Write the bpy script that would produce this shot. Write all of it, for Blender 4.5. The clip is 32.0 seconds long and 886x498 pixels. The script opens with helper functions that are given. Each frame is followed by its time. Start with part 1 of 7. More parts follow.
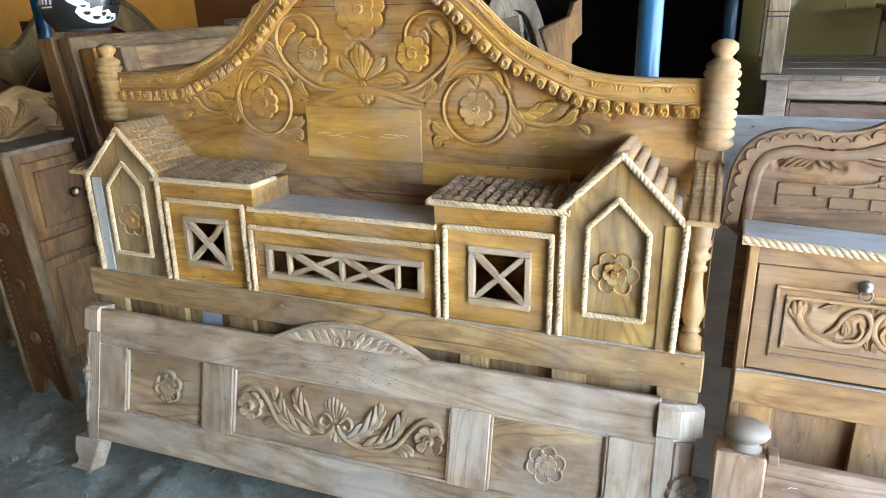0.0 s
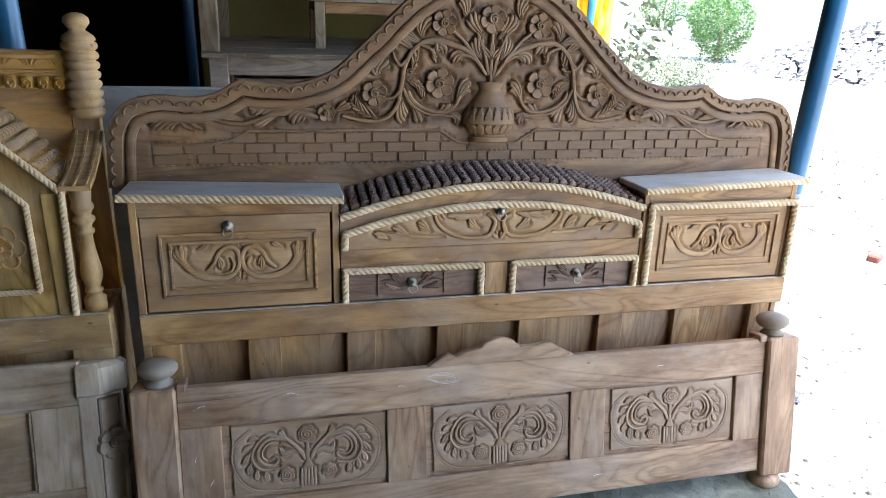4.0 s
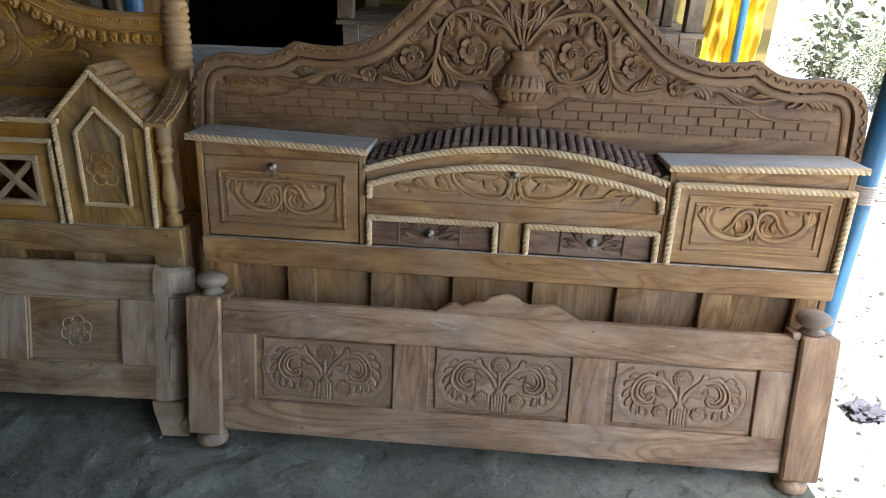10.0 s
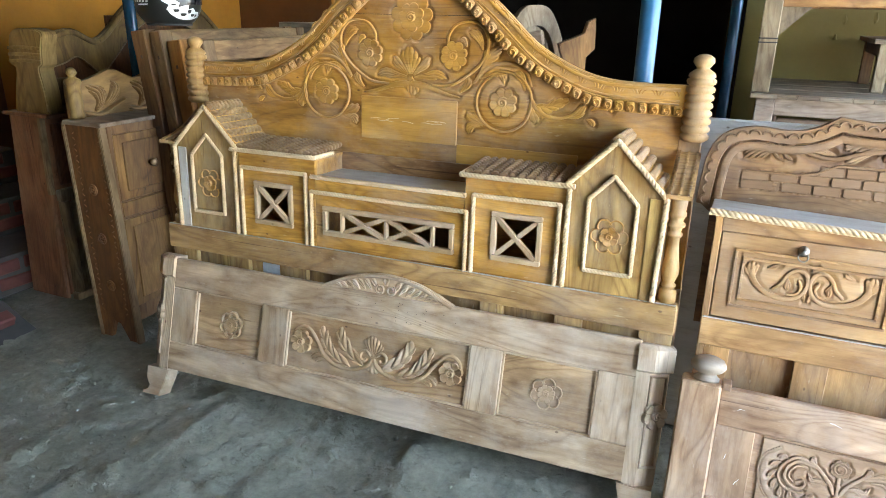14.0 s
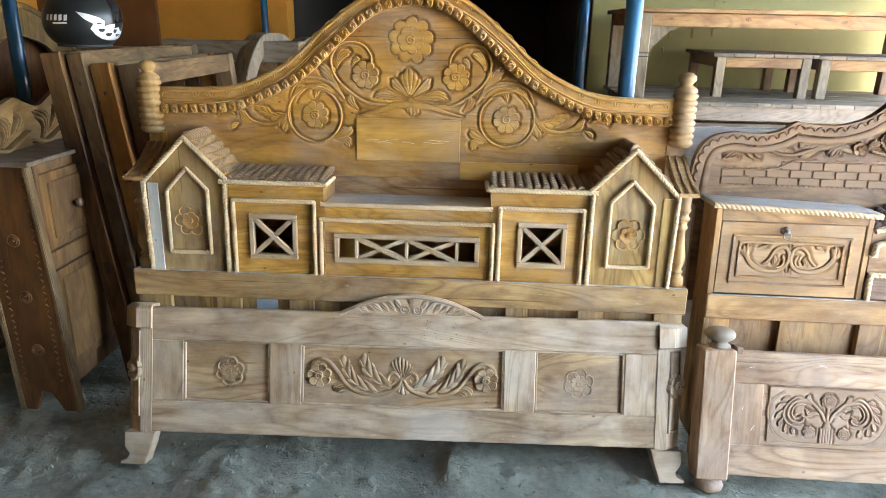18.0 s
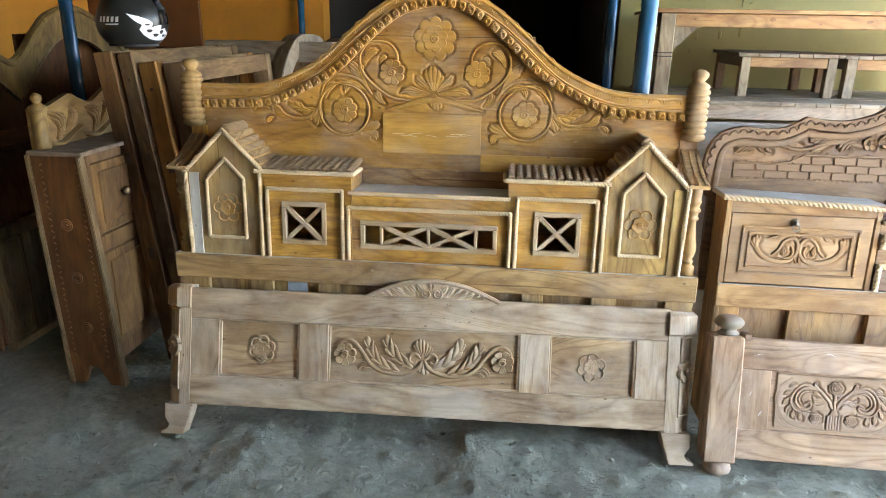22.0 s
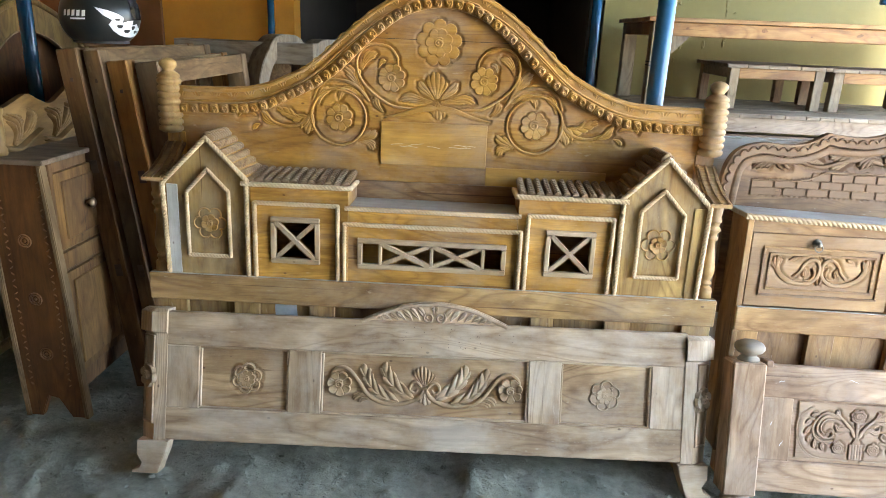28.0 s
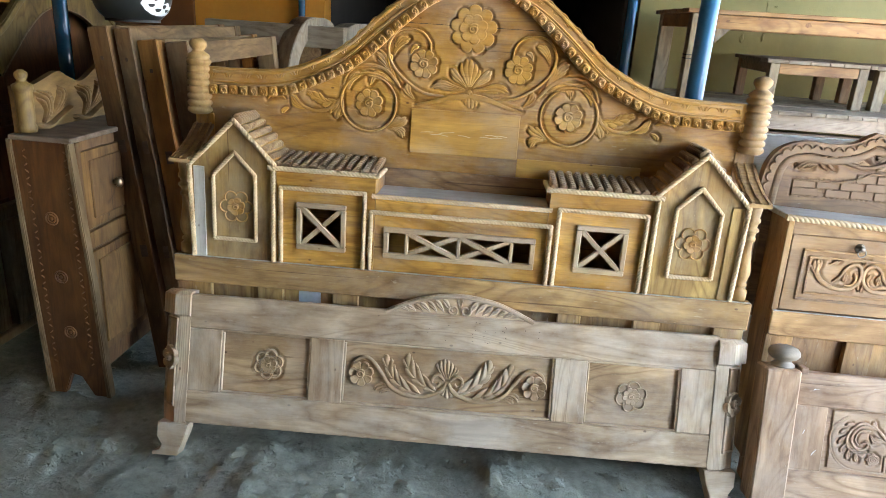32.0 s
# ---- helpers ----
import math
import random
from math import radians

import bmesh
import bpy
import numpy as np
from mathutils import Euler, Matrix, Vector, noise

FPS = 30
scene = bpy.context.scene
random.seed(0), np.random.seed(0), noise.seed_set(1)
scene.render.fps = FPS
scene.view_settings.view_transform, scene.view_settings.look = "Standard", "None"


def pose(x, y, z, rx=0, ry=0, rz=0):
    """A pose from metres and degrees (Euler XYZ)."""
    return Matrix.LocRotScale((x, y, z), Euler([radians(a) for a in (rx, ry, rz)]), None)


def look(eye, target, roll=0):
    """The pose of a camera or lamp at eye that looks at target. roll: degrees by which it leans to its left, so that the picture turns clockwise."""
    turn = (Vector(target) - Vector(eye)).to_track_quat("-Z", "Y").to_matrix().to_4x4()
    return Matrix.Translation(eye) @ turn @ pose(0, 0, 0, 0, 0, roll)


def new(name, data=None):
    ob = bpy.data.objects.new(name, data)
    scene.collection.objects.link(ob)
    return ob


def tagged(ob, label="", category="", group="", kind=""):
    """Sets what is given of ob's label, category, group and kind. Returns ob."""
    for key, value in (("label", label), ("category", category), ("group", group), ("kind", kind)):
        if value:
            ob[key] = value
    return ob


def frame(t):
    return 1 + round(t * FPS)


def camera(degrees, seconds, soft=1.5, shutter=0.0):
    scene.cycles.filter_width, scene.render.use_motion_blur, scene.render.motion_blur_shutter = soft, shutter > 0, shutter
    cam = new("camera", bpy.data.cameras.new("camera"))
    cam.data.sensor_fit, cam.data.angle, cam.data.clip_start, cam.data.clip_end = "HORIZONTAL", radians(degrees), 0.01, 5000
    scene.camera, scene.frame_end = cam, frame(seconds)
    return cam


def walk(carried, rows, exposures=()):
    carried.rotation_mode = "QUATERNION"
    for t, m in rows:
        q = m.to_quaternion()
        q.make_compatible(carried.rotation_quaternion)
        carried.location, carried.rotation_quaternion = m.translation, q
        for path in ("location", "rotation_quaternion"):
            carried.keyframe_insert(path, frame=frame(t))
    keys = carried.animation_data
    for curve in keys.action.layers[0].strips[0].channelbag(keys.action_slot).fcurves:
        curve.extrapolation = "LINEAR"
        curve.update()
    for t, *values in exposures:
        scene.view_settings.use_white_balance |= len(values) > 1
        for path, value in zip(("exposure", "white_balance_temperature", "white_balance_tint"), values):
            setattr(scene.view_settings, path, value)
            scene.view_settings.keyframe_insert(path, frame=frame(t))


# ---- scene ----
cam = camera(66.1, 32.0, soft=0.62)
METRES, EYE, TILT, LEAN, TURN = 4.5, 1.51, 0.0, 0.0, 23.4
ROWS = [
    (0.0, 0.0, 0.0, 0.0, -0.66, -20.44, 1.77),
    (0.5, 0.0077, 0.0038, -0.0025, -8.03, -21.15, 1.61),
    (1.0, 0.0173, 0.0072, -0.0059, -15.98, -23.56, -0.37),
    (1.5, 0.0236, 0.0073, -0.0089, -21.65, -25.04, -1.31),
    (2.0, 0.0278, -0.0036, -0.0089, -30.74, -25.22, -1.82),
    (2.5, 0.0412, -0.0284, -0.0085, -32.83, -24.08, -1.62),
    (3.0, 0.063, -0.0579, -0.0044, -34.2, -23.08, -3.1),
    (3.5, 0.0726, -0.0726, -0.001, -36.66, -21.28, -2.23),
    (5.5, 0.1125, -0.0369, -0.003, -30.66, -23.26, -3.8),
    (6.0, 0.1423, -0.0382, -0.0059, -24.66, -23.7, -2.31),
    (6.5, 0.1753, -0.0579, -0.0036, -18.92, -24.37, -2.35),
    (7.0, 0.19, -0.0665, -0.0023, -23.91, -23.87, -1.55),
    (7.5, 0.1931, -0.0699, -0.0033, -25.65, -25.09, -1.39),
    (8.0, 0.1903, -0.0793, -0.004, -25.16, -25.25, -1.78),
    (8.5, 0.181, -0.1008, -0.0012, -25.1, -24.08, -1.25),
    (9.0, 0.1654, -0.1399, 0.0037, -24.42, -24.27, -2.29),
    (9.5, 0.1634, -0.1631, 0.0007, -22.77, -24.3, -1.35),
    (10.0, 0.1667, -0.1585, 0.0045, -18.61, -24.26, -1.72),
    (10.5, 0.1615, -0.1592, 0.0013, -12.18, -22.04, -1.26),
    (11.0, 0.1568, -0.1589, 0.0023, -7.5, -21.54, -1.04),
    (11.5, 0.1514, -0.1592, 0.0046, -3.34, -21.15, -0.74),
    (12.0, 0.1477, -0.1598, 0.0058, -0.07, -19.97, 0.05),
    (12.5, 0.1309, -0.1588, 0.0068, 2.27, -19.36, -0.08),
    (13.0, 0.0985, -0.159, 0.0071, 5.74, -19.15, -0.56),
    (13.5, 0.0452, -0.1298, -0.0029, 5.82, -18.68, 0.8),
    (14.0, -0.0143, -0.1003, -0.0014, 0.99, -19.27, -0.8),
    (14.5, -0.0866, -0.0854, -0.0006, -9.98, -19.54, 2.2),
    (16.5, -0.1995, -0.0159, 0.0029, -20.17, -19.54, 0.48),
    (17.0, -0.2086, -0.0409, 0.0069, -21.15, -17.23, -0.03),
    (17.5, -0.2159, -0.0606, 0.007, -21.34, -18.43, -0.65),
    (18.0, -0.2089, -0.0822, 0.0076, -19.25, -18.43, -1.13),
    (18.5, -0.2072, -0.1045, 0.0096, -18.05, -17.18, -1.22),
    (19.0, -0.2106, -0.1136, 0.008, -17.43, -17.31, -1.45),
    (19.5, -0.2104, -0.1176, 0.0074, -16.53, -17.37, -1.28),
    (20.0, -0.2097, -0.1172, 0.0064, -16.7, -17.41, -1.21),
    (20.5, -0.2125, -0.1193, 0.0066, -16.28, -16.98, -0.93),
    (21.0, -0.2127, -0.1184, 0.0059, -15.68, -17.0, -1.19),
    (21.5, -0.21, -0.1171, 0.0053, -16.13, -17.49, -1.27),
    (22.0, -0.2081, -0.1164, 0.0049, -16.3, -18.21, -0.94),
    (22.5, -0.2068, -0.1141, 0.0059, -16.93, -17.43, -0.56),
    (23.0, -0.2051, -0.111, 0.0056, -18.21, -17.21, -1.0),
    (23.5, -0.2048, -0.1061, 0.0051, -17.36, -17.67, -0.72),
    (24.0, -0.204, -0.1021, 0.0039, -16.9, -17.64, -0.57),
    (24.5, -0.2044, -0.0945, 0.0033, -17.38, -18.25, -1.04),
    (25.0, -0.2065, -0.0876, 0.0042, -18.04, -17.82, -1.59),
    (25.5, -0.2083, -0.0852, 0.005, -20.02, -16.23, -3.69),
    (27.5, -0.2316, -0.0644, 0.0044, -20.55, -17.75, -2.14),
    (28.0, -0.2319, -0.0628, 0.0034, -19.84, -17.83, -2.27),
    (28.5, -0.2305, -0.0608, 0.0044, -18.9, -17.27, -1.74),
    (29.0, -0.2274, -0.0611, 0.0039, -18.87, -17.78, -1.73),
    (29.5, -0.2246, -0.0629, 0.0034, -18.83, -18.32, -1.61),
    (30.0, -0.2216, -0.064, 0.0034, -19.0, -18.4, -1.3),
    (30.5, -0.2196, -0.0637, 0.0028, -19.26, -18.39, -1.67),
    (31.0, -0.2185, -0.0627, 0.003, -19.35, -18.2, -2.12),
    (31.5, -0.2213, -0.0594, 0.003, -19.71, -18.1, -2.52),
    (32.0, -0.2328, -0.0515, 0.0016, -17.54, -18.87, -3.53),
]
EXPOSURES = [(0, 4.76, 5950, 10), (1.5, 4.35, 5700, 10), (3, 3.2, 5700, 10), (3.5, 2.9, 5850, 10), (5.5, 3.35, 5850, 10), (6.5, 3.43, 5750, 10), (8, 2.9, 6000, 10), (9, 2.2, 6500, 12), (9.5, 2.22, 6550, 12),
             (10, 2.45, 6500, 12), (10.5, 3.2, 6350, 12), (11, 3.86, 5950, 10), (12, 4.17, 6150, 10), (13, 4.47, 6350, 10), (14, 4.74, 6500, 10), (17, 4.78, 6300, 10), (20, 4.68, 6600, 10), (32, 4.7, 6400, 10)]
walk(cam, [(t, pose(0, 0, EYE, TILT, LEAN, TURN) @ pose(METRES * x, METRES * y, METRES * z, 90 + pitch, roll, yaw)) for t, x, y, z, yaw, pitch, roll in ROWS],
     exposures=EXPOSURES)

# ---- daylight ----
world = bpy.data.worlds.new("world")
scene.world = world
world.use_nodes = True
wn = world.node_tree.nodes
sky = wn.new("ShaderNodeTexSky")
sky.sky_type = "NISHITA"
sky.sun_disc = False
sky.sun_elevation = radians(73)
sky.sun_rotation = radians(166)
sky.dust_density = 2.0
wn["Background"].inputs["Strength"].default_value = 0.15
world.node_tree.links.new(sky.outputs["Color"], wn["Background"].inputs["Color"])
sun_data = bpy.data.lights.new("sun", "SUN")
sun_data.energy = 5.0
sun_data.angle = radians(0.5)
sun_data.color = (1.0, 0.95, 0.87)
sun = new("sun", sun_data)
sun.matrix_world = look((0.6, -2.4, 8.0), (0, 0, 0))


# ---- materials ----
def node_material(name):
    m = bpy.data.materials.new(name)
    m.use_nodes = True
    nt = m.node_tree
    return m, nt, nt.nodes["Principled BSDF"]


def ramp_node(nt, stops):
    r = nt.nodes.new("ShaderNodeValToRGB")
    while len(r.color_ramp.elements) < len(stops):
        r.color_ramp.elements.new(0.5)
    for e, (p, c) in zip(r.color_ramp.elements, stops):
        e.position, e.color = p, (*c, 1)
    return r


def noise_node(nt, vec, scale, detail=4.0, rough=0.55, distort=0.0):
    n = nt.nodes.new("ShaderNodeTexNoise")
    n.inputs["Scale"].default_value = scale
    n.inputs["Detail"].default_value = detail
    n.inputs["Roughness"].default_value = rough
    n.inputs["Distortion"].default_value = distort
    nt.links.new(vec, n.inputs["Vector"])
    return n


def mix_node(nt, kind, fac, a, b):
    n = nt.nodes.new("ShaderNodeMix")
    n.data_type, n.blend_type = "RGBA", kind
    for socket, value in ((n.inputs[0], fac), (n.inputs[6], a), (n.inputs[7], b)):
        if hasattr(value, "is_linked"):
            nt.links.new(value, socket)
        elif isinstance(value, tuple):
            socket.default_value = (*value, 1)
        else:
            socket.default_value = value
    return n.outputs[2]


def bump_node(nt, height, strength, distance, bsdf):
    b = nt.nodes.new("ShaderNodeBump")
    b.inputs["Strength"].default_value = strength
    b.inputs["Distance"].default_value = distance
    nt.links.new(height, b.inputs["Height"])
    nt.links.new(b.outputs["Normal"], bsdf.inputs["Normal"])


def wood(name, dark, light, dust=(0.5, 0.45, 0.38), dusty=0.35, along="x", rough=0.62, vary=0.35, figure=0.72):
    """Sawn timber: soft broad tones, wandering growth lines that come and go, stains, knots, dust, and a tone of its own for every piece."""
    m, nt, bsdf = node_material(name)
    tc = nt.nodes.new("ShaderNodeTexCoord")
    info = nt.nodes.new("ShaderNodeObjectInfo")
    shift = nt.nodes.new("ShaderNodeVectorMath")
    shift.operation = "MULTIPLY_ADD"
    nt.links.new(info.outputs["Random"], shift.inputs[0])
    shift.inputs[1].default_value = (3.1, 7.7, 5.3)
    nt.links.new(tc.outputs["Object"], shift.inputs[2])

    def stretched(long, across):
        mp = nt.nodes.new("ShaderNodeMapping")
        mp.inputs["Scale"].default_value = {"x": (long, across, across), "y": (across, long, across), "z": (across, across, long)}[along]
        nt.links.new(shift.outputs[0], mp.inputs["Vector"])
        return mp.outputs[0]

    mid = tuple((a + b) / 2 for a, b in zip(dark, light))
    broad = noise_node(nt, stretched(1.5, 5.0), 1.5, 5, 0.55, 1.3)
    tone = ramp_node(nt, [(0.33, tuple(0.6 * d + 0.4 * k for d, k in zip(dark, mid))), (0.5, mid), (0.66, light)])
    nt.links.new(broad.outputs[0], tone.inputs["Fac"])
    fine = noise_node(nt, stretched(3.5, 55.0), 2.0, 5, 0.7, 0.8)
    lines = ramp_node(nt, [(0.3, (0.82, 0.79, 0.76)), (0.5, (1.0, 1.0, 1.0)), (0.75, (1.06, 1.06, 1.05))])
    nt.links.new(fine.outputs[0], lines.inputs["Fac"])
    cut = noise_node(nt, stretched(0.75, 3.6), 1.4, 2, 0.4, 1.1)
    many = nt.nodes.new("ShaderNodeMath")
    many.operation = "MULTIPLY"
    many.inputs[1].default_value = 14
    nt.links.new(cut.outputs[0], many.inputs[0])
    tooth = nt.nodes.new("ShaderNodeMath")
    tooth.operation = "FRACT"
    nt.links.new(many.outputs[0], tooth.inputs[0])
    growth = ramp_node(nt, [(0.0, (0.54, 0.45, 0.37)), (0.16, (0.83, 0.78, 0.72)), (0.38, (1.08, 1.08, 1.07)), (0.78, (0.95, 0.93, 0.9)), (1.0, (0.54, 0.45, 0.37))])
    nt.links.new(tooth.outputs[0], growth.inputs["Fac"])
    where = noise_node(nt, stretched(0.9, 2.2), 2.3, 3, 0.5)
    gate = ramp_node(nt, [(0.36, (0.08 * figure,) * 3), (0.55, (figure, figure, figure))])
    nt.links.new(where.outputs[0], gate.inputs["Fac"])
    large = noise_node(nt, stretched(1.0, 1.8), 2.4, 5, 0.62)
    spread = ramp_node(nt, [(0.36, (0.56, 0.49, 0.43)), (0.49, (0.98, 0.97, 0.95)), (0.64, (1.2, 1.19, 1.16))])
    nt.links.new(large.outputs[0], spread.inputs["Fac"])
    colour = mix_node(nt, "MULTIPLY", min(1.0, vary * 2), tone.outputs[0], spread.outputs[0])
    colour = mix_node(nt, "MULTIPLY", 0.4, colour, lines.outputs[0])
    pore = noise_node(nt, stretched(9.0, 230.0), 1.0, 2, 0.6)
    dash = ramp_node(nt, [(0.36, (0.68, 0.61, 0.55)), (0.47, (1.0, 1.0, 1.0)), (0.66, (1.1, 1.1, 1.09))])
    nt.links.new(pore.outputs[0], dash.inputs["Fac"])
    colour = mix_node(nt, "MULTIPLY", 0.22, colour, dash.outputs[0])
    colour = mix_node(nt, "MULTIPLY", gate.outputs[0], colour, growth.outputs[0])
    streaky = noise_node(nt, stretched(1.3, 11.0), 1.8, 5, 0.62, 1.6)
    weather = ramp_node(nt, [(0.34, (0.72, 0.66, 0.61)), (0.5, (1.0, 0.99, 0.98)), (0.66, (1.13, 1.13, 1.11))])
    nt.links.new(streaky.outputs[0], weather.inputs["Fac"])
    colour = mix_node(nt, "MULTIPLY", min(1.0, vary * 2.2), colour, weather.outputs[0])
    own = ramp_node(nt, [(0.0, (0.74, 0.68, 0.63)), (0.5, (1.0, 1.0, 1.0)), (1.0, (1.12, 1.13, 1.12))])
    nt.links.new(info.outputs["Random"], own.inputs["Fac"])
    colour = mix_node(nt, "MULTIPLY", min(1.0, vary * 1.6), colour, own.outputs[0])
    grime_at = noise_node(nt, stretched(0.8, 4.5), 2.1, 6, 0.7, 0.6)
    stain = ramp_node(nt, [(0.56, (1.0, 1.0, 1.0)), (0.64, (0.66, 0.57, 0.51))])
    nt.links.new(grime_at.outputs[0], stain.inputs["Fac"])
    colour = mix_node(nt, "MULTIPLY", min(1.0, vary * 2), colour, stain.outputs[0])
    knots = nt.nodes.new("ShaderNodeTexVoronoi")
    knots.inputs["Scale"].default_value = 13.0
    nt.links.new(stretched(0.6, 1.0), knots.inputs["Vector"])
    spot = ramp_node(nt, [(0.03, (0.25, 0.19, 0.16)), (0.06, (1.0, 1.0, 1.0))])
    nt.links.new(knots.outputs["Distance"], spot.inputs["Fac"])
    colour = mix_node(nt, "MULTIPLY", 0.8, colour, spot.outputs[0])
    patch = noise_node(nt, stretched(1.4, 2.0), 2.6, 7, 0.68)
    amount = ramp_node(nt, [(0.45, (0, 0, 0)), (0.64, (dusty, dusty, dusty))])
    nt.links.new(patch.outputs[0], amount.inputs["Fac"])
    colour = mix_node(nt, "MIX", amount.outputs[0], colour, dust)
    chips = noise_node(nt, stretched(26.0, 95.0), 1.0, 3, 0.55)
    fleck = ramp_node(nt, [(0.66, (0, 0, 0)), (0.74, (vary,) * 3)])
    nt.links.new(chips.outputs[0], fleck.inputs["Fac"])
    colour = mix_node(nt, "MIX", fleck.outputs[0], colour, tuple(min(0.8, 0.5 * a + 0.62 * b) for a, b in zip(light, dust)))
    crack_at = noise_node(nt, stretched(0.8, 42.0), 1.7, 3, 0.5, 0.4)
    crack = ramp_node(nt, [(0.27, (0.3, 0.23, 0.18)), (0.305, (1.0, 1.0, 1.0))])
    nt.links.new(crack_at.outputs[0], crack.inputs["Fac"])
    colour = mix_node(nt, "MULTIPLY", min(1.0, vary * 2), colour, crack.outputs[0])
    nt.links.new(colour, bsdf.inputs["Base Color"])
    gloss = ramp_node(nt, [(0.3, (rough - 0.1,) * 3), (0.7, (rough + 0.12,) * 3)])
    nt.links.new(patch.outputs[0], gloss.inputs["Fac"])
    nt.links.new(gloss.outputs[0], bsdf.inputs["Roughness"])
    bump_node(nt, mix_node(nt, "MIX", 0.4, fine.outputs[0], streaky.outputs[0]), 0.4, 0.0018, bsdf)
    return m


def plain(name, colour, rough=0.5, metal=0.0, scale=18.0, spread=0.25, bump=0.0, distance=0.002):
    """A painted, metal or mineral surface with fine and broad unevenness."""
    m, nt, bsdf = node_material(name)
    tc = nt.nodes.new("ShaderNodeTexCoord")
    n1 = noise_node(nt, tc.outputs["Object"], scale, 6, 0.65)
    n2 = noise_node(nt, tc.outputs["Object"], scale / 8, 3, 0.5)
    f = mix_node(nt, "MIX", 0.5, n1.outputs[0], n2.outputs[0])
    lo, hi = tuple(c * (1 - spread) for c in colour), tuple(min(1, c * (1 + spread)) for c in colour)
    r = ramp_node(nt, [(0.3, lo), (0.7, hi)])
    nt.links.new(f, r.inputs["Fac"])
    nt.links.new(r.outputs[0], bsdf.inputs["Base Color"])
    bsdf.inputs["Roughness"].default_value = rough
    bsdf.inputs["Metallic"].default_value = metal
    if bump:
        bump_node(nt, n1.outputs[0], bump, distance, bsdf)
    return m


DUSTY = (0.52, 0.47, 0.40)
gold_x = wood("teak_gold", (0.3, 0.142, 0.022), (0.64, 0.362, 0.07), DUSTY, 0.24, "x", figure=0.5)
gold_z = wood("teak_gold_upright", (0.3, 0.142, 0.022), (0.64, 0.362, 0.07), DUSTY, 0.28, "z")
gold_carved = wood("teak_gold_carved", (0.3, 0.142, 0.022), (0.64, 0.362, 0.07), DUSTY, 0.25, "x", vary=0.1, figure=0.2)
grey_x = wood("teak_weathered", (0.33, 0.22, 0.12), (0.63, 0.485, 0.31), (0.62, 0.55, 0.44), 0.42, "x", vary=0.27)
grey_z = wood("teak_weathered_upright", (0.33, 0.22, 0.12), (0.63, 0.485, 0.31), (0.62, 0.55, 0.44), 0.42, "z", vary=0.25)
brown_x = wood("teak_brown", (0.215, 0.108, 0.037), (0.48, 0.292, 0.118), DUSTY, 0.18, "x")
brown_z = wood("teak_brown_upright", (0.215, 0.108, 0.037), (0.48, 0.292, 0.118), DUSTY, 0.18, "z")
brown_carved = wood("teak_brown_carved", (0.215, 0.108, 0.037), (0.48, 0.292, 0.118), DUSTY, 0.18, "x", vary=0.1, figure=0.2)
umber_field = wood("teak_umber", (0.1075, 0.0516, 0.0189), (0.2967, 0.172, 0.0731), DUSTY, 0.1, "x")
umber_carved = wood("teak_umber_carved", (0.1204, 0.0602, 0.0232), (0.301, 0.1763, 0.0757), DUSTY, 0.12, "x", vary=0.1, figure=0.2)
plum_x = wood("teak_dark_drawer", (0.12, 0.065, 0.04), (0.27, 0.17, 0.11), DUSTY, 0.15, "x")
ash_x = wood("teak_grey_brown", (0.235, 0.136, 0.07), (0.47, 0.315, 0.188), (0.5, 0.415, 0.33), 0.34, "x")
ash_z = wood("teak_grey_brown_upright", (0.235, 0.136, 0.07), (0.47, 0.315, 0.188), (0.5, 0.415, 0.33), 0.34, "z")
ash_knob = wood("dusty_turned_knob", (0.18, 0.128, 0.075), (0.31, 0.24, 0.16), (0.35, 0.31, 0.25), 0.5, "x", vary=0.12, figure=0.3)
board_top = wood("dusty_board", (0.36, 0.335, 0.28), (0.48, 0.46, 0.395), (0.52, 0.52, 0.465), 0.8, "x", vary=0.16, figure=0.15)
rope_mat = wood("pale_rope_wood", (0.48, 0.335, 0.165), (0.76, 0.59, 0.35), (0.72, 0.62, 0.44), 0.25, "x", vary=0.1, figure=0.1)
bead_mat = wood("tan_bead_wood", (0.17, 0.092, 0.035), (0.4, 0.26, 0.12), DUSTY, 0.15, "y", vary=0.2)
dark_bead = wood("blackened_bead_wood", (0.085, 0.045, 0.028), (0.24, 0.145, 0.095), (0.36, 0.28, 0.22), 0.25, "y", rough=0.55, vary=0.2)
stain_z = wood("dark_brown_panel", (0.068, 0.025, 0.0055), (0.184, 0.078, 0.0178), (0.204, 0.1248, 0.0595), 0.06, "z")
rose_z = wood("reddish_panel", (0.1717, 0.068, 0.0296), (0.2975, 0.136, 0.0641), (0.3281, 0.2244, 0.1334), 0.3, "z")
plank_z = wood("old_plank", (0.11, 0.0544, 0.0186), (0.276, 0.148, 0.0534), (0.313, 0.216, 0.11), 0.15, "z")
plank_y = wood("old_beam", (0.138, 0.08, 0.0348), (0.331, 0.208, 0.0957), (0.386, 0.288, 0.168), 0.24, "y")
pine_x = wood("orange_pine", (0.225, 0.105, 0.026), (0.35, 0.2, 0.066), (0.38, 0.285, 0.18), 0.2, "x")
panel_tan = wood("teak_tan_panel", (0.235, 0.135, 0.055), (0.52, 0.36, 0.19), (0.58, 0.5, 0.39), 0.3, "x")
panel_carved = wood("teak_tan_panel_carving", (0.25, 0.15, 0.065), (0.5, 0.35, 0.19), (0.58, 0.5, 0.39), 0.3, "x", vary=0.08, figure=0.2)
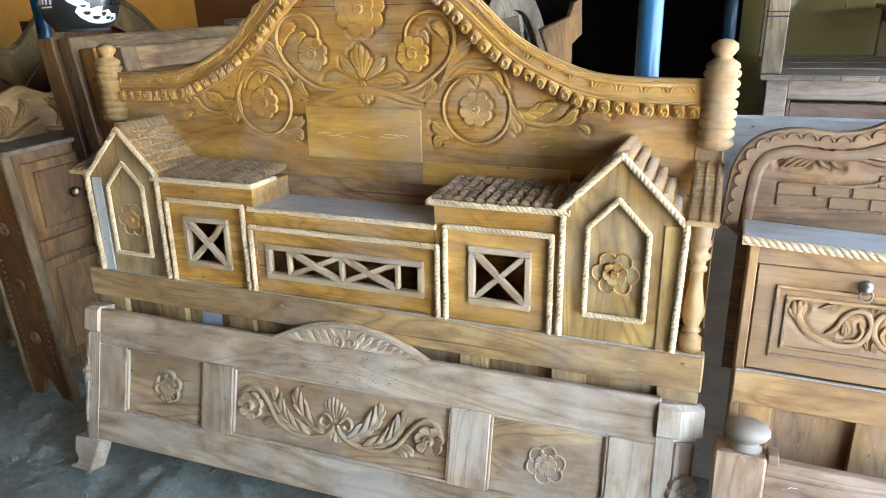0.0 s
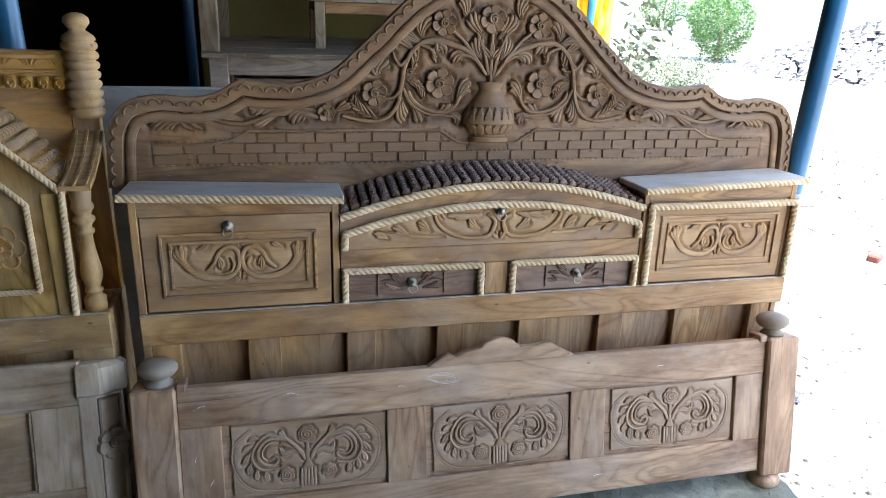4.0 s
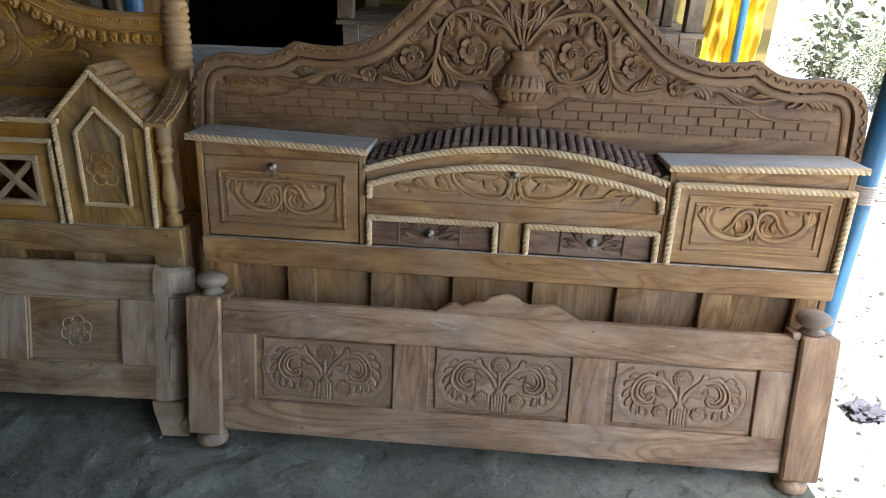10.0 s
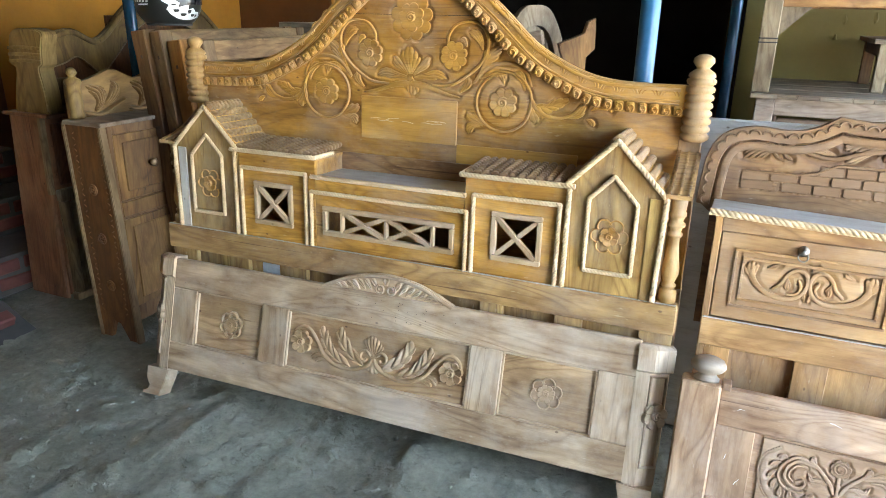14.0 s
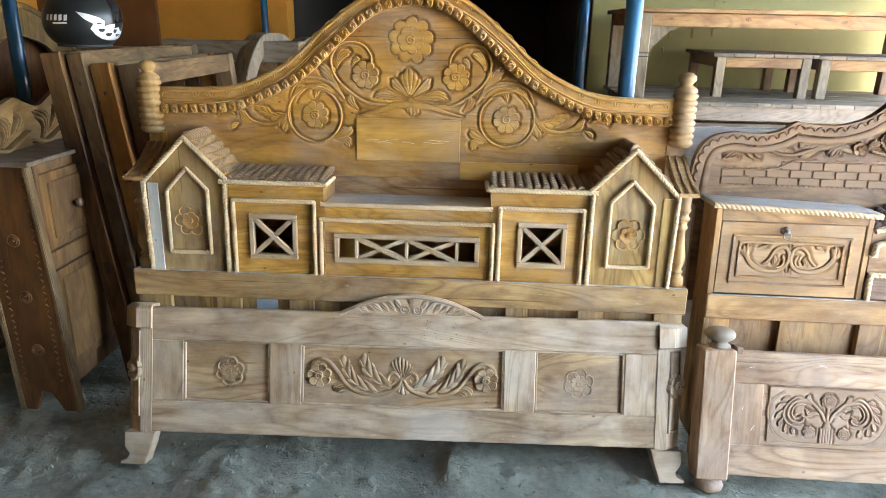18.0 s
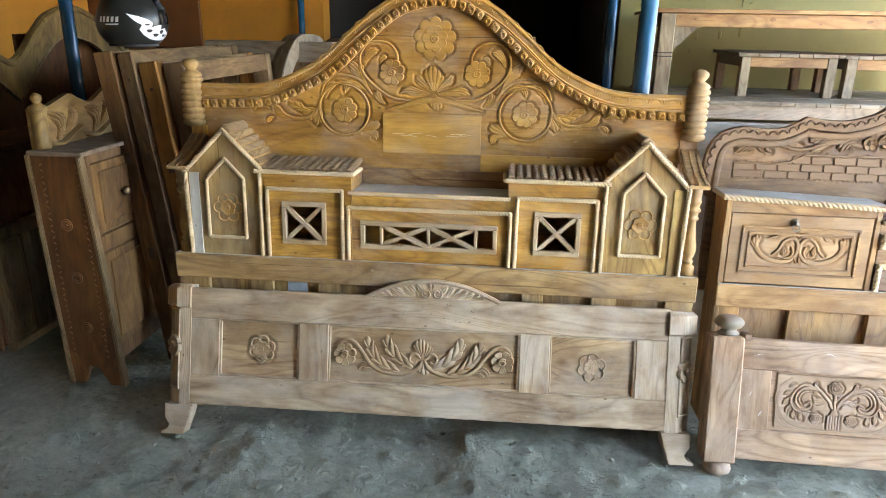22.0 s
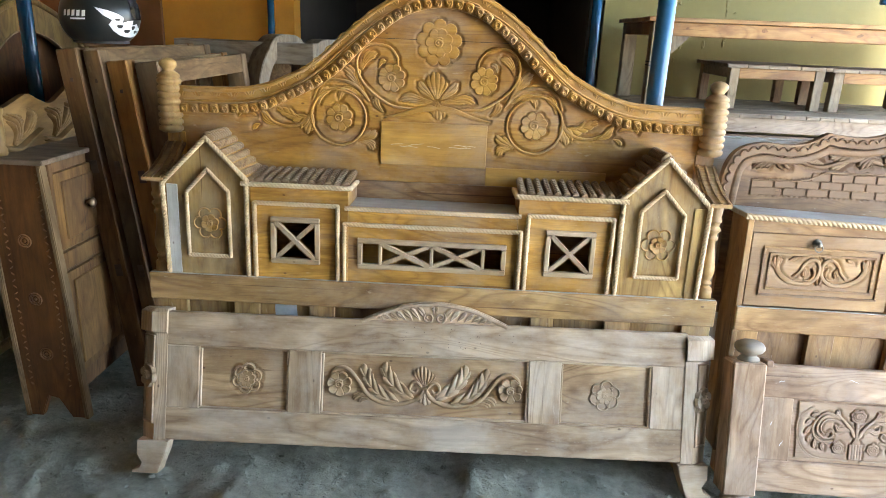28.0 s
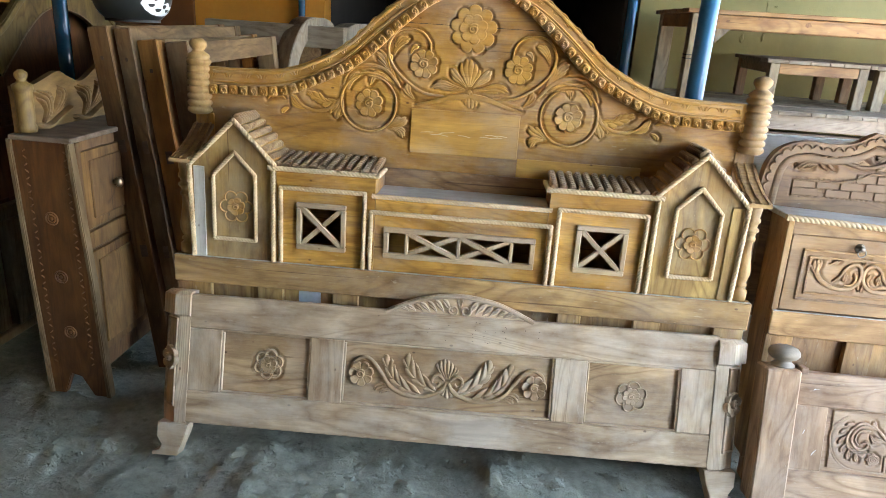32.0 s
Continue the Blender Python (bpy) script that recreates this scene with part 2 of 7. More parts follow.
grey_carved = wood("teak_weathered_carving", (0.30, 0.20, 0.11), (0.56, 0.425, 0.27), (0.62, 0.56, 0.47), 0.35, "x", vary=0.1, figure=0.2)
ash_carved = wood("teak_grey_brown_carving", (0.215, 0.128, 0.066), (0.42, 0.285, 0.168), (0.48, 0.4, 0.32), 0.25, "x", vary=0.1, figure=0.2)
# Pale frame wood; also stands in for light on the footboard's left mouldings.
pale_strip = wood("pale_cut_edge", (0.36, 0.25, 0.135), (0.56, 0.42, 0.25), (0.62, 0.56, 0.48), 0.3, "z", vary=0.15, figure=0.2)
pale_rail = wood("pale_cut_rail", (0.36, 0.25, 0.135), (0.56, 0.42, 0.25), (0.62, 0.56, 0.48), 0.3, "x", vary=0.15, figure=0.2)
pale_blue = wood("pale_bluish_strip", (0.5, 0.5, 0.45), (0.66, 0.66, 0.6), (0.68, 0.7, 0.68), 0.6, "z", vary=0.12, figure=0.1)
brick_wood = wood("teak_brick_relief", (0.1806, 0.0972, 0.0396), (0.2322, 0.1307, 0.055), DUSTY, 0.08, "x", vary=0.04, figure=0.2)
tan_x = wood("teak_tan", (0.25, 0.14, 0.05), (0.60, 0.40, 0.16), DUSTY, 0.22, "x")
tan_up = wood("teak_tan_upright", (0.25, 0.14, 0.05), (0.58, 0.385, 0.15), DUSTY, 0.22, "z")
tan_turned = wood("teak_tan_turned", (0.24, 0.13, 0.042), (0.52, 0.335, 0.125), DUSTY, 0.2, "z", vary=0.12, figure=0.3)
pale_gold = wood("teak_gold_dusty", (0.28, 0.165, 0.05), (0.60, 0.41, 0.135), (0.56, 0.5, 0.36), 0.28, "z")
chalk = plain("chalk_white", (0.72, 0.71, 0.68), 0.9, 0.0, 40, 0.2)
steel = plain("dulled_metal", (0.32, 0.29, 0.24), 0.5, 1.0, 30, 0.3)
brass = plain("dull_brass", (0.42, 0.33, 0.2), 0.35, 1.0, 30, 0.2)
blue_paint = plain("blue_pipe_paint", (0.03, 0.13, 0.25), 0.3, 0.0, 9, 0.35, 0.15)
navy_paint = plain("dark_blue_paint", (0.012, 0.075, 0.15), 0.22, 0.0, 9, 0.3)
ochre_wall = plain("ochre_plaster", (0.5, 0.215, 0.022), 0.8, 0.0, 4, 0.2, 0.3, 0.01)
yellow_wall = plain("yellow_green_plaster", (0.195, 0.158, 0.044), 0.7, 0.0, 3, 0.2, 0.22, 0.03)
umber_wall = plain("umber_paint", (0.16, 0.06, 0.015), 0.7, 0.0, 5, 0.3)
# Near-black tone; on the unlit room's walls it stands in for missing light.
near_black = plain("sooty_plaster", (0.035, 0.03, 0.027), 0.95, 0.0, 4, 0.3)
grime = plain("grey_ceiling_sheet", (0.06, 0.055, 0.05), 0.9, 0.0, 4, 0.3)


# ---- building helpers ----
def part(name, bm, material, parent, label="", smooth=False):
    me = bpy.data.meshes.new(name)
    bm.normal_update()
    bm.to_mesh(me)
    bm.free()
    me.materials.append(material)
    if smooth or name.startswith("carved"):
        for p in me.polygons:
            p.use_smooth = True
        if not smooth:
            me.set_sharp_from_angle(angle=radians(42))
    ob = new(name, me)
    ob.parent = parent
    if label:
        ob["label"] = label
    return ob


def pieces(name, bm, material, parent, label=""):
    """Every loose piece of a carving as a part of its own."""
    seen = set()
    for start in list(bm.verts):
        if start in seen:
            continue
        seen.add(start)
        isle, k = [start], 0
        while k < len(isle):
            for edge in isle[k].link_edges:
                w = edge.other_vert(isle[k])
                if w not in seen:
                    seen.add(w)
                    isle.append(w)
            k += 1
        at = {v: i for i, v in enumerate(isle)}
        faces = {tuple(at[v] for v in f.verts): None for v in isle for f in v.link_faces}
        me = bpy.data.meshes.new(name)
        me.from_pydata([tuple(v.co) for v in isle], [], list(faces))
        me.materials.append(material)
        for p in me.polygons:
            p.use_smooth = True
        me.set_sharp_from_angle(angle=radians(42))
        ob = new(name, me)
        ob.parent = parent
        if label:
            ob["label"] = label
    bm.free()


def again(ob, m, parent=None):
    """Another piece on the same mesh."""
    o = new(ob.name.split(".")[0], ob.data)
    o.parent = parent or ob.parent
    o.matrix_local = m
    return o


def thing(name, label, category, m=None, group="", kind=""):
    e = new(name)
    e.empty_display_size = 0.1
    if m is not None:
        e.matrix_world = m
    return tagged(e, label, category, group, kind)


def box(x0, x1, y0, y1, z0, z1, bevel=0.003, bm=None):
    b = bmesh.new()
    bmesh.ops.create_cube(b, size=1)
    for v in b.verts:
        v.co = Vector(((x0 + x1) / 2 + v.co.x * (x1 - x0), (y0 + y1) / 2 + v.co.y * (y1 - y0), (z0 + z1) / 2 + v.co.z * (z1 - z0)))
    if bevel:
        bmesh.ops.bevel(b, geom=b.edges[:], offset=bevel, segments=1, affect="EDGES")
    if bm is None:
        return b
    return join(bm, b)


def join(bm, b):
    me = bpy.data.meshes.new("scratch")
    b.to_mesh(me)
    b.free()
    bm.from_mesh(me)
    bpy.data.meshes.remove(me)
    return bm


def prism(outline, y0, y1, bevel=0.0, bm=None):
    """A board cut to an outline of (x, z), from depth y0 (front) to y1 (back)."""
    b = bmesh.new()
    front = [b.verts.new((x, y0, z)) for x, z in outline]
    back = [b.verts.new((x, y1, z)) for x, z in outline]
    n = len(outline)
    f = b.faces.new(front)
    b.faces.new(back[::-1])
    for i in range(n):
        b.faces.new((front[i], back[i], back[(i + 1) % n], front[(i + 1) % n]))
    bmesh.ops.recalc_face_normals(b, faces=b.faces[:])
    if bevel:
        bmesh.ops.bevel(b, geom=[e for e in f.edges], offset=bevel, segments=2, affect="EDGES")
    bmesh.ops.triangulate(b, faces=[g for g in b.faces if len(g.verts) > 4])
    return b if bm is None else join(bm, b)


def smooth_line(pts, per=8):
    """A curve through the points (any dimension)."""
    p = [Vector(q) for q in pts]
    out = []
    for i in range(len(p) - 1):
        a, b, c, d = p[max(i - 1, 0)], p[i], p[i + 1], p[min(i + 2, len(p) - 1)]
        for k in range(per):
            t = k / per
            out.append(0.5 * ((2 * b) + (c - a) * t + (2 * a - 5 * b + 4 * c - d) * t * t + (3 * b - a - 3 * c + d) * t ** 3))
    out.append(p[-1])
    return out


def ridge(bm, line, width, height, y=0.0, profile="round"):
    """A carved ridge along a line of (x, z) on the face at depth y; width and height are half-width and relief, numbers or functions of 0..1."""
    shape = {"round": ((-1, -0.15), (-0.88, 0.62), (-0.45, 0.95), (0, 1), (0.45, 0.95), (0.88, 0.62), (1, -0.15)),
             "leaf": ((-1, -0.15), (-0.8, 0.75), (-0.45, 1), (0, 0.55), (0.45, 1), (0.8, 0.75), (1, -0.15)),
             "flat": ((-1, -0.15), (-0.85, 1), (0, 1), (0.85, 1), (1, -0.15))}[profile]
    n = len(line)
    rows = []
    for i, p in enumerate(line):
        s = i / (n - 1)
        w = width(s) if callable(width) else width
        h = height(s) if callable(height) else height
        t = Vector(line[min(i + 1, n - 1)]) - Vector(line[max(i - 1, 0)])
        if t.length < 1e-9:
            t = Vector((1, 0))
        t.normalize()
        nx, nz = -t[1], t[0]
        rows.append([bm.verts.new((p[0] + nx * w * a, y - h * k, p[1] + nz * w * a)) for a, k in shape])
    for r, q in zip(rows, rows[1:]):
        for j in range(len(shape) - 1):
            bm.faces.new((r[j], r[j + 1], q[j + 1], q[j]))
    return bm


def taper(w, tip=0.15, power=0.8):
    return lambda s: w * (tip + (1 - tip) * max(0.0, math.sin(math.pi * min(1, s * 0.92 + 0.08))) ** power)


def fade(w, end=0.3):
    return lambda s: w * (1 - (1 - end) * s) * min(1, 0.5 + s * 5)


def leaf(bm, x, z, angle, length, width, curl=0.0, height=0.006, y=0.0):
    """One carved leaf that starts at (x, z), runs off at the angle (degrees from x) and bends by curl degrees."""
    a, pts = radians(angle), [(x, z)]
    for k in range(8):
        pts.append((pts[-1][0] + math.cos(a) * length / 8, pts[-1][1] + math.sin(a) * length / 8))
        a += radians(curl) / 8
    return ridge(bm, pts, taper(width), height, y, "leaf")


class Carver:
    """Carves on one face, mirrored about the line x = cx when s is -1."""

    def __init__(self, y, s=1, cx=0.0, height=0.009):
        self.bm, self.y, self.s, self.cx, self.h = bmesh.new(), y, s, cx, height

    def stem(self, pts, w=0.007, end=0.5, h=None, per=7):
        ridge(self.bm, [(self.cx + self.s * p[0], p[1]) for p in smooth_line(pts, per)], fade(w, end), h or self.h, self.y)

    def plume(self, pts, w, lobes=4, h=None):
        """A broad leaf along a bent spine: narrow at its root, grooved lengthwise and scalloped round its end."""
        top, line = h or self.h, smooth_line(pts, 5)
        n, m = len(line) - 1, lobes * 6
        length = sum((b - a).length for a, b in zip(line, line[1:]))
        rows = []
        for i in range(11):
            row = []
            for j in range(m + 1):
                v = 2 * j / m - 1
                c = abs(math.sin(math.pi * lobes * j / m))
                f = i / 10 * (1 - 0.34 * abs(v - 0.22) ** 1.3 - 0.1 * (1 - c ** 0.5))
                k = min(n - 1e-6, f * n)
                a, b = line[int(k)], line[int(k) + 1]
                p, t = a.lerp(b, k - int(k)), (b - a).normalized()
                half = w * (0.14 + 0.86 * math.sin(min(1.0, 1.12 * f) * math.pi / 2) ** 1.3)
                rise = (0.6 + 0.4 * c ** 0.6) * min(1.0, 0.5 + 0.8 * f) * (1 - 0.35 * v * v)
                if i == 10 or j in (0, m):
                    rise = -0.1
                elif i == 9 or j in (1, m - 1):
                    rise *= 0.8
                x, z = p[0] - t[1] * half * v, p[1] + t[0] * half * v
                row.append(self.bm.verts.new((self.cx + self.s * x, self.y - top * rise, z)))
            rows.append(row)
        for p, q in zip(rows, rows[1:]):
            for j in range(m):
                self.bm.faces.new((p[j], p[j + 1], q[j + 1], q[j]))

    def acanthus(self, pts, w, lobes=5, side=0, h=None):
        """A long feathered leaf: lobes sweep forward from the midrib on both sides, or mostly on one."""
        top, line = h or self.h, smooth_line(pts, 6)
        n, m, steps = len(line) - 1, 10, lobes * 6
        rows = []
        for i in range(steps + 1):
            row = []
            u = i / steps
            body = math.sin(math.pi * min(1.0, 0.12 + 0.86 * u)) ** 0.7
            for j in range(m + 1):
                v = 2 * j / m - 1
                reach = 1.0 if side == 0 or v * side > 0 else 0.35
                c = abs(math.sin(math.pi * lobes * u))
                half = w * reach * body * (0.74 + 0.26 * c ** 0.6)
                k = min(n - 1e-6, u * n)
                a, b = line[int(k)], line[int(k) + 1]
                p, t = a.lerp(b, k - int(k)), (b - a).normalized()
                d = half * abs(v)
                x, z = p[0] + t[0] * d * 1.25 - t[1] * half * v, p[1] + t[1] * d * 1.25 + t[0] * half * v
                rise = (0.4 + 0.6 * c ** 0.7) if abs(v) > 0.15 else 0.55
                rise *= (1 - 0.25 * v * v) * min(1.0, 0.5 + 2 * (1 - u))
                if abs(v) > 0.99 or i in (0, steps):
                    rise = -0.1
                row.append(self.bm.verts.new((self.cx + self.s * x, self.y - top * rise, z)))
            rows.append(row)
        for p, q in zip(rows, rows[1:]):
            for j in range(m):
                self.bm.faces.new((p[j], p[j + 1], q[j + 1], q[j]))

    def fan(self, x, z, angle, length, n=4, spread=70, curl=50, w=0.0065, h=None):
        """A lobed leaf that starts at (x, z), runs off at the angle and bends by curl degrees."""
        a, pts = radians(angle - curl * 0.3), [(x, z)]
        for k in range(4):
            pts.append((pts[-1][0] + math.cos(a) * length / 4, pts[-1][1] + math.sin(a) * length / 4))
            a += radians(curl) * 0.9 / 4
        self.plume(pts, length * max(0.24, spread / 190), n, h)

    def feather(self, pts, n=5, length=0.03, turn=50, w=0.006, h=None):
        self.acanthus(pts, length * 0.6, n, 1 if turn > 0 else -1, h)

    def tip(self, x, z, r, angle=0.0, long=1.6):
        a = angle if self.s > 0 else 180 - angle
        dome(self.bm, self.cx + self.s * x, z, r * long, r, a, self.h * 1.1, self.y)

    def coil(self, x, z, r0, r1, a0, turns, w=0.006, h=None):
        ridge(self.bm, [(self.cx + self.s * p, q) for p, q in spiral(x, z, r0, r1, a0, turns, 34)], fade(w, 0.6), h or self.h, self.y)


def dome(bm, x, z, rx, rz, angle, height, y=0.0, dent=0.0):
    c, s = math.cos(radians(angle)), math.sin(radians(angle))
    rings = []
    for r, h in ((1.0, -0.1), (0.82, 0.65), (0.45, 0.95)):
        rings.append([bm.verts.new((x + c * rx * r * math.cos(a) - s * rz * r * math.sin(a), y - height * h, z + s * rx * r * math.cos(a) + c * rz * r * math.sin(a)))
                      for a in [2 * math.pi * k / 10 for k in range(10)]])
    top = bm.verts.new((x, y - height * (1 - dent), z))
    for p, q in zip(rings, rings[1:]):
        for k in range(10):
            bm.faces.new((p[k], q[k], q[(k + 1) % 10], p[(k + 1) % 10]))
    for k in range(10):
        bm.faces.new((rings[-1][k], top, rings[-1][(k + 1) % 10]))
    return bm


def spiral(cx, cz, r0, r1, a0, turns, steps=40):
    """Points of a spiral from radius r0 to r1, starting at the angle a0 (degrees)."""
    return [(cx + (r0 + (r1 - r0) * k / steps) * math.cos(radians(a0) + turns * 2 * math.pi * k / steps),
             cz + (r0 + (r1 - r0) * k / steps) * math.sin(radians(a0) + turns * 2 * math.pi * k / steps)) for k in range(steps + 1)]


def petal_disc(bm, x, z, r, petals, height, y, turn=0.0, r_in=0.3):
    """One row of cupped petals as a single carved disc with a scalloped rim."""
    n = petals * 8
    rings = []
    for f, lift in ((1.0, -0.15), (0.985, 0.7), (0.93, 0.98), (0.8, 0.82), (0.64, 0.6), (0.48, 0.44), (r_in, 0.42)):
        ring = []
        for k in range(n):
            a = 2 * math.pi * k / n + radians(turn)
            c = abs(math.cos(petals * 2 * math.pi * k / n / 2))
            rr = r * f * (1 if f < 0.6 else 0.8 + 0.2 * c ** 0.6)
            hh = height * lift * (0.6 + 0.4 * c ** 0.25) * (1 + 0.04 * math.cos(petals * 3 * 2 * math.pi * k / n)) if lift > 0 else height * lift
            ring.append(bm.verts.new((x + rr * math.cos(a), y - hh, z + rr * math.sin(a))))
        rings.append(ring)
    for p, q in zip(rings, rings[1:]):
        for k in range(n):
            bm.faces.new((p[k], p[(k + 1) % n], q[(k + 1) % n], q[k]))
    bm.faces.new(rings[-1])
    return bm


def flower(bm, x, z, r, petals=6, y=0.0, height=0.012, rim=False):
    """A carved blossom: cupped petals round a coiled bud, with a second row behind when rim is set."""
    if rim:
        petal_disc(bm, x, z, r * 1.6, petals + 2, height * 0.55, y, 9, 0.45)
        petal_disc(bm, x, z, r, petals, height * 0.6, y - height * 0.4, 22)
        y -= height * 0.3
    else:
        petal_disc(bm, x, z, r, petals, height, y, 17)
    dome(bm, x, z, r * 0.36, r * 0.36, 0, height * 1.3, y, 0.3)
    ridge(bm, spiral(x, z, r * 0.34, r * 0.05, 40, 1.7, 24), r * 0.08, height * 0.5, y - height * 0.95)
    return bm


def lathe(profile, x=0.0, y=0.0, seg=20, bm=None):
    """A turned piece: (radius, z) from bottom to top."""
    b = bmesh.new() if bm is None else bm
    rings = [[b.verts.new((x + r * math.cos(2 * math.pi * k / seg), y + r * math.sin(2 * math.pi * k / seg), z)) for k in range(seg)] for r, z in profile]
    for p, q in zip(rings, rings[1:]):
        for k in range(seg):
            b.faces.new((p[k], p[(k + 1) % seg], q[(k + 1) % seg], q[k]))
    b.faces.new(rings[0][::-1])
    b.faces.new(rings[-1])
    return b


def rope(points, r=0.011, closed=False):
    """A twisted rope moulding along a line of 3D points."""
    b = bmesh.new()
    pitch, seg = 4.6 * r, 18
    p = [Vector(q) for q in points]
    line, dist = [], 0.0
    for a, c in zip(p, p[1:]):
        n = max(2, int((c - a).length / 0.0019))
        for k in range(n):
            line.append(a.lerp(c, k / n))
    line.append(p[-1])
    rings = []
    for i, q in enumerate(line):
        t = (line[min(i + 1, len(line) - 1)] - line[max(i - 1, 0)]).normalized()
        side = t.cross(Vector((0, 1, 0)))
        side = side.normalized() if side.length > 1e-4 else Vector((1, 0, 0))
        up = side.cross(t).normalized()
        if i:
            dist += (q - line[i - 1]).length
        ring = []
        for k in range(seg):
            a = 2 * math.pi * k / seg
            rr = r * (0.76 + 0.29 * abs(math.cos(1.5 * a + 3 * math.pi * dist / pitch)) ** 0.8)
            ring.append(b.verts.new(q + side * (rr * math.cos(a)) + up * (rr * math.sin(a))))
        rings.append(ring)
    for u, w in zip(rings, rings[1:]):
        for k in range(seg):
            b.faces.new((u[k], w[k], w[(k + 1) % seg], u[(k + 1) % seg]))
    b.faces.new(rings[0])
    b.faces.new(rings[-1][::-1])
    bmesh.ops.recalc_face_normals(b, faces=b.faces[:])
    return b


def beaded_rod(length, r=0.017, beads=8):
    """A rod of twisted beads along y, from y = 0 backwards."""
    b = bmesh.new()
    rings, seg = [], 10
    for k in range(beads):
        for s, f in ((0.0, 0.72), (0.1, 0.98), (0.35, 1.0), (0.7, 0.84), (0.95, 0.52)):
            ring = []
            for j in range(seg):
                a = 2 * math.pi * j / seg
                y = length * (k + s + 0.22 * math.cos(a)) / beads
                ring.append(b.verts.new((r * f * math.cos(a), max(0.0, y), r * f * math.sin(a))))
            rings.append(ring)
    for p, q in zip(rings, rings[1:]):
        for j in range(seg):
            b.faces.new((p[j], p[(j + 1) % seg], q[(j + 1) % seg], q[j]))
    b.faces.new(rings[0])
    b.faces.new(rings[-1][::-1])
    bmesh.ops.recalc_face_normals(b, faces=b.faces[:])
    return b


def mirrored(line):
    """A half outline (x >= 0, from the axis outwards) and its mirror, as one line from left to right."""
    return [(-x, z) for x, z in line[::-1]] + [(x, z) for x, z in line[1:]]


def pierced(x0, x1, y0, y1, z0, z1, wx0, wx1, wz0, wz1):
    """A board with a square opening cut through it, as one closed piece."""
    b = bmesh.new()
    outer, inner = ((x0, z0), (x1, z0), (x1, z1), (x0, z1)), ((wx0, wz0), (wx1, wz0), (wx1, wz1), (wx0, wz1))
    ring = [[b.verts.new((x, y, z)) for x, z in edge] for y in (y0, y1) for edge in (outer, inner)]
    for u, w in ((0, 1), (1, 3), (3, 2), (2, 0)):
        for k in range(4):
            b.faces.new((ring[u][k], ring[u][(k + 1) % 4], ring[w][(k + 1) % 4], ring[w][k]))
    bmesh.ops.recalc_face_normals(b, faces=b.faces[:])
    return b


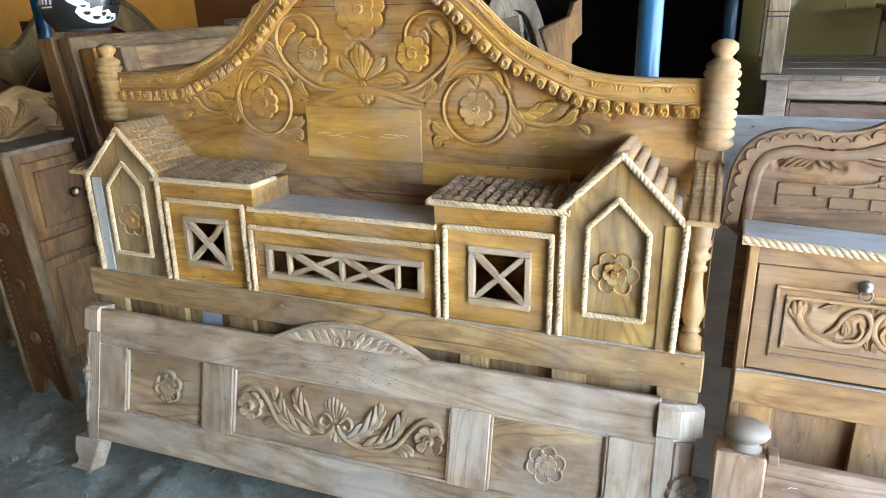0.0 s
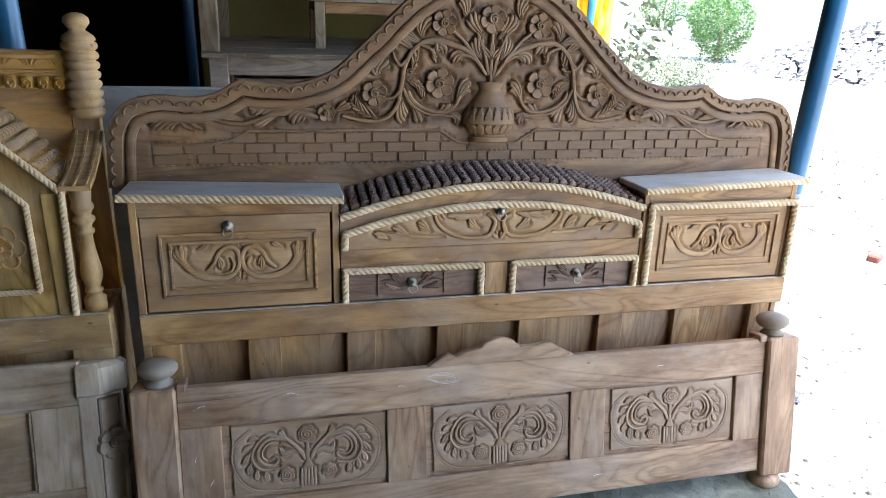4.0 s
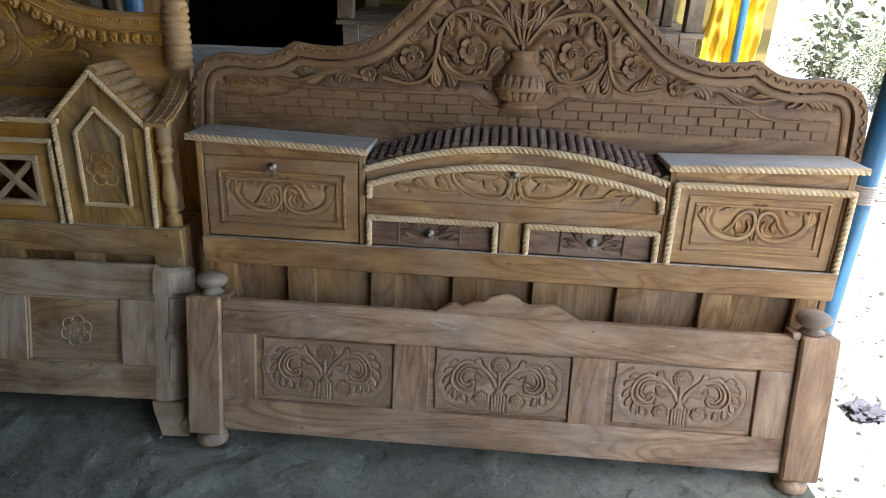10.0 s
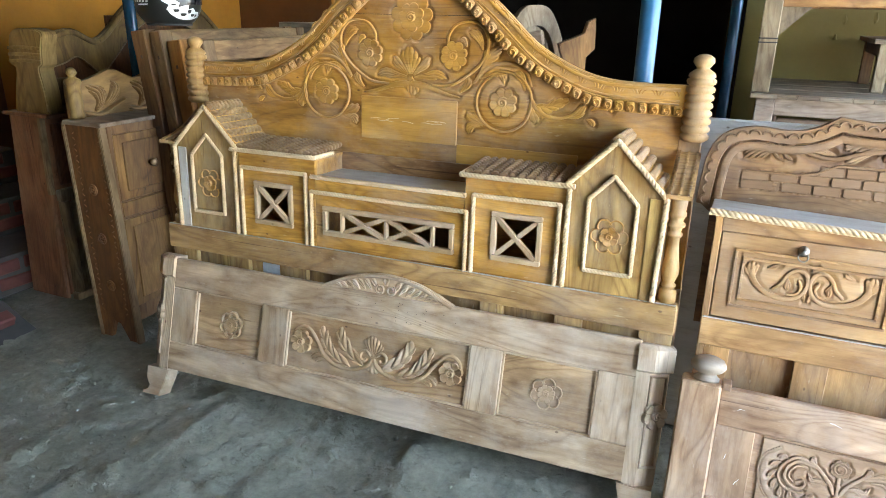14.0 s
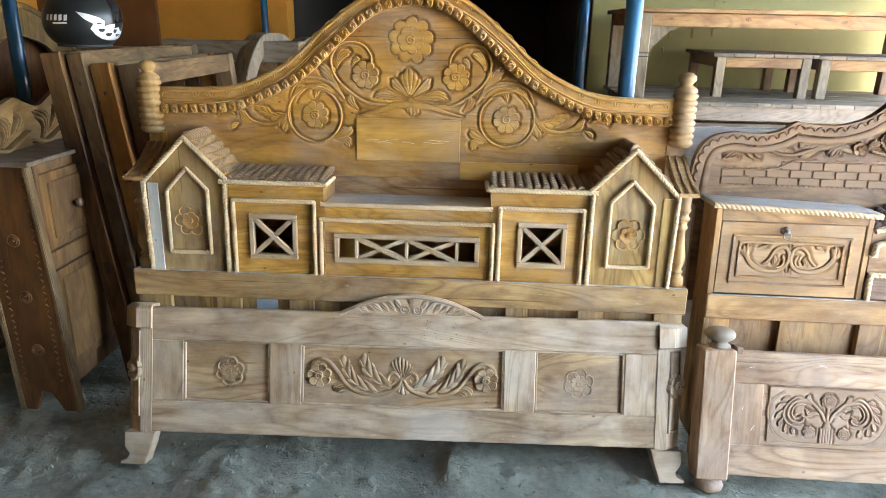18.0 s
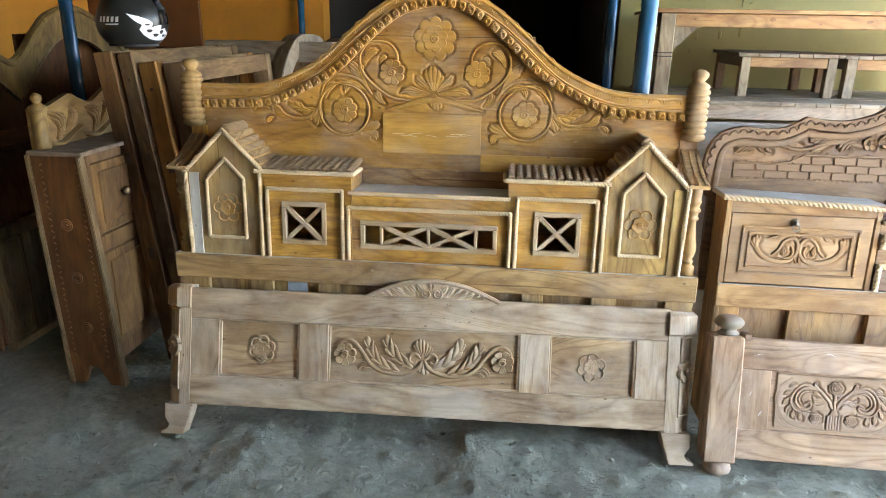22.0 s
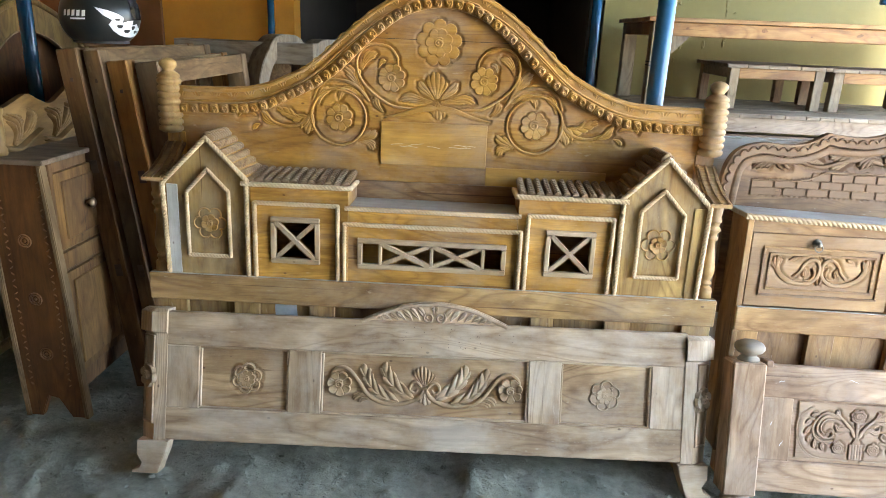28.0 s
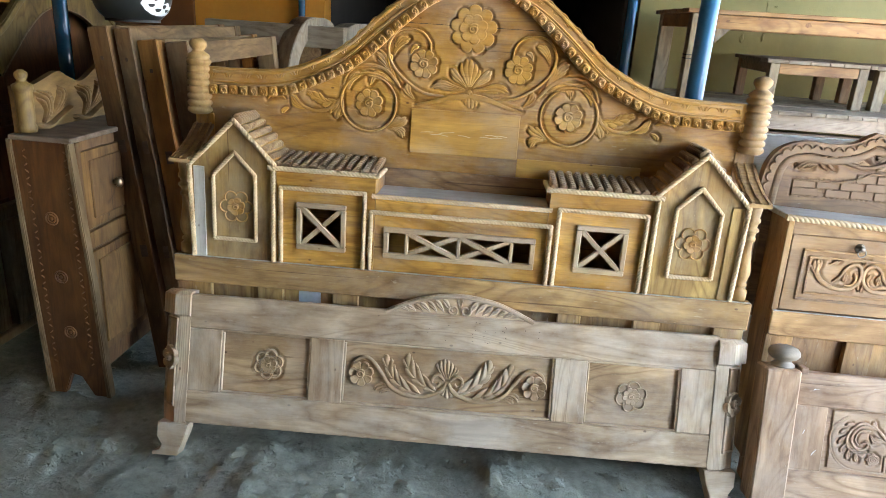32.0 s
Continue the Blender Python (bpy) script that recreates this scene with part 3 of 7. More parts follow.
def carve_ground(parent, x0, x1, z0, z1, y, material, depth=0.005, wide=0.014, step=0.0025, inside=None, flat=0.7, skirt=False, label=""):
    """Cuts the ground away round everything that is carved on the face at depth y: one sheet that dips beside each carving and rises back to the face; the carvings reach down into it."""
    nx, nz = int(round((x1 - x0) / step)), int(round((z1 - z0) / step))
    mask, faint = np.zeros((nz + 1, nx + 1), bool), np.zeros((nz + 1, nx + 1), bool)
    done = set()
    for ob in parent.children_recursive:
        if ob.type != "MESH" or not ob.name.startswith(("carved", "brick", "border", "scored")) or ob.parent.name.startswith(("corner_post", "crest")):
            continue
        me = ob.data
        co = np.empty(len(me.vertices) * 3)
        me.vertices.foreach_get("co", co)
        co = co.reshape(-1, 3)
        m = np.array(ob.matrix_basis)
        off = m[1, 3]
        if ob.name.startswith("brick"):
            done.add(me.name)
        elif abs(co[:, 1].max() + off - y) > 0.006:
            continue
        if me.name not in done:
            done.add(me.name)
            yy = co[:, 1] + off
            rim = yy > y - 0.0004
            yy = np.where(rim, y + depth + 0.0012, y - (y - yy) * flat)
            co[:, 1] = yy - off
            me.vertices.foreach_set("co", co.ravel())
            me.update()
        a = np.zeros(len(me.loops), int)
        me.loops.foreach_get("vertex_index", a)
        starts = np.zeros(len(me.polygons), int)
        counts = np.zeros(len(me.polygons), int)
        me.polygons.foreach_get("loop_start", starts)
        me.polygons.foreach_get("loop_total", counts)
        w = co @ m[:3, :3].T + m[:3, 3]
        spots = [w]
        for k in (3, 4):
            sel = starts[counts == k]
            if len(sel):
                q = w[a[sel[:, None] + np.arange(k)]]
                for u in (0.0, 0.25, 0.5, 0.75, 1.0):
                    for v in (0.0, 0.25, 0.5, 0.75, 1.0):
                        c, d = q[:, 0] + (q[:, 1] - q[:, 0]) * u, q[:, -1] + (q[:, -2] - q[:, -1]) * u
                        spots.append(c + (d - c) * v)
        p = np.concatenate(spots)
        i, j = np.rint((p[:, 0] - x0) / step).astype(int), np.rint((p[:, 2] - z0) / step).astype(int)
        ok = (i >= 0) & (i <= nx) & (j >= 0) & (j <= nz)
        (faint if ob.name.startswith(("brick", "border", "scored")) else mask)[j[ok], i[ok]] = True
    far = int(wide / step) + 2
    sink = np.zeros(mask.shape)
    for layer, reach, cut in ((mask, wide, depth), (faint, 0.45 * wide, 0.38 * depth)):
        dist = np.full(mask.shape, wide * 2)
        padded = np.pad(layer, far)
        for dj in range(-far, far + 1):
            for di in range(-far, far + 1):
                d = step * math.hypot(di, dj)
                if d < wide * 1.4:
                    dist = np.where(padded[far + dj:far + dj + nz + 1, far + di:far + di + nx + 1], np.minimum(dist, d), dist)
        sink = np.maximum(sink, cut * (1 - np.clip((dist - step) / reach, 0, 1)) ** 1.6)
    xs, zs = x0 + (x1 - x0) * np.arange(nx + 1) / nx, z0 + (z1 - z0) * np.arange(nz + 1) / nz
    gx, gz = np.meshgrid(xs, zs)
    # gouge marks where the ground is cut
    sink = sink * (1 + 0.08 * np.sin(gx * 410 + 5 * np.sin(gz * 90)) * np.sin(gz * 370 + 4 * np.sin(gx * 70)))
    gy = y + sink
    if skirt:
        for g, lo, hi in ((gx, 1, -2), (gy, None, None), (gz, 1, -2)):
            if lo is None:
                g[0, :], g[-1, :], g[:, 0], g[:, -1] = y + 0.009, y + 0.009, y + 0.009, y + 0.009
        gx[:, 0], gx[:, -1] = gx[:, 1] - 0.0006, gx[:, -2] + 0.0006
        gz[0, :], gz[-1, :] = gz[1, :] - 0.0006, gz[-2, :] + 0.0006
    idx = np.arange((nx + 1) * (nz + 1)).reshape(nz + 1, nx + 1)
    quads = np.stack([idx[:-1, :-1], idx[:-1, 1:], idx[1:, 1:], idx[1:, :-1]], -1).reshape(-1, 4)
    if inside:
        good = np.array([inside(a, b) for a, b in zip(gx.ravel(), gz.ravel())])
        quads = quads[good[quads].all(1)]
    verts = np.stack([gx.ravel(), gy.ravel(), gz.ravel()], -1)
    used = np.unique(quads)
    back = np.zeros(len(verts), int)
    back[used] = np.arange(len(used))
    me = bpy.data.meshes.new("relief_ground")
    me.from_pydata(verts[used].tolist(), [], back[quads].tolist())
    me.polygons.foreach_set("use_smooth", np.ones(len(me.polygons), bool))
    me.materials.append(material)
    ob = new("relief_ground", me)
    ob.parent = parent
    if label:
        ob["label"] = label
    return ob


def under(line, drop=0.0):
    """Whether a place (x, z) lies below a line of (x, z) by drop or more."""
    lx, lz = np.array([p[0] for p in line]), np.array([p[1] for p in line])
    order = np.argsort(lx)
    lx, lz = lx[order], lz[order]
    return lambda x, z: z < np.interp(x, lx, lz) - drop


def board_pose(x, y, yaw, lean, z=0.0):
    return Matrix.Translation((x, y, z)) @ Matrix.Rotation(radians(yaw), 4, "Z") @ Matrix.Rotation(radians(-lean), 4, "X")


# ---- floor, walls and ceiling ----
def ground_material():
    m, nt, bsdf = node_material("dusty_cement_floor")
    tc = nt.nodes.new("ShaderNodeTexCoord")
    n1 = noise_node(nt, tc.outputs["Object"], 1.3, 6, 0.65)
    n2 = noise_node(nt, tc.outputs["Object"], 30, 8, 0.75)
    n3 = noise_node(nt, tc.outputs["Object"], 6, 5, 0.6, 0.6)
    f = mix_node(nt, "MIX", 0.4, n1.outputs[0], n3.outputs[0])
    r = ramp_node(nt, [(0.33, (0.16, 0.16, 0.11)), (0.5, (0.245, 0.245, 0.176)), (0.67, (0.345, 0.343, 0.26))])
    nt.links.new(f, r.inputs["Fac"])
    s = ramp_node(nt, [(0.3, (0.7, 0.7, 0.7)), (0.7, (1.2, 1.2, 1.2))])
    nt.links.new(n2.outputs[0], s.inputs["Fac"])
    nt.links.new(mix_node(nt, "MULTIPLY", 1.0, r.outputs[0], s.outputs[0]), bsdf.inputs["Base Color"])
    bsdf.inputs["Roughness"].default_value = 0.9
    lump = noise_node(nt, tc.outputs["Object"], 15, 5, 0.6, 0.2)
    crumbs = ramp_node(nt, [(0.3, (0, 0, 0)), (0.4, (0.5, 0.5, 0.5)), (0.58, (0.55, 0.55, 0.55)), (0.66, (1, 1, 1))])
    nt.links.new(lump.outputs[0], crumbs.inputs["Fac"])
    relief = mix_node(nt, "MIX", 0.55, n2.outputs[0], crumbs.outputs[0])
    bump_node(nt, relief, 1.0, 0.026, bsdf)
    return m


def sand_material():
    m, nt, bsdf = node_material("dry_sandy_earth")
    tc = nt.nodes.new("ShaderNodeTexCoord")
    n1 = noise_node(nt, tc.outputs["Object"], 1.3, 7, 0.68, 0.4)
    n2 = noise_node(nt, tc.outputs["Object"], 9, 9, 0.8)
    f = mix_node(nt, "MIX", 0.5, n1.outputs[0], n2.outputs[0])
    r = ramp_node(nt, [(0.4, (0.06, 0.057, 0.052)), (0.48, (0.2, 0.19, 0.17)), (0.58, (0.48, 0.455, 0.41))])
    nt.links.new(f, r.inputs["Fac"])
    nt.links.new(r.outputs[0], bsdf.inputs["Base Color"])
    bsdf.inputs["Roughness"].default_value = 0.95
    bump_node(nt, n2.outputs[0], 0.5, 0.02, bsdf)
    return m


floor_mat, sand_mat = ground_material(), sand_material()


def sheet(name, x0, x1, y0, y1, z, step, material, rough, label, category):
    """An uneven piece of ground with a rim that goes down."""
    nx, ny = int((x1 - x0) / step), int((y1 - y0) / step)
    verts, faces = [], []
    for j in range(ny + 1):
        for i in range(nx + 1):
            x, y = x0 + (x1 - x0) * i / nx, y0 + (y1 - y0) * j / ny
            h = rough * (noise.fractal(Vector((x * 2.2, y * 2.2, 0)), 0.9, 2.1, 5) + 1.0 * max(0.0, noise.noise(Vector((x * 7, y * 7, 4))) - 0.2) + 1.8 * max(0.0, noise.noise(Vector((x * 13 + 3 * y, y * 13, 9))) - 0.25) - 0.8 * max(0.0, noise.noise(Vector((x * 17, y * 15 + 2 * x, 2))) - 0.35))
            verts.append((x, y, z + h))
    for j in range(ny):
        for i in range(nx):
            a = j * (nx + 1) + i
            faces.append((a, a + 1, a + nx + 2, a + nx + 1))
    me = bpy.data.meshes.new(name)
    me.from_pydata(verts, [], faces)
    for p in me.polygons:
        p.use_smooth = True
    me.materials.append(material)
    return tagged(new(name, me), label, category, kind="structure")


sheet("floor", -5.2, 2.03, -1.7, 8.0, -0.006, 0.018, floor_mat, 0.023, "uneven grey dusty cement floor of the open workshop", "floor")


def slab(name, x0, x1, y0, y1, z0, z1, material, label, category):
    ob = part(name, box(x0, x1, y0, y1, z0, z1, 0.004), material, None)
    return tagged(ob, label, category, kind="structure")


yellow = slab("wall_yellow", -0.02, 2.78, 4.55, 4.75, 0, 3.0, yellow_wall, "yellow-green plastered wall with peeling bulges", "wall")
for x, z, w, h in ((0.461, 1.742, 0.012, 0.02), (0.6, 1.829, 0.02, 0.014), (0.509, 1.774, 0.009, 0.014), (0.833, 1.8, 0.008, 0.06), (0.838, 1.72, 0.006, 0.04), (0.896, 1.719, 0.012, 0.009),
                   (0.545, 1.488, 0.01, 0.035), (0.706, 1.5, 0.014, 0.035), (0.844, 1.514, 0.011, 0.032), (0.855, 1.54, 0.006, 0.02), (0.51, 1.386, 0.012, 0.02)):
    blister = dome(bmesh.new(), 0, 0, w, h, 0, 0.006)
    for v in blister.verts:
        v.co += 0.006 * noise.noise_vector(Vector((v.co.x * 60 + x * 31, z * 17, v.co.z * 60)))
    bmesh.ops.translate(blister, verts=blister.verts, vec=(x, 4.5505, z))
    part("paint_blister", blister, yellow_wall, yellow, "", True)
# Return, far and side walls of the back room carry its darkness as colour.
slab("wall_yellow_return", -0.12, -0.02, 4.62, 8.0, 0, 3.0, near_black, "return wall of the unlit room, darkened to near black", "wall")
slab("wall_ochre", -8.2, -2.45, 5.2, 5.4, 0, 3.0, ochre_wall, "ochre orange painted back wall", "wall")
slab("wall_ochre_left", -4.7, -4.6, 2.62, 5.2, 0, 3.0, ochre_wall, "ochre orange painted side wall beside the steps", "wall")
slab("wall_far", -8.2, 0.0, 8.0, 8.2, 0, 3.0, near_black, "far wall of the unlit room, its darkness in the colour", "wall")
slab("wall_dark_side", -2.6, -2.45, 5.4, 8.0, 0, 3.0, near_black, "side wall of the unlit room, its darkness in the colour", "wall")
# Unseen wall added behind the camera to cut daylight from the front.
slab("wall_front", -8.3, 2.3, -1.7, -1.6, 0, 3.0, near_black, "unseen dark wall added to hold back light from the front", "wall")
# Added enclosure wall far left; stops light entering from that side.
slab("wall_left", -8.3, -8.2, -3.0, 8.2, 0, 3.0, ochre_wall, "added ochre wall that shuts off light from the left", "wall")
slab("ceiling", -8.3, 2.26, -2.2, 8.2, 2.62, 2.72, grime, "grey sheet roof over the workshop", "ceiling")

# open ground outside, all round
bm = bmesh.new()
bmesh.ops.create_grid(bm, x_segments=60, y_segments=60, size=1)
for v in bm.verts:
    x, y = v.co.x, v.co.y
    v.co = Vector((600 * x * abs(x) ** 1.5, 600 * y * abs(y) ** 1.5, -0.05))
tagged(part("ground", bm, sand_mat, None), "pale sunlit sandy earth yard reaching far off", "ground", kind="structure")


# ---- the golden headboard with two little houses ----
def panel_frame(parent, mats, half, top, bottom, panels, y_front, y_panel, leg=0.05):
    """Stiles and sunk panels below a headboard's rail; panels: (x0, x1)."""
    edges = [-half] + [e for p in panels for e in p] + [half]
    for x0, x1 in zip(edges[0::2], edges[1::2]):
        part("stile", box(x0, x1, y_front, y_front + 0.03, bottom, top, 0.002), mats[1], parent)
    for x0, x1 in panels:
        part("sunk_panel", box(x0 - 0.004, x1 + 0.004, y_panel, y_panel + 0.012, bottom, top, 0.0), mats[1], parent)
    part("bottom_rail", box(-half, half, y_front + 0.002, y_front + 0.032, bottom - 0.12, bottom, 0.003), mats[0], parent)
    for s in (-1, 1):
        part("leg", box(min(s * half, s * (half - leg)), max(s * half, s * (half - leg)), y_front + 0.004, y_front + 0.06, 0, bottom - 0.118, 0.004), mats[1], parent)


def cross_window(parent, x0, x1, z0, z1, bars, y):
    """A pale window frame with crossed bars; bars: upright x places that part it; cells named in crosses get an X."""
    t = 0.018
    m = pale_strip
    for a, b, c, d in ((x0, x1, z0, z0 + t), (x0, x1, z1 - t, z1)):
        part("window_rail", box(a, b, y - 0.008, y + 0.014, c, d, 0.003), pale_rail, parent)
    for a in (x0, x1 - t):
        part("window_stile", box(a, a + t, y - 0.0085, y + 0.0135, z0 + t, z1 - t, 0.003), m, parent)
    xs = [x0 + t] + [v for b in bars for v in (b - 0.006, b + 0.006)] + [x1 - t]
    for b in bars:
        part("window_bar", box(b - 0.006, b + 0.006, y - 0.006, y + 0.012, z0 + t, z1 - t, 0.002), m, parent)
    for a, b in zip(xs[0::2], xs[1::2]):
        if b - a < 0.075:
            continue
        for k, s in enumerate((1, -1)):
            za, zb = (z0 + t, z1 - t) if s > 0 else (z1 - t, z0 + t)
            bm = ridge(bmesh.new(), [(a, za), ((a + b) / 2, (za + zb) / 2), (b, zb)], 0.0085, 0.012, y + 0.008 - 0.004 * k, "flat")
            ridge(bm, [(b, zb), ((a + b) / 2, (za + zb) / 2), (a, za)], 0.0085, -0.004, y + 0.008 - 0.004 * k, "flat")
            part("cross_bar", bm, m, parent)


def ring_pull(parent, x, z, y, knob=False):
    bm = lathe([(0.015, 0), (0.0155, 0.002), (0.012, 0.005), (0.006, 0.008), (0.0055, 0.014), (0.0085, 0.018), (0.0085, 0.023), (0.004, 0.026)], seg=14)
    bmesh.ops.rotate(bm, verts=bm.verts, cent=(0, 0, 0), matrix=Matrix.Rotation(radians(90), 3, "X"))
    bmesh.ops.translate(bm, verts=bm.verts, vec=(x, y, z))
    handle = part("handle", bm, steel, parent, "bright metal ring pull", True)
    bm = bmesh.new()
    for k in range(20):
        a, b = 2 * math.pi * k / 20, 2 * math.pi * (k + 1) / 20
        q = []
        for c in (a, b):
            for j in range(6):
                d = 2 * math.pi * j / 6
                rr = 0.0125 + 0.0022 * math.cos(d)
                q.append(bm.verts.new((x + rr * math.cos(c), y - 0.02 + 0.0022 * math.sin(d), z - 0.013 + rr * math.sin(c))))
        for j in range(6):
            bm.faces.new((q[j], q[(j + 1) % 6], q[6 + (j + 1) % 6], q[6 + j]))
    bmesh.ops.remove_doubles(bm, verts=bm.verts, dist=1e-5)
    part("ring", bm, steel, handle, "", True)


H1_BACK = 0.20
H1 = thing("headboard", "golden carved teak headboard with two house-shaped cabinets and rope trim", "headboard", board_pose(-0.995, 1.5265, 1.2, 2.5))
H1_TOP = [(0, 1.682), (0.1, 1.667), (0.21, 1.615), (0.32, 1.53), (0.44, 1.422), (0.55, 1.36), (0.65, 1.325), (0.76, 1.312), (0.93, 1.31)]
H1_BAND = [(0, 1.606), (0.13, 1.575), (0.25, 1.485), (0.395, 1.352), (0.565, 1.263), (0.68, 1.225), (0.93, 1.215)]
top1 = [tuple(p) for p in smooth_line(mirrored(H1_TOP), 6)]
low1 = [tuple(p) for p in smooth_line(mirrored(H1_BAND), 7)]
part("backboard", prism(top1 + [(0.965, 1.2), (0.965, 0.58), (-0.965, 0.58), (-0.965, 1.2)], H1_BACK + 0.009, H1_BACK + 0.035), gold_x, H1)
part("crest_band", prism(top1 + low1[::-1], H1_BACK - 0.022, H1_BACK + 0.002, 0.003), gold_carved, H1, "carved crest band with shell border")
for off, w, h in ((0.012, 0.006, 0.006), (0.042, 0.004, 0.006), (0.05, 0.003, 0.005)):
    line = [(x, z - off * (1.0 if abs(x) < 0.12 else 1.15)) for x, z in top1 if abs(x) < 0.925]
    part("crest_bead", ridge(bmesh.new(), line, w, h, H1_BACK - 0.022), gold_carved, H1)


def along(line, spacing, start=0.0):
    """Places and slopes (degrees) at even steps along a line of (x, z)."""
    out, need = [], start
    for (x0, z0), (x1, z1) in zip(line, line[1:]):
        d = math.hypot(x1 - x0, z1 - z0)
        while need <= d and d > 0:
            out.append((x0 + (x1 - x0) * need / d, z0 + (z1 - z0) * need / d, math.degrees(math.atan2(z1 - z0, x1 - x0))))
            need += spacing
        need -= d
    return out


# shells along the lower edge of the band, and scallops scored above them
shell_bm = box(-0.0145, 0.0145, -0.013, 0.004, -0.012, 0.02, 0.005)
ridge(shell_bm, spiral(0.002, 0.003, 0.0115, 0.004, -60, 1.15, 16), 0.0028, 0.005, -0.0125)
dome(shell_bm, 0.001, -0.004, 0.0045, 0.006, 0, 0.007, -0.012)
shell = None
for x, z, a in along(low1, 0.036, 0.02):
    m = Matrix.Translation((x, H1_BACK - 0.022, z + 0.014)) @ Matrix.Rotation(radians(-a), 4, "Y")
    if shell is None:
        shell = part("carved_shell", shell_bm, gold_carved, H1)
        shell.matrix_local = m
    else:
        again(shell, m)
scallop = None
for x, z, a in along(top1, 0.062, 0.04):
    m = Matrix.Translation((x, H1_BACK - 0.022, z - 0.036)) @ Matrix.Rotation(radians(-a), 4, "Y")
    if scallop is None:
        bm = ridge(bmesh.new(), spiral(0, 0, 0.028, 0.028, 6, 0.467, 16), 0.0028, 0.0045)
        ridge(bm, spiral(0, 0, 0.019, 0.019, 15, 0.42, 12), 0.0018, 0.003)
        scallop = part("scored_scallop", bm, gold_carved, H1)
        scallop.matrix_local = m
    else:
        again(scallop, m)

# blossoms, rings and sprays
Y1 = H1_BACK
part("carved_blossom", flower(bmesh.new(), 0, 1.492, 0.05, 7, Y1, 0.013, True), gold_carved, H1)
for s in (-1, 1):
    part("carved_blossom", flower(bmesh.new(), s * 0.163, 1.368, 0.05, 8, Y1, 0.014), gold_carved, H1)
    part("carved_blossom", flower(bmesh.new(), s * 0.349, 1.222, 0.05, 8, Y1, 0.014), gold_carved, H1)
    ring = [(s * x, z) for x, z in spiral(0.349, 1.222, 0.104, 0.094, 128, -1.12, 46)]
    part("carved_ring", ridge(bmesh.new(), ring, fade(0.0048, 0.7), 0.012, Y1), gold_carved, H1)
    ring = [(s * x, z) for x, z in smooth_line([(0.085, 1.265), (0.17, 1.275), (0.262, 1.345), (0.287, 1.42), (0.25, 1.475), (0.18, 1.475), (0.145, 1.44), (0.142, 1.405)], 7)]
    part("carved_ring", ridge(bmesh.new(), ring, fade(0.0048, 0.7), 0.012, Y1), gold_carved, H1)
    c = Carver(Y1, s, 0.0, 0.0085)
    c.plume([(0.268, 1.392), (0.258, 1.421), (0.237, 1.446), (0.214, 1.453)], 0.02, 4)
    c.plume([(0.264, 1.314), (0.292, 1.357), (0.315, 1.382), (0.339, 1.394)], 0.024, 4)
    c.plume([(0.258, 1.307), (0.281, 1.35), (0.288, 1.382), (0.285, 1.399)], 0.018, 3)
    c.plume([(0.423, 1.265), (0.417, 1.293), (0.4, 1.318), (0.379, 1.325)], 0.018, 4)
    c.plume([(0.264, 1.297), (0.302, 1.318), (0.335, 1.314), (0.346, 1.279)], 0.018, 4)
    c.plume([(0.281, 1.14), (0.258, 1.155), (0.234, 1.169), (0.217, 1.186)], 0.024, 3)
    c.plume([(0.271, 1.137), (0.244, 1.138), (0.227, 1.126), (0.221, 1.108)], 0.02, 4)
    c.plume([(0.446, 1.229), (0.45, 1.201), (0.459, 1.176), (0.464, 1.155)], 0.022, 3)
    c.plume([(0.448, 1.236), (0.464, 1.215), (0.479, 1.194), (0.484, 1.172)], 0.016, 2)
    c.stem([(0.444, 1.247), (0.464, 1.211), (0.501, 1.188), (0.548, 1.183), (0.589, 1.197), (0.613, 1.222), (0.63, 1.233)], 0.0075, 0.4)
    c.acanthus([(0.464, 1.222), (0.494, 1.215), (0.528, 1.226), (0.572, 1.243)], 0.02, 5, 0)
    c.plume([(0.562, 1.188), (0.596, 1.194), (0.619, 1.211), (0.633, 1.236)], 0.02, 4)
    c.plume([(0.65, 1.215), (0.677, 1.229), (0.704, 1.226), (0.716, 1.208)], 0.015, 3)
    c.plume([(0.636, 1.186), (0.653, 1.179), (0.66, 1.162)], 0.012, 2)
    c.stem([(0.241, 1.282), (0.285, 1.332), (0.339, 1.351), (0.393, 1.348), (0.427, 1.321), (0.444, 1.279)], 0.007, 0.6)
    c.plume([(0.19, 1.247), (0.21, 1.265), (0.221, 1.286), (0.217, 1.307)], 0.018, 3)
    c.plume([(0.21, 1.399), (0.2, 1.421), (0.183, 1.428)], 0.012, 2)
    # lower edge of the palmette
    c.stem([(0.0, 1.268), (0.06, 1.262), (0.13, 1.24), (0.19, 1.228)], 0.013, 0.2)
    pieces("carved_leaf", c.bm, gold_carved, H1)
    c = Carver(Y1, s, 0.0, 0.0085)
    if s > 0:
        c.plume([(0, 1.302), (0, 1.33), (0, 1.36), (0, 1.398)], 0.048, 5)
        c.plume([(0, 1.292), (0, 1.27), (0, 1.25), (0, 1.225)], 0.035, 5)
    c.plume([(0.012, 1.298), (0.035, 1.32), (0.06, 1.34), (0.075, 1.36)], 0.02, 3)
    c.plume([(0.015, 1.29), (0.06, 1.295), (0.1, 1.3), (0.135, 1.285)], 0.022, 4)
    pieces("carved_palmette", c.bm, gold_carved, H1)
part("tablet", box(-0.198, 0.185, Y1 - 0.006, Y1 + 0.002, 1.062, 1.216, 0.002), gold_carved, H1, "plain raised tablet with pale scratches")
part("lower_board", box(0.187, 0.62, Y1 - 0.004, Y1 + 0.002, 1.0, 1.066, 0.001), gold_carved, H1)
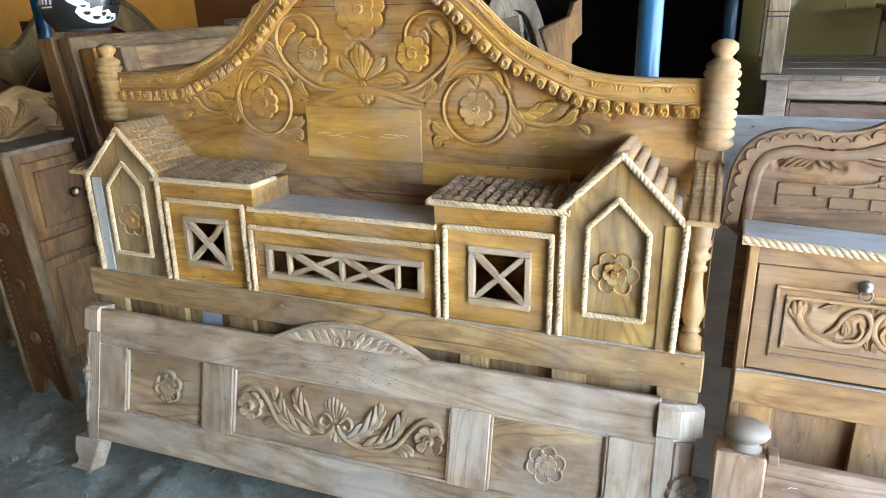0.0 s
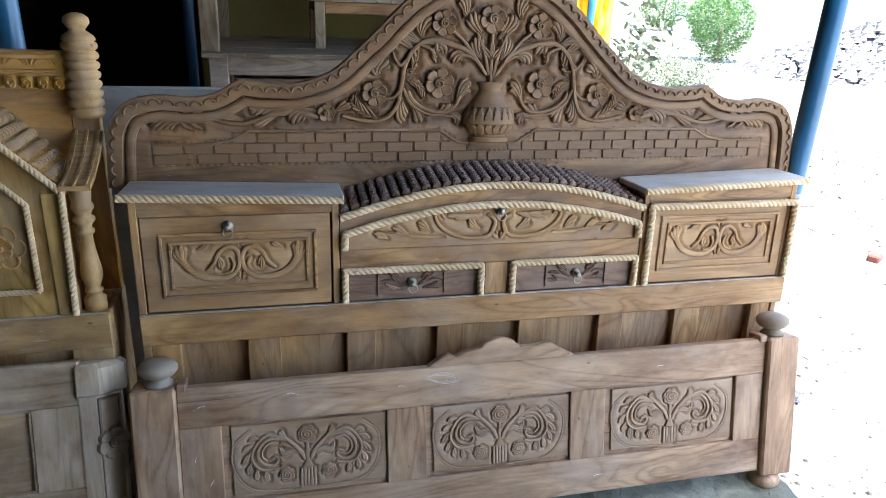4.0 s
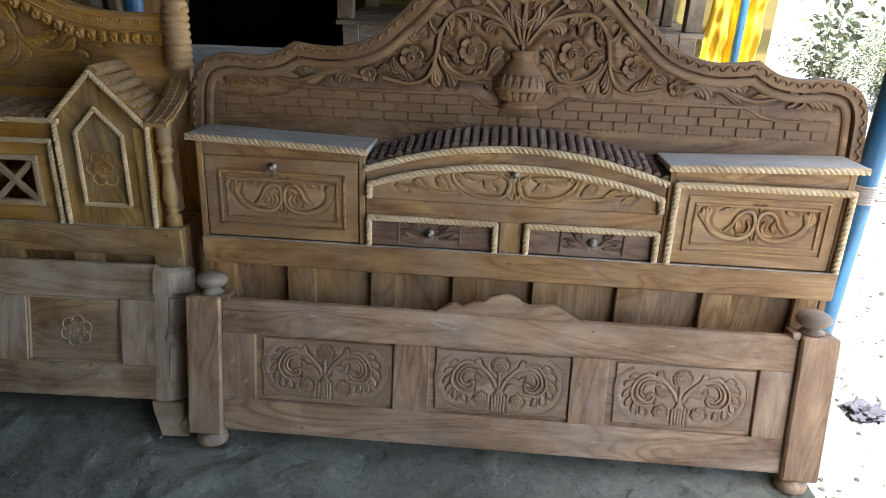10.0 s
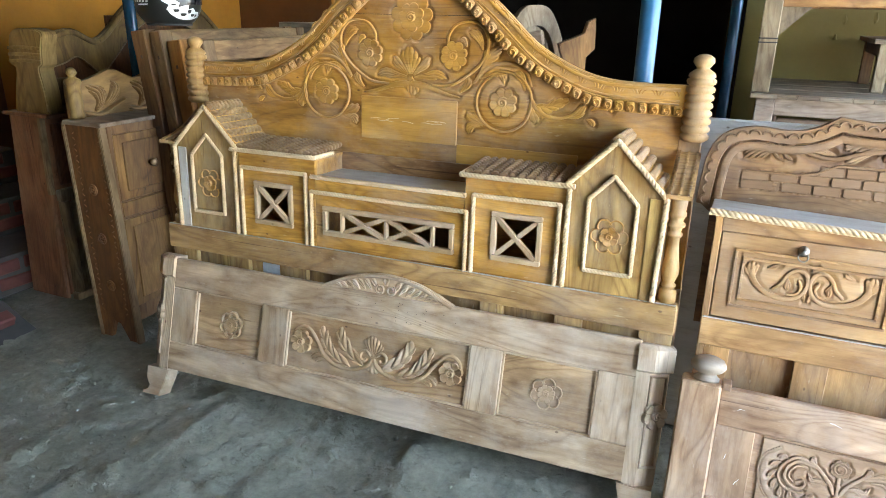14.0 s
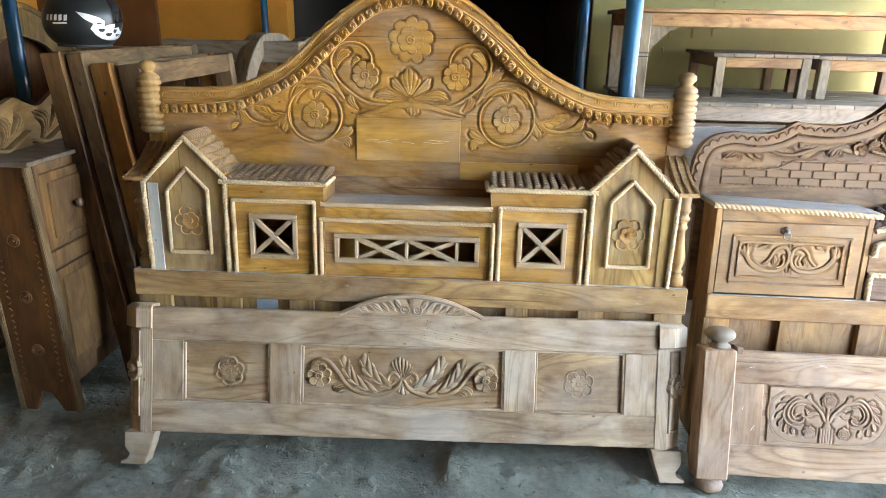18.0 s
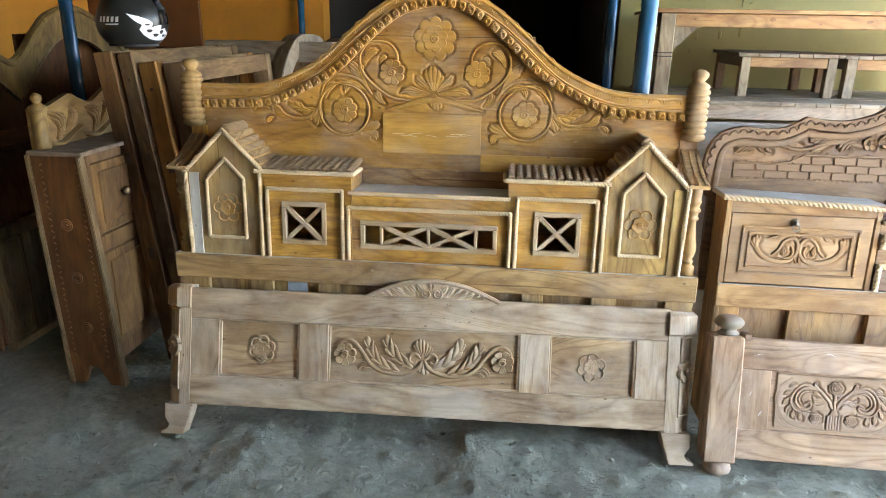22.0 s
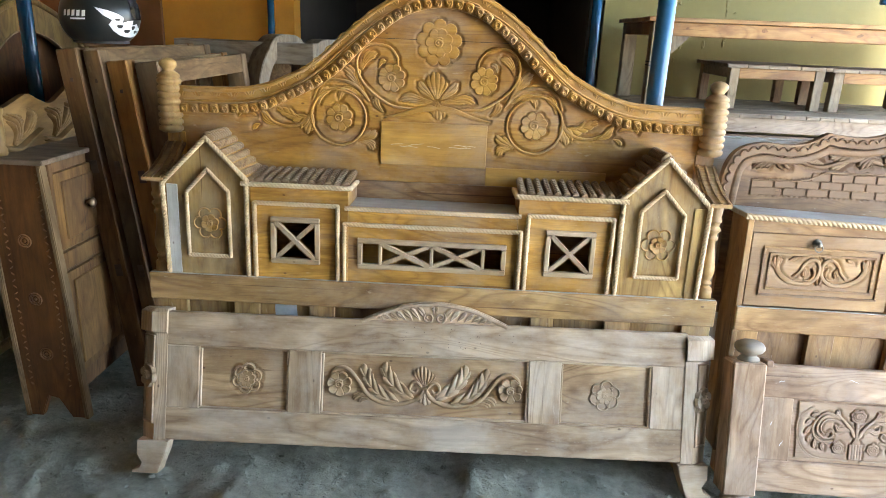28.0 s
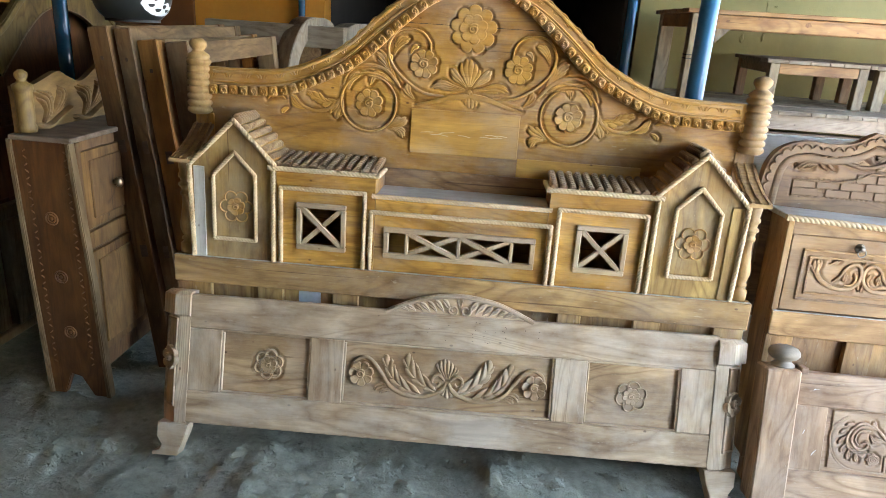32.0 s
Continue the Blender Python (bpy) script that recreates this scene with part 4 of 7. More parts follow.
part("board_gap", box(-0.34, 0.3, Y1 - 0.0008, Y1 + 0.002, 1.4995, 1.501, 0.0), near_black, H1)
bm = bmesh.new()
rnd = random.Random(4)
for k in range(9):
    x, z = -0.18 + rnd.random() * 0.3, 1.13 + rnd.random() * 0.012
    ridge(bm, smooth_line([(x, z), (x + 0.02, z + 0.003 * rnd.uniform(-1, 1)), (x + 0.045, z + 0.006 * rnd.uniform(-1, 1))], 3), 0.0012, 0.0006, Y1 - 0.006)
pieces("scratch", bm, rope_mat, H1)

for ob in H1.children:
    if ob.name.startswith(("carved_blossom", "carved_ring", "carved_leaf", "carved_palmette", "tablet", "scratch", "lower_board")):
        ob.location.x -= 0.01
carve_ground(H1, -0.93, 0.93, 0.94, 1.62, Y1, gold_x, 0.0054, 0.0085, 0.0028, under(low1, -0.012), 0.42, label="golden carved field of the headboard")

# turned posts at the ends
coil = [(0.03, 1.145)]
for k in range(8):
    z = 1.148 + 0.0235 * k
    coil += [(0.034, z), (0.041, z + 0.005), (0.043, z + 0.012), (0.041, z + 0.018), (0.034, z + 0.0225)]
coil += [(0.04, 1.338), (0.037, 1.348), (0.026, 1.356), (0.018, 1.362), (0.024, 1.37), (0.031, 1.38), (0.029, 1.392), (0.017, 1.401), (0.004, 1.404)]
for s in (-1, 1):
    part("turned_post", lathe(coil, s * 0.965, Y1 - 0.016, 24), tan_turned, H1, "ribbed turned post with ball finial", True)
    part("end_strip", box(min(s * 0.92, s * 0.988), max(s * 0.92, s * 0.988), Y1 - 0.004, Y1 + 0.028, 0.6, 1.147, 0.003), gold_z, H1)

for s in (-1, 1):
    part("end_board", box(min(s * 0.972, s * 0.99), max(s * 0.972, s * 0.99), 0.062, Y1 + 0.03, 0.02, 0.66, 0.002), tan_up, H1, "upright board closing the end")

# cabinets: two houses, two flat boxes, one long box between them
RAIL1 = 0.672
part("rail", box(-0.995, 0.995, -0.012, 0.03, 0.575, RAIL1, 0.004), tan_x, H1)
part("dust_ledge", box(-0.99, 0.99, -0.0105, -0.001, RAIL1 + 0.0003, RAIL1 + 0.0016, 0.0), board_top, H1, "dusty top edge of the rail")
part("plaster_smear", prism([tuple(p) for p in smooth_line([(-0.556, 0.512), (-0.52, 0.503), (-0.482, 0.508), (-0.478, 0.54), (-0.485, 0.572), (-0.53, 0.576), (-0.556, 0.565), (-0.556, 0.512)], 4)][:-1], 0.0248, 0.0264), plain("blue_grey_smear", (0.42, 0.45, 0.46), 0.8, 0.0, 25, 0.35), H1, "blue-grey smear on a sunk panel")
part("cabinet_floor", box(-0.97, 0.97, 0.03, Y1, RAIL1 - 0.03, RAIL1 - 0.012, 0.002), gold_x, H1)
ROOF_ROD = beaded_rod(0.19, 0.0138, 9)
rod = None
for s in (-1, 1):
    xi, xo, xa = 0.632, 0.922, 0.77
    house = [(s * x, z) for x, z in ((xi, RAIL1), (xi, 1.003), (xa, 1.145), (xo, 1.0), (xo, RAIL1))]
    part("house_front", prism(house, 0.0, 0.016), pale_gold, H1)
    part("house_side", box(min(s * xo, s * (xo - 0.016)), max(s * xo, s * (xo - 0.016)), 0.016, Y1, RAIL1, 1.0, 0.001), gold_x, H1)
    part("house_side", box(min(s * xi, s * (xi + 0.016)), max(s * xi, s * (xi + 0.016)), 0.016, Y1, RAIL1, 1.0, 0.001), gold_x, H1)
    part("corner_strip", box(min(s * 0.878, s * 0.915), max(s * 0.878, s * 0.915), -0.005, 0.002, RAIL1, 0.99, 0.001), pale_blue if s < 0 else pale_gold, H1)
    for xe, ze, n in ((xi - 0.012, 0.99, 7), (xo + 0.01, 0.985, 7)):
        d = Vector((xe - xa, ze - 1.15))
        roof = [(s * xa, 1.142), (s * xa, 1.155), (s * (xe), ze + 0.016), (s * (xe), ze)]
        part("roof_board", prism(roof, 0.002, Y1, 0.0), gold_x, H1)
        for k in range(n):
            q = Vector((xa, 1.159)) + d * ((k + 0.45) / n)
            m = Matrix.Translation((s * q.x, 0.004, q.y)) @ Matrix.Rotation(radians(1.5 * math.sin(7 * k)), 4, "X")
            if rod is None:
                rod = part("roof_rod", ROOF_ROD, bead_mat, H1)
                rod.matrix_local = m
            else:
                again(rod, m)
    m = Matrix.Translation((s * xa, 0.006, 1.158))
    again(rod, m)
    part("rope_trim", rope([(s * 0.918, -0.012, RAIL1 + 0.004), (s * 0.926, -0.012, 0.995), (s * xa, -0.012, 1.152), (s * (xi - 0.002), -0.012, 1.01)], 0.0084), rope_mat, H1, "pale twisted rope moulding")
    part("rope_trim", rope([(s * (xi + 0.006), -0.011, 1.0), (s * (xi + 0.006), -0.011, RAIL1 + 0.004)], 0.0084), rope_mat, H1, "pale twisted rope moulding")
    part("rope_trim", rope([(s * 0.845, -0.01, 0.744), (s * 0.845, -0.01, 0.966), (s * xa, -0.01, 1.046), (s * 0.7, -0.01, 0.972), (s * 0.7, -0.01, 0.744), (s * 0.845, -0.01, 0.744)], 0.0072), rope_mat, H1, "pale twisted rope moulding")
    bm = flower(bmesh.new(), s * xa, 0.858, 0.032, 6, 0.0, 0.0075)
    for k in range(6):
        a = 360 * k / 6
        ridge(bm, spiral(s * xa + 0.036 * math.cos(radians(a)), 0.858 + 0.036 * math.sin(radians(a)), 0.021, 0.021, a - 100, 0.55, 10), 0.0026, 0.006)
    part("carved_blossom", bm, gold_carved, H1)
    # flat-roofed box with crossed window
    b0, b1 = 0.292, 0.63
    w0, w1, z0, z1 = 0.388, 0.56, 0.727, 0.892
    bm = pierced(min(s * b0, s * b1), max(s * b0, s * b1), 0.002, 0.016, RAIL1, 0.99, min(s * (w0 + 0.006), s * (w1 - 0.006)), max(s * (w0 + 0.006), s * (w1 - 0.006)), z0 + 0.006, z1 - 0.006)
    part("box_front", bm, gold_x, H1)
    part("box_side", box(min(s * b0, s * (b0 + 0.016)), max(s * b0, s * (b0 + 0.016)), 0.016, Y1, RAIL1, 0.992, 0.001), gold_x, H1)
    cross_window(H1, min(s * w0, s * w1), max(s * w0, s * w1), z0, z1, (), 0.0)
    m = Matrix.Rotation(radians(9), 4, "X")
    part("roof_board", box(min(s * 0.285, s * 0.65), max(s * 0.285, s * 0.65), 0.0, 0.186, 0.99, 1.0, 0.001), gold_x, H1)
    for k in range(12):
        again(rod, Matrix.Translation((s * (0.3 + 0.0298 * k), 0.0, 1.009)) @ Matrix.Rotation(radians(6), 4, "X"))
    part("rope_trim", rope([(s * 0.655, -0.013, 1.004), (s * 0.28, -0.013, 1.004), (s * 0.276, 0.1, 1.008)], 0.0084), rope_mat, H1, "pale twisted rope moulding")
    part("rope_trim", rope([(s * 0.612, -0.009, RAIL1 + 0.004), (s * 0.612, -0.009, 0.94), (s * 0.325, -0.009, 0.94), (s * 0.325, -0.009, RAIL1 + 0.004)], 0.008), rope_mat, H1, "pale twisted rope moulding")
    # columns and their caps
    col = [(0.027, RAIL1), (0.027, 0.705), (0.021, 0.709), (0.016, 0.718), (0.022, 0.722), (0.022, 0.728), (0.015, 0.733), (0.02, 0.745), (0.026, 0.762), (0.026, 0.782), (0.021, 0.81), (0.016, 0.845), (0.0145, 0.875),
           (0.021, 0.88), (0.022, 0.888), (0.016, 0.893), (0.018, 0.905), (0.026, 0.912), (0.026, 0.92), (0.018, 0.926), (0.021, 0.938), (0.026, 0.943), (0.026, 0.952), (0.022, 0.958), (0.025, 0.985), (0.026, 1.0)]
    part("column", lathe(col, s * 0.957, 0.03, 18), tan_turned, H1, "small turned column", True)
    cap = [(-0.02, 1.0), (-0.02, 1.012), (0.05, 1.03), (0.12, 1.062), (0.19, 1.11), (0.2, 1.1), (0.12, 1.05), (0.05, 1.018)]
    bm = prism([(y, z) for y, z in cap], -0.036, 0.036)
    bmesh.ops.rotate(bm, verts=bm.verts, cent=(0, 0, 0), matrix=Matrix.Rotation(radians(90), 3, "Z"))
    bmesh.ops.translate(bm, verts=bm.verts, vec=(s * 0.957, 0, 0))
    cap_ob = part("column_cap", bm, tan_x, H1, "swept cap board over the column")
    for x in (-0.026, 0.0, 0.026):
        bm = prism([(y, z + 0.001) for y, z in cap[1:5]] + [(y, z + 0.005) for y, z in cap[4:0:-1]], x - 0.003, x + 0.003)
        bmesh.ops.rotate(bm, verts=bm.verts, cent=(0, 0, 0), matrix=Matrix.Rotation(radians(90), 3, "Z"))
        bmesh.ops.translate(bm, verts=bm.verts, vec=(s * 0.957, 0, 0))
        part("cap_ridge", bm, tan_x, cap_ob)
bm = pierced(-0.29, 0.29, 0.003, 0.016, RAIL1, 0.925, -0.25, 0.25, 0.73, 0.823)
part("box_front", bm, gold_x, H1)
cross_window(H1, -0.258, 0.258, 0.722, 0.831, (-0.178, 0.0, 0.178), 0.0)
part("shelf_top", box(-0.291, 0.291, -0.004, Y1, 0.925, 0.936, 0.001), board_top, H1, "dusty flat shelf top")
part("rope_trim", rope([(-0.3, -0.012, 0.936), (0.3, -0.012, 0.936)], 0.008), rope_mat, H1, "pale twisted rope moulding")
part("rope_trim", rope([(-0.302, -0.01, RAIL1 + 0.004), (-0.302, -0.01, 0.88), (0.302, -0.01, 0.88), (0.302, -0.01, RAIL1 + 0.004)], 0.008), rope_mat, H1, "pale twisted rope moulding")
part("ledge_strip", box(-0.29, 0.29, Y1 - 0.012, Y1, 0.936, 1.0, 0.001), brown_x, H1, "reddish brown strip behind the shelf")
panel_frame(H1, (tan_x, tan_up), 0.99, 0.575, 0.2, [(-0.87, -0.70), (-0.61, -0.43), (-0.34, -0.16), (-0.08, 0.10), (0.18, 0.36), (0.44, 0.62), (0.71, 0.89)], 0.004, 0.026, 0.06)

# ---- its footboard, leaning in front ----
F1 = thing("footboard", "weathered carved teak footboard with three panels leaning on golden headboard", "footboard", board_pose(-0.99, 1.3445, 2.4, 16))
part("top_rail", box(-0.91, 0.91, 0.0, 0.032, 0.457, 0.575, 0.004), grey_x, F1)
part("bottom_rail", box(-0.91, 0.91, 0.0, 0.032, 0.121, 0.236, 0.004), grey_x, F1)
for x0, x1 in ((-0.91, -0.792), (-0.48, -0.364), (0.362, 0.475), (0.79, 0.91)):
    part("stile", box(x0, x1, 0.0015, 0.0305, 0.236, 0.457, 0.003), grey_z, F1)
for x0, x1 in ((-0.792, -0.48), (-0.364, 0.362), (0.475, 0.79)):
    part("panel", box(x0 - 0.003, x1 + 0.003, 0.0225, 0.029, 0.234, 0.459, 0.0), grey_x, F1)
    for a, b, c, d in ((x0, x1, 0.236, 0.243), (x0, x1, 0.45, 0.457), (x0, x0 + 0.007, 0.243, 0.45), (x1 - 0.007, x1, 0.243, 0.45)):
        # Left moulding gets paler wood: its brightness facing the open side is painted in.
        part("panel_moulding", box(a, b, 0.005, 0.017, c, d, 0.002), pale_strip if b == x0 + 0.007 else grey_x, F1)
arch = [tuple(p) for p in smooth_line([(-0.235, 0.573), (-0.2, 0.59), (-0.1, 0.63), (0.025, 0.647), (0.15, 0.63), (0.25, 0.59), (0.285, 0.573)], 6)]
crest = part("crest", prism(arch, 0.002, 0.03, 0.003), grey_x, F1, "low arched crest carved with scrolls")
bm = ridge(bmesh.new(), [(x, z - 0.01) for x, z in arch[2:-2]], 0.006, 0.006, 0.002)
pieces("carved_leaf", bm, grey_carved, crest)
for s in (-1, 1):
    c = Carver(0.002, s, 0.025, 0.008)
    c.coil(0.021, 0.592, 0.019, 0.005, 60, -1.5, 0.0045)
    for k in range(7):
        x = 0.03 + 0.024 * k
        c.fan(x, 0.583 - 0.001 * k, 52 - 5 * k, 0.056 - 0.003 * k, 2, 40, -35)
    c.fan(0.004, 0.606, 75, 0.028, 3, 50, -30)
    pieces("carved_leaf", c.bm, grey_carved, crest)


def outlined_blossom(x, z, r, y):
    bm = flower(bmesh.new(), x, z, r * 0.6, 8, y, 0.0045)
    for k in range(6):
        a = 60 * k + 20
        ridge(bm, spiral(x + r * 0.62 * math.cos(radians(a)), z + r * 0.62 * math.sin(radians(a)), r * 0.4, r * 0.4, a - 105, 0.58, 10), 0.0026, 0.0055, y)
    return bm


PY = 0.016
part("carved_blossom", outlined_blossom(-0.628, 0.346, 0.05, PY), panel_carved, F1)
part("carved_blossom", outlined_blossom(0.633, 0.342, 0.052, PY), panel_carved, F1)
for s in (-1, 1):
    part("carved_blossom", flower(bmesh.new(), s * 0.3, 0.344, 0.045, 7, PY, 0.016), panel_carved, F1)
    c = Carver(PY, s, 0.0, 0.0105)
    c.stem([(0.011, 0.343), (0.029, 0.36), (0.048, 0.353), (0.052, 0.332), (0.035, 0.323), (0.025, 0.335)], 0.0065, 0.7)
    c.stem([(0.005, 0.335), (0.019, 0.309), (0.052, 0.29), (0.093, 0.28), (0.15, 0.284), (0.199, 0.309), (0.232, 0.353), (0.265, 0.392), (0.296, 0.402), (0.324, 0.386), (0.334, 0.356)], 0.0095, 0.7)
    c.acanthus([(0.031, 0.3), (0.082, 0.322), (0.127, 0.36), (0.155, 0.408)], 0.05, 4, 1)
    c.acanthus([(0.085, 0.287), (0.145, 0.304), (0.193, 0.342), (0.228, 0.405)], 0.046, 5, 1)
    c.plume([(0.166, 0.289), (0.207, 0.309), (0.236, 0.304), (0.25, 0.281)], 0.017, 3)
    c.plume([(0.183, 0.294), (0.216, 0.292), (0.232, 0.276)], 0.012, 2)
    pieces("carved_leaf", c.bm, panel_carved, F1)
c = Carver(PY, 1, 0.0, 0.0105)
c.plume([(0, 0.345), (0, 0.365), (0, 0.39), (0, 0.424)], 0.05, 7)
c.plume([(0, 0.322), (0, 0.305), (0, 0.29), (0, 0.278)], 0.03, 3)
pieces("carved_leaf", c.bm, panel_carved, F1)
for x0, x1 in ((-0.792, -0.48), (-0.364, 0.362), (0.475, 0.79)):
    carve_ground(F1, x0 - 0.003, x1 + 0.003, 0.234, 0.459, PY, panel_tan, 0.0075, 0.013, 0.002, None, 0.95, label="browner sunk panel with carved ground")
for s in (-1, 1):
    zt = 0.583 if s < 0 else 0.566
    x0, x1 = (0.905, 1.0)
    post = [(x0, -0.002), (x0 + 0.04, -0.002), (x1, 0.04), (x1, 0.06), (x0, 0.06)]
    zc = zt - 0.088
    bm = bmesh.new()
    levels = [(0.118, 0.0), (0.16, 0.0), (0.17, 0.0), (zc, 0.0), (zc + 0.008, 0.013), (zt - 0.012, 0.013), (zt, 0.0)]
    rings = [[bm.verts.new((s * (x + g * (1 if x > x0 + 0.01 else 0)), y - g * (1 if y < 0.05 else 0), z)) for x, y in post] for z, g in levels]
    for p, q in zip(rings, rings[1:]):
        for k in range(5):
            bm.faces.new((p[k], p[(k + 1) % 5], q[(k + 1) % 5], q[k]))
    bm.faces.new(rings[0])
    bm.faces.new(rings[-1])
    bmesh.ops.recalc_face_normals(bm, faces=bm.faces[:])
    post_ob = part("corner_post", bm, grey_z, F1, "chamfered corner post with carved rosette")
    # carving on the slanted face
    ux, uy = s * (x1 - x0 - 0.04), 0.042
    ln = math.hypot(ux, uy)
    tilt = Matrix(((ux / ln, -uy / ln * s, 0, s * (x0 + 0.04) + ux / 2), (uy / ln, ux / ln * s, 0, -0.002 + uy / 2), (0, 0, 1, 0), (0, 0, 0, 1)))
    for name, maker in (("reeding", 0), ("carved_rosette", 1)):
        bm = bmesh.new()
        if maker:
            flower(bm, 0, 0.345, 0.044, 6, -0.001, 0.014)
        else:
            for x in (-0.028, 0.026):
                box(x - 0.003, x + 0.003, -0.007, 0.002, 0.18, zc - 0.01, 0.001, bm)
            for z in (0.18, zc - 0.01):
                box(-0.031, 0.029, -0.007, 0.002, z - 0.003, z + 0.003, 0.001, bm)
        piece = part(name, bm, grey_carved, post_ob)
        piece.matrix_local = tilt
    foot = [(x0 - 0.014, 0.119), (x1 - 0.002, 0.119), (x1 - 0.002, 0.068), (x1 - 0.02, 0.04), (x1 - 0.012, 0.022), (x1 + 0.013, 0.012), (x1 + 0.013, 0.003), (x0 + 0.02, 0.003), (x0 + 0.012, 0.03), (x0 - 0.004, 0.075)]
    part("foot", prism([(s * x, z) for x, z in foot], -0.012, 0.05, 0.003), grey_carved, F1, "scrolled foot")

# ---- the brown headboard with the arched drawer ----
Y2 = 0.15
H2 = thing("headboard", "brown carved teak headboard with vase relief, bricks and arched drawer", "headboard", board_pose(1.042, 1.53, 0, 4))
H2_TOP = [(0, 1.55), (0.06, 1.547), (0.12, 1.535), (0.19, 1.5), (0.255, 1.45), (0.33, 1.376), (0.375, 1.335), (0.45, 1.272), (0.545, 1.24), (0.625, 1.238), (0.695, 1.247)]
H2_SIDE = [(0.695, 1.247), (0.755, 1.212), (0.824, 1.2), (0.91, 1.205), (0.982, 1.183), (1.02, 1.128), (1.032, 1.05), (1.037, 0.97)]
half2 = [tuple(p) for p in smooth_line(H2_TOP, 5)] + [tuple(p) for p in smooth_line(H2_SIDE, 5)][1:]
top2 = mirrored(half2)
part("backboard", prism(top2 + [(1.0, 0.94), (1.0, 0.58), (-1.0, 0.58), (-1.0, 0.94)], Y2 + 0.009, Y2 + 0.035), umber_field, H2)


def inset(line, d):
    out = []
    for i, p in enumerate(line):
        a, b = line[max(i - 1, 0)], line[min(i + 1, len(line) - 1)]
        t = Vector((b[0] - a[0], b[1] - a[1])).normalized()
        out.append((p[0] + t[1] * d, p[1] - t[0] * d))
    return out


part("edge_roll", ridge(bmesh.new(), inset(top2, 0.013), 0.021, 0.017, Y2, "flat"), umber_carved, H2, "scalloped carved edge moulding")
part("edge_cove", ridge(bmesh.new(), inset(top2, 0.05), 0.013, 0.009, Y2), umber_carved, H2)
notch = None
for x, z, a in along(inset(top2, 0.012), 0.034, 0.015):
    m = Matrix.Translation((x, Y2 - 0.0165, z)) @ Matrix.Rotation(radians(-a), 4, "Y")
    if notch is None:
        bm = ridge(bmesh.new(), spiral(0, -0.007, 0.0145, 0.0145, 10, 0.44, 10), 0.0035, 0.0065)
        notch = part("edge_scallop", bm, umber_carved, H2)
        notch.matrix_local = m
    else:
        again(notch, m)
crown = bmesh.new()
for s in (-1, 1):
    ridge(crown, [(s * x, z) for x, z in spiral(0.085, 1.585, 0.036, 0.01, 250, 1.4, 26)], 0.01, 0.016, Y2 + 0.004)
    ridge(crown, [(s * x, z) for x, z in smooth_line([(0.135, 1.548), (0.1, 1.552), (0.05, 1.575), (0.02, 1.62)], 6)], 0.01, 0.016, Y2 + 0.004)
join(crown, prism([(-0.12, 1.545), (-0.1, 1.6), (-0.03, 1.61), (0, 1.64), (0.03, 1.61), (0.1, 1.6), (0.12, 1.545)], Y2 + 0.003, Y2 + 0.026))
part("crown", crown, umber_carved, H2, "small carved crown ornament")

# brick pattern
brick = None
rnd = random.Random(8)
for row, z in enumerate((1.041, 1.069, 1.097)):
    inner = (0.0, 0.062, 0.142)[row]
    for s, first, pitch in ((1, 0.107 if row == 1 else 0.147, 0.0736), (-1, 0.145 if row == 1 else 0.187, 0.0785)):
        joints = [first + pitch * k + rnd.uniform(-0.003, 0.003) for k in range(-3, 12)]
        joints = [0.0 if row == 0 else inner] + [q for q in joints if inner + 0.025 < q < (0.7 if row == 2 else 0.89)] + ([0.725] if row == 2 else [0.93])
        for a, c in zip(joints, joints[1:]):
            m = Matrix.Translation((s * (a + c) / 2, Y2, z + rnd.uniform(-0.0008, 0.0008))) @ Matrix.Rotation(radians(2.2), 4, "Z") @ Matrix.Diagonal(((c - a - 0.006) / 0.065, 1, 1, 1))
            if brick is None:
                brick = part("brick", box(-0.0325, 0.0325, -0.0012, 0.0075, -0.0129, 0.0129, 0.0012), brick_wood, H2)
                brick.matrix_local = m
            else:
                again(brick, m)
for s in (-1, 1):
    line = [(s * x, z) for x, z in ((0.06, 1.076), (0.09, 1.08), (0.15, 1.117), (0.4, 1.117), (0.68, 1.116), (0.73, 1.09), (0.78, 1.08), (0.92, 1.08))]
    part("border_line", ridge(bmesh.new(), line, 0.004, 0.007, Y2), umber_carved, H2)

# the vase, its stems, blossoms and leaves
vase_prof = [(0.055, 1.083), (0.06, 1.085), (0.06, 1.095), (0.052, 1.1), (0.063, 1.112), (0.073, 1.13), (0.076, 1.146), (0.073, 1.163), (0.063, 1.185), (0.049, 1.206), (0.037, 1.222), (0.032, 1.233), (0.037, 1.245), (0.04, 1.25), (0.036, 1.254)]
bm = bmesh.new()
vase_fine = smooth_line(vase_prof, 7)
rings = []
for r, z in vase_fine:
    ring = []
    for k in range(144):
        a = 2 * math.pi * k / 144
        rr = r
        w = abs(math.cos(9 * a))
        if 1.104 < z < 1.136:
            rr *= 0.9 + 0.13 * (1 if w > abs(z - 1.122) / 0.017 else 0.2)
        elif 1.15 < z < 1.184:
            rr *= 0.91 + 0.13 * (1 if w > (z - 1.148) / 0.036 else 0.15)
        elif 1.136 <= z <= 1.15:
            rr *= 1.04
        ring.append(bm.verts.new((rr * math.cos(a), Y2 + 0.6 * rr * math.sin(a), z)))
    rings.append(ring)
for p, q in zip(rings, rings[1:]):
    for k in range(144):
        bm.faces.new((p[k], p[(k + 1) % 144], q[(k + 1) % 144], q[k]))
bm.faces.new(rings[-1])
part("carved_vase", bm, umber_carved, H2, "carved urn with fluted belly", False)
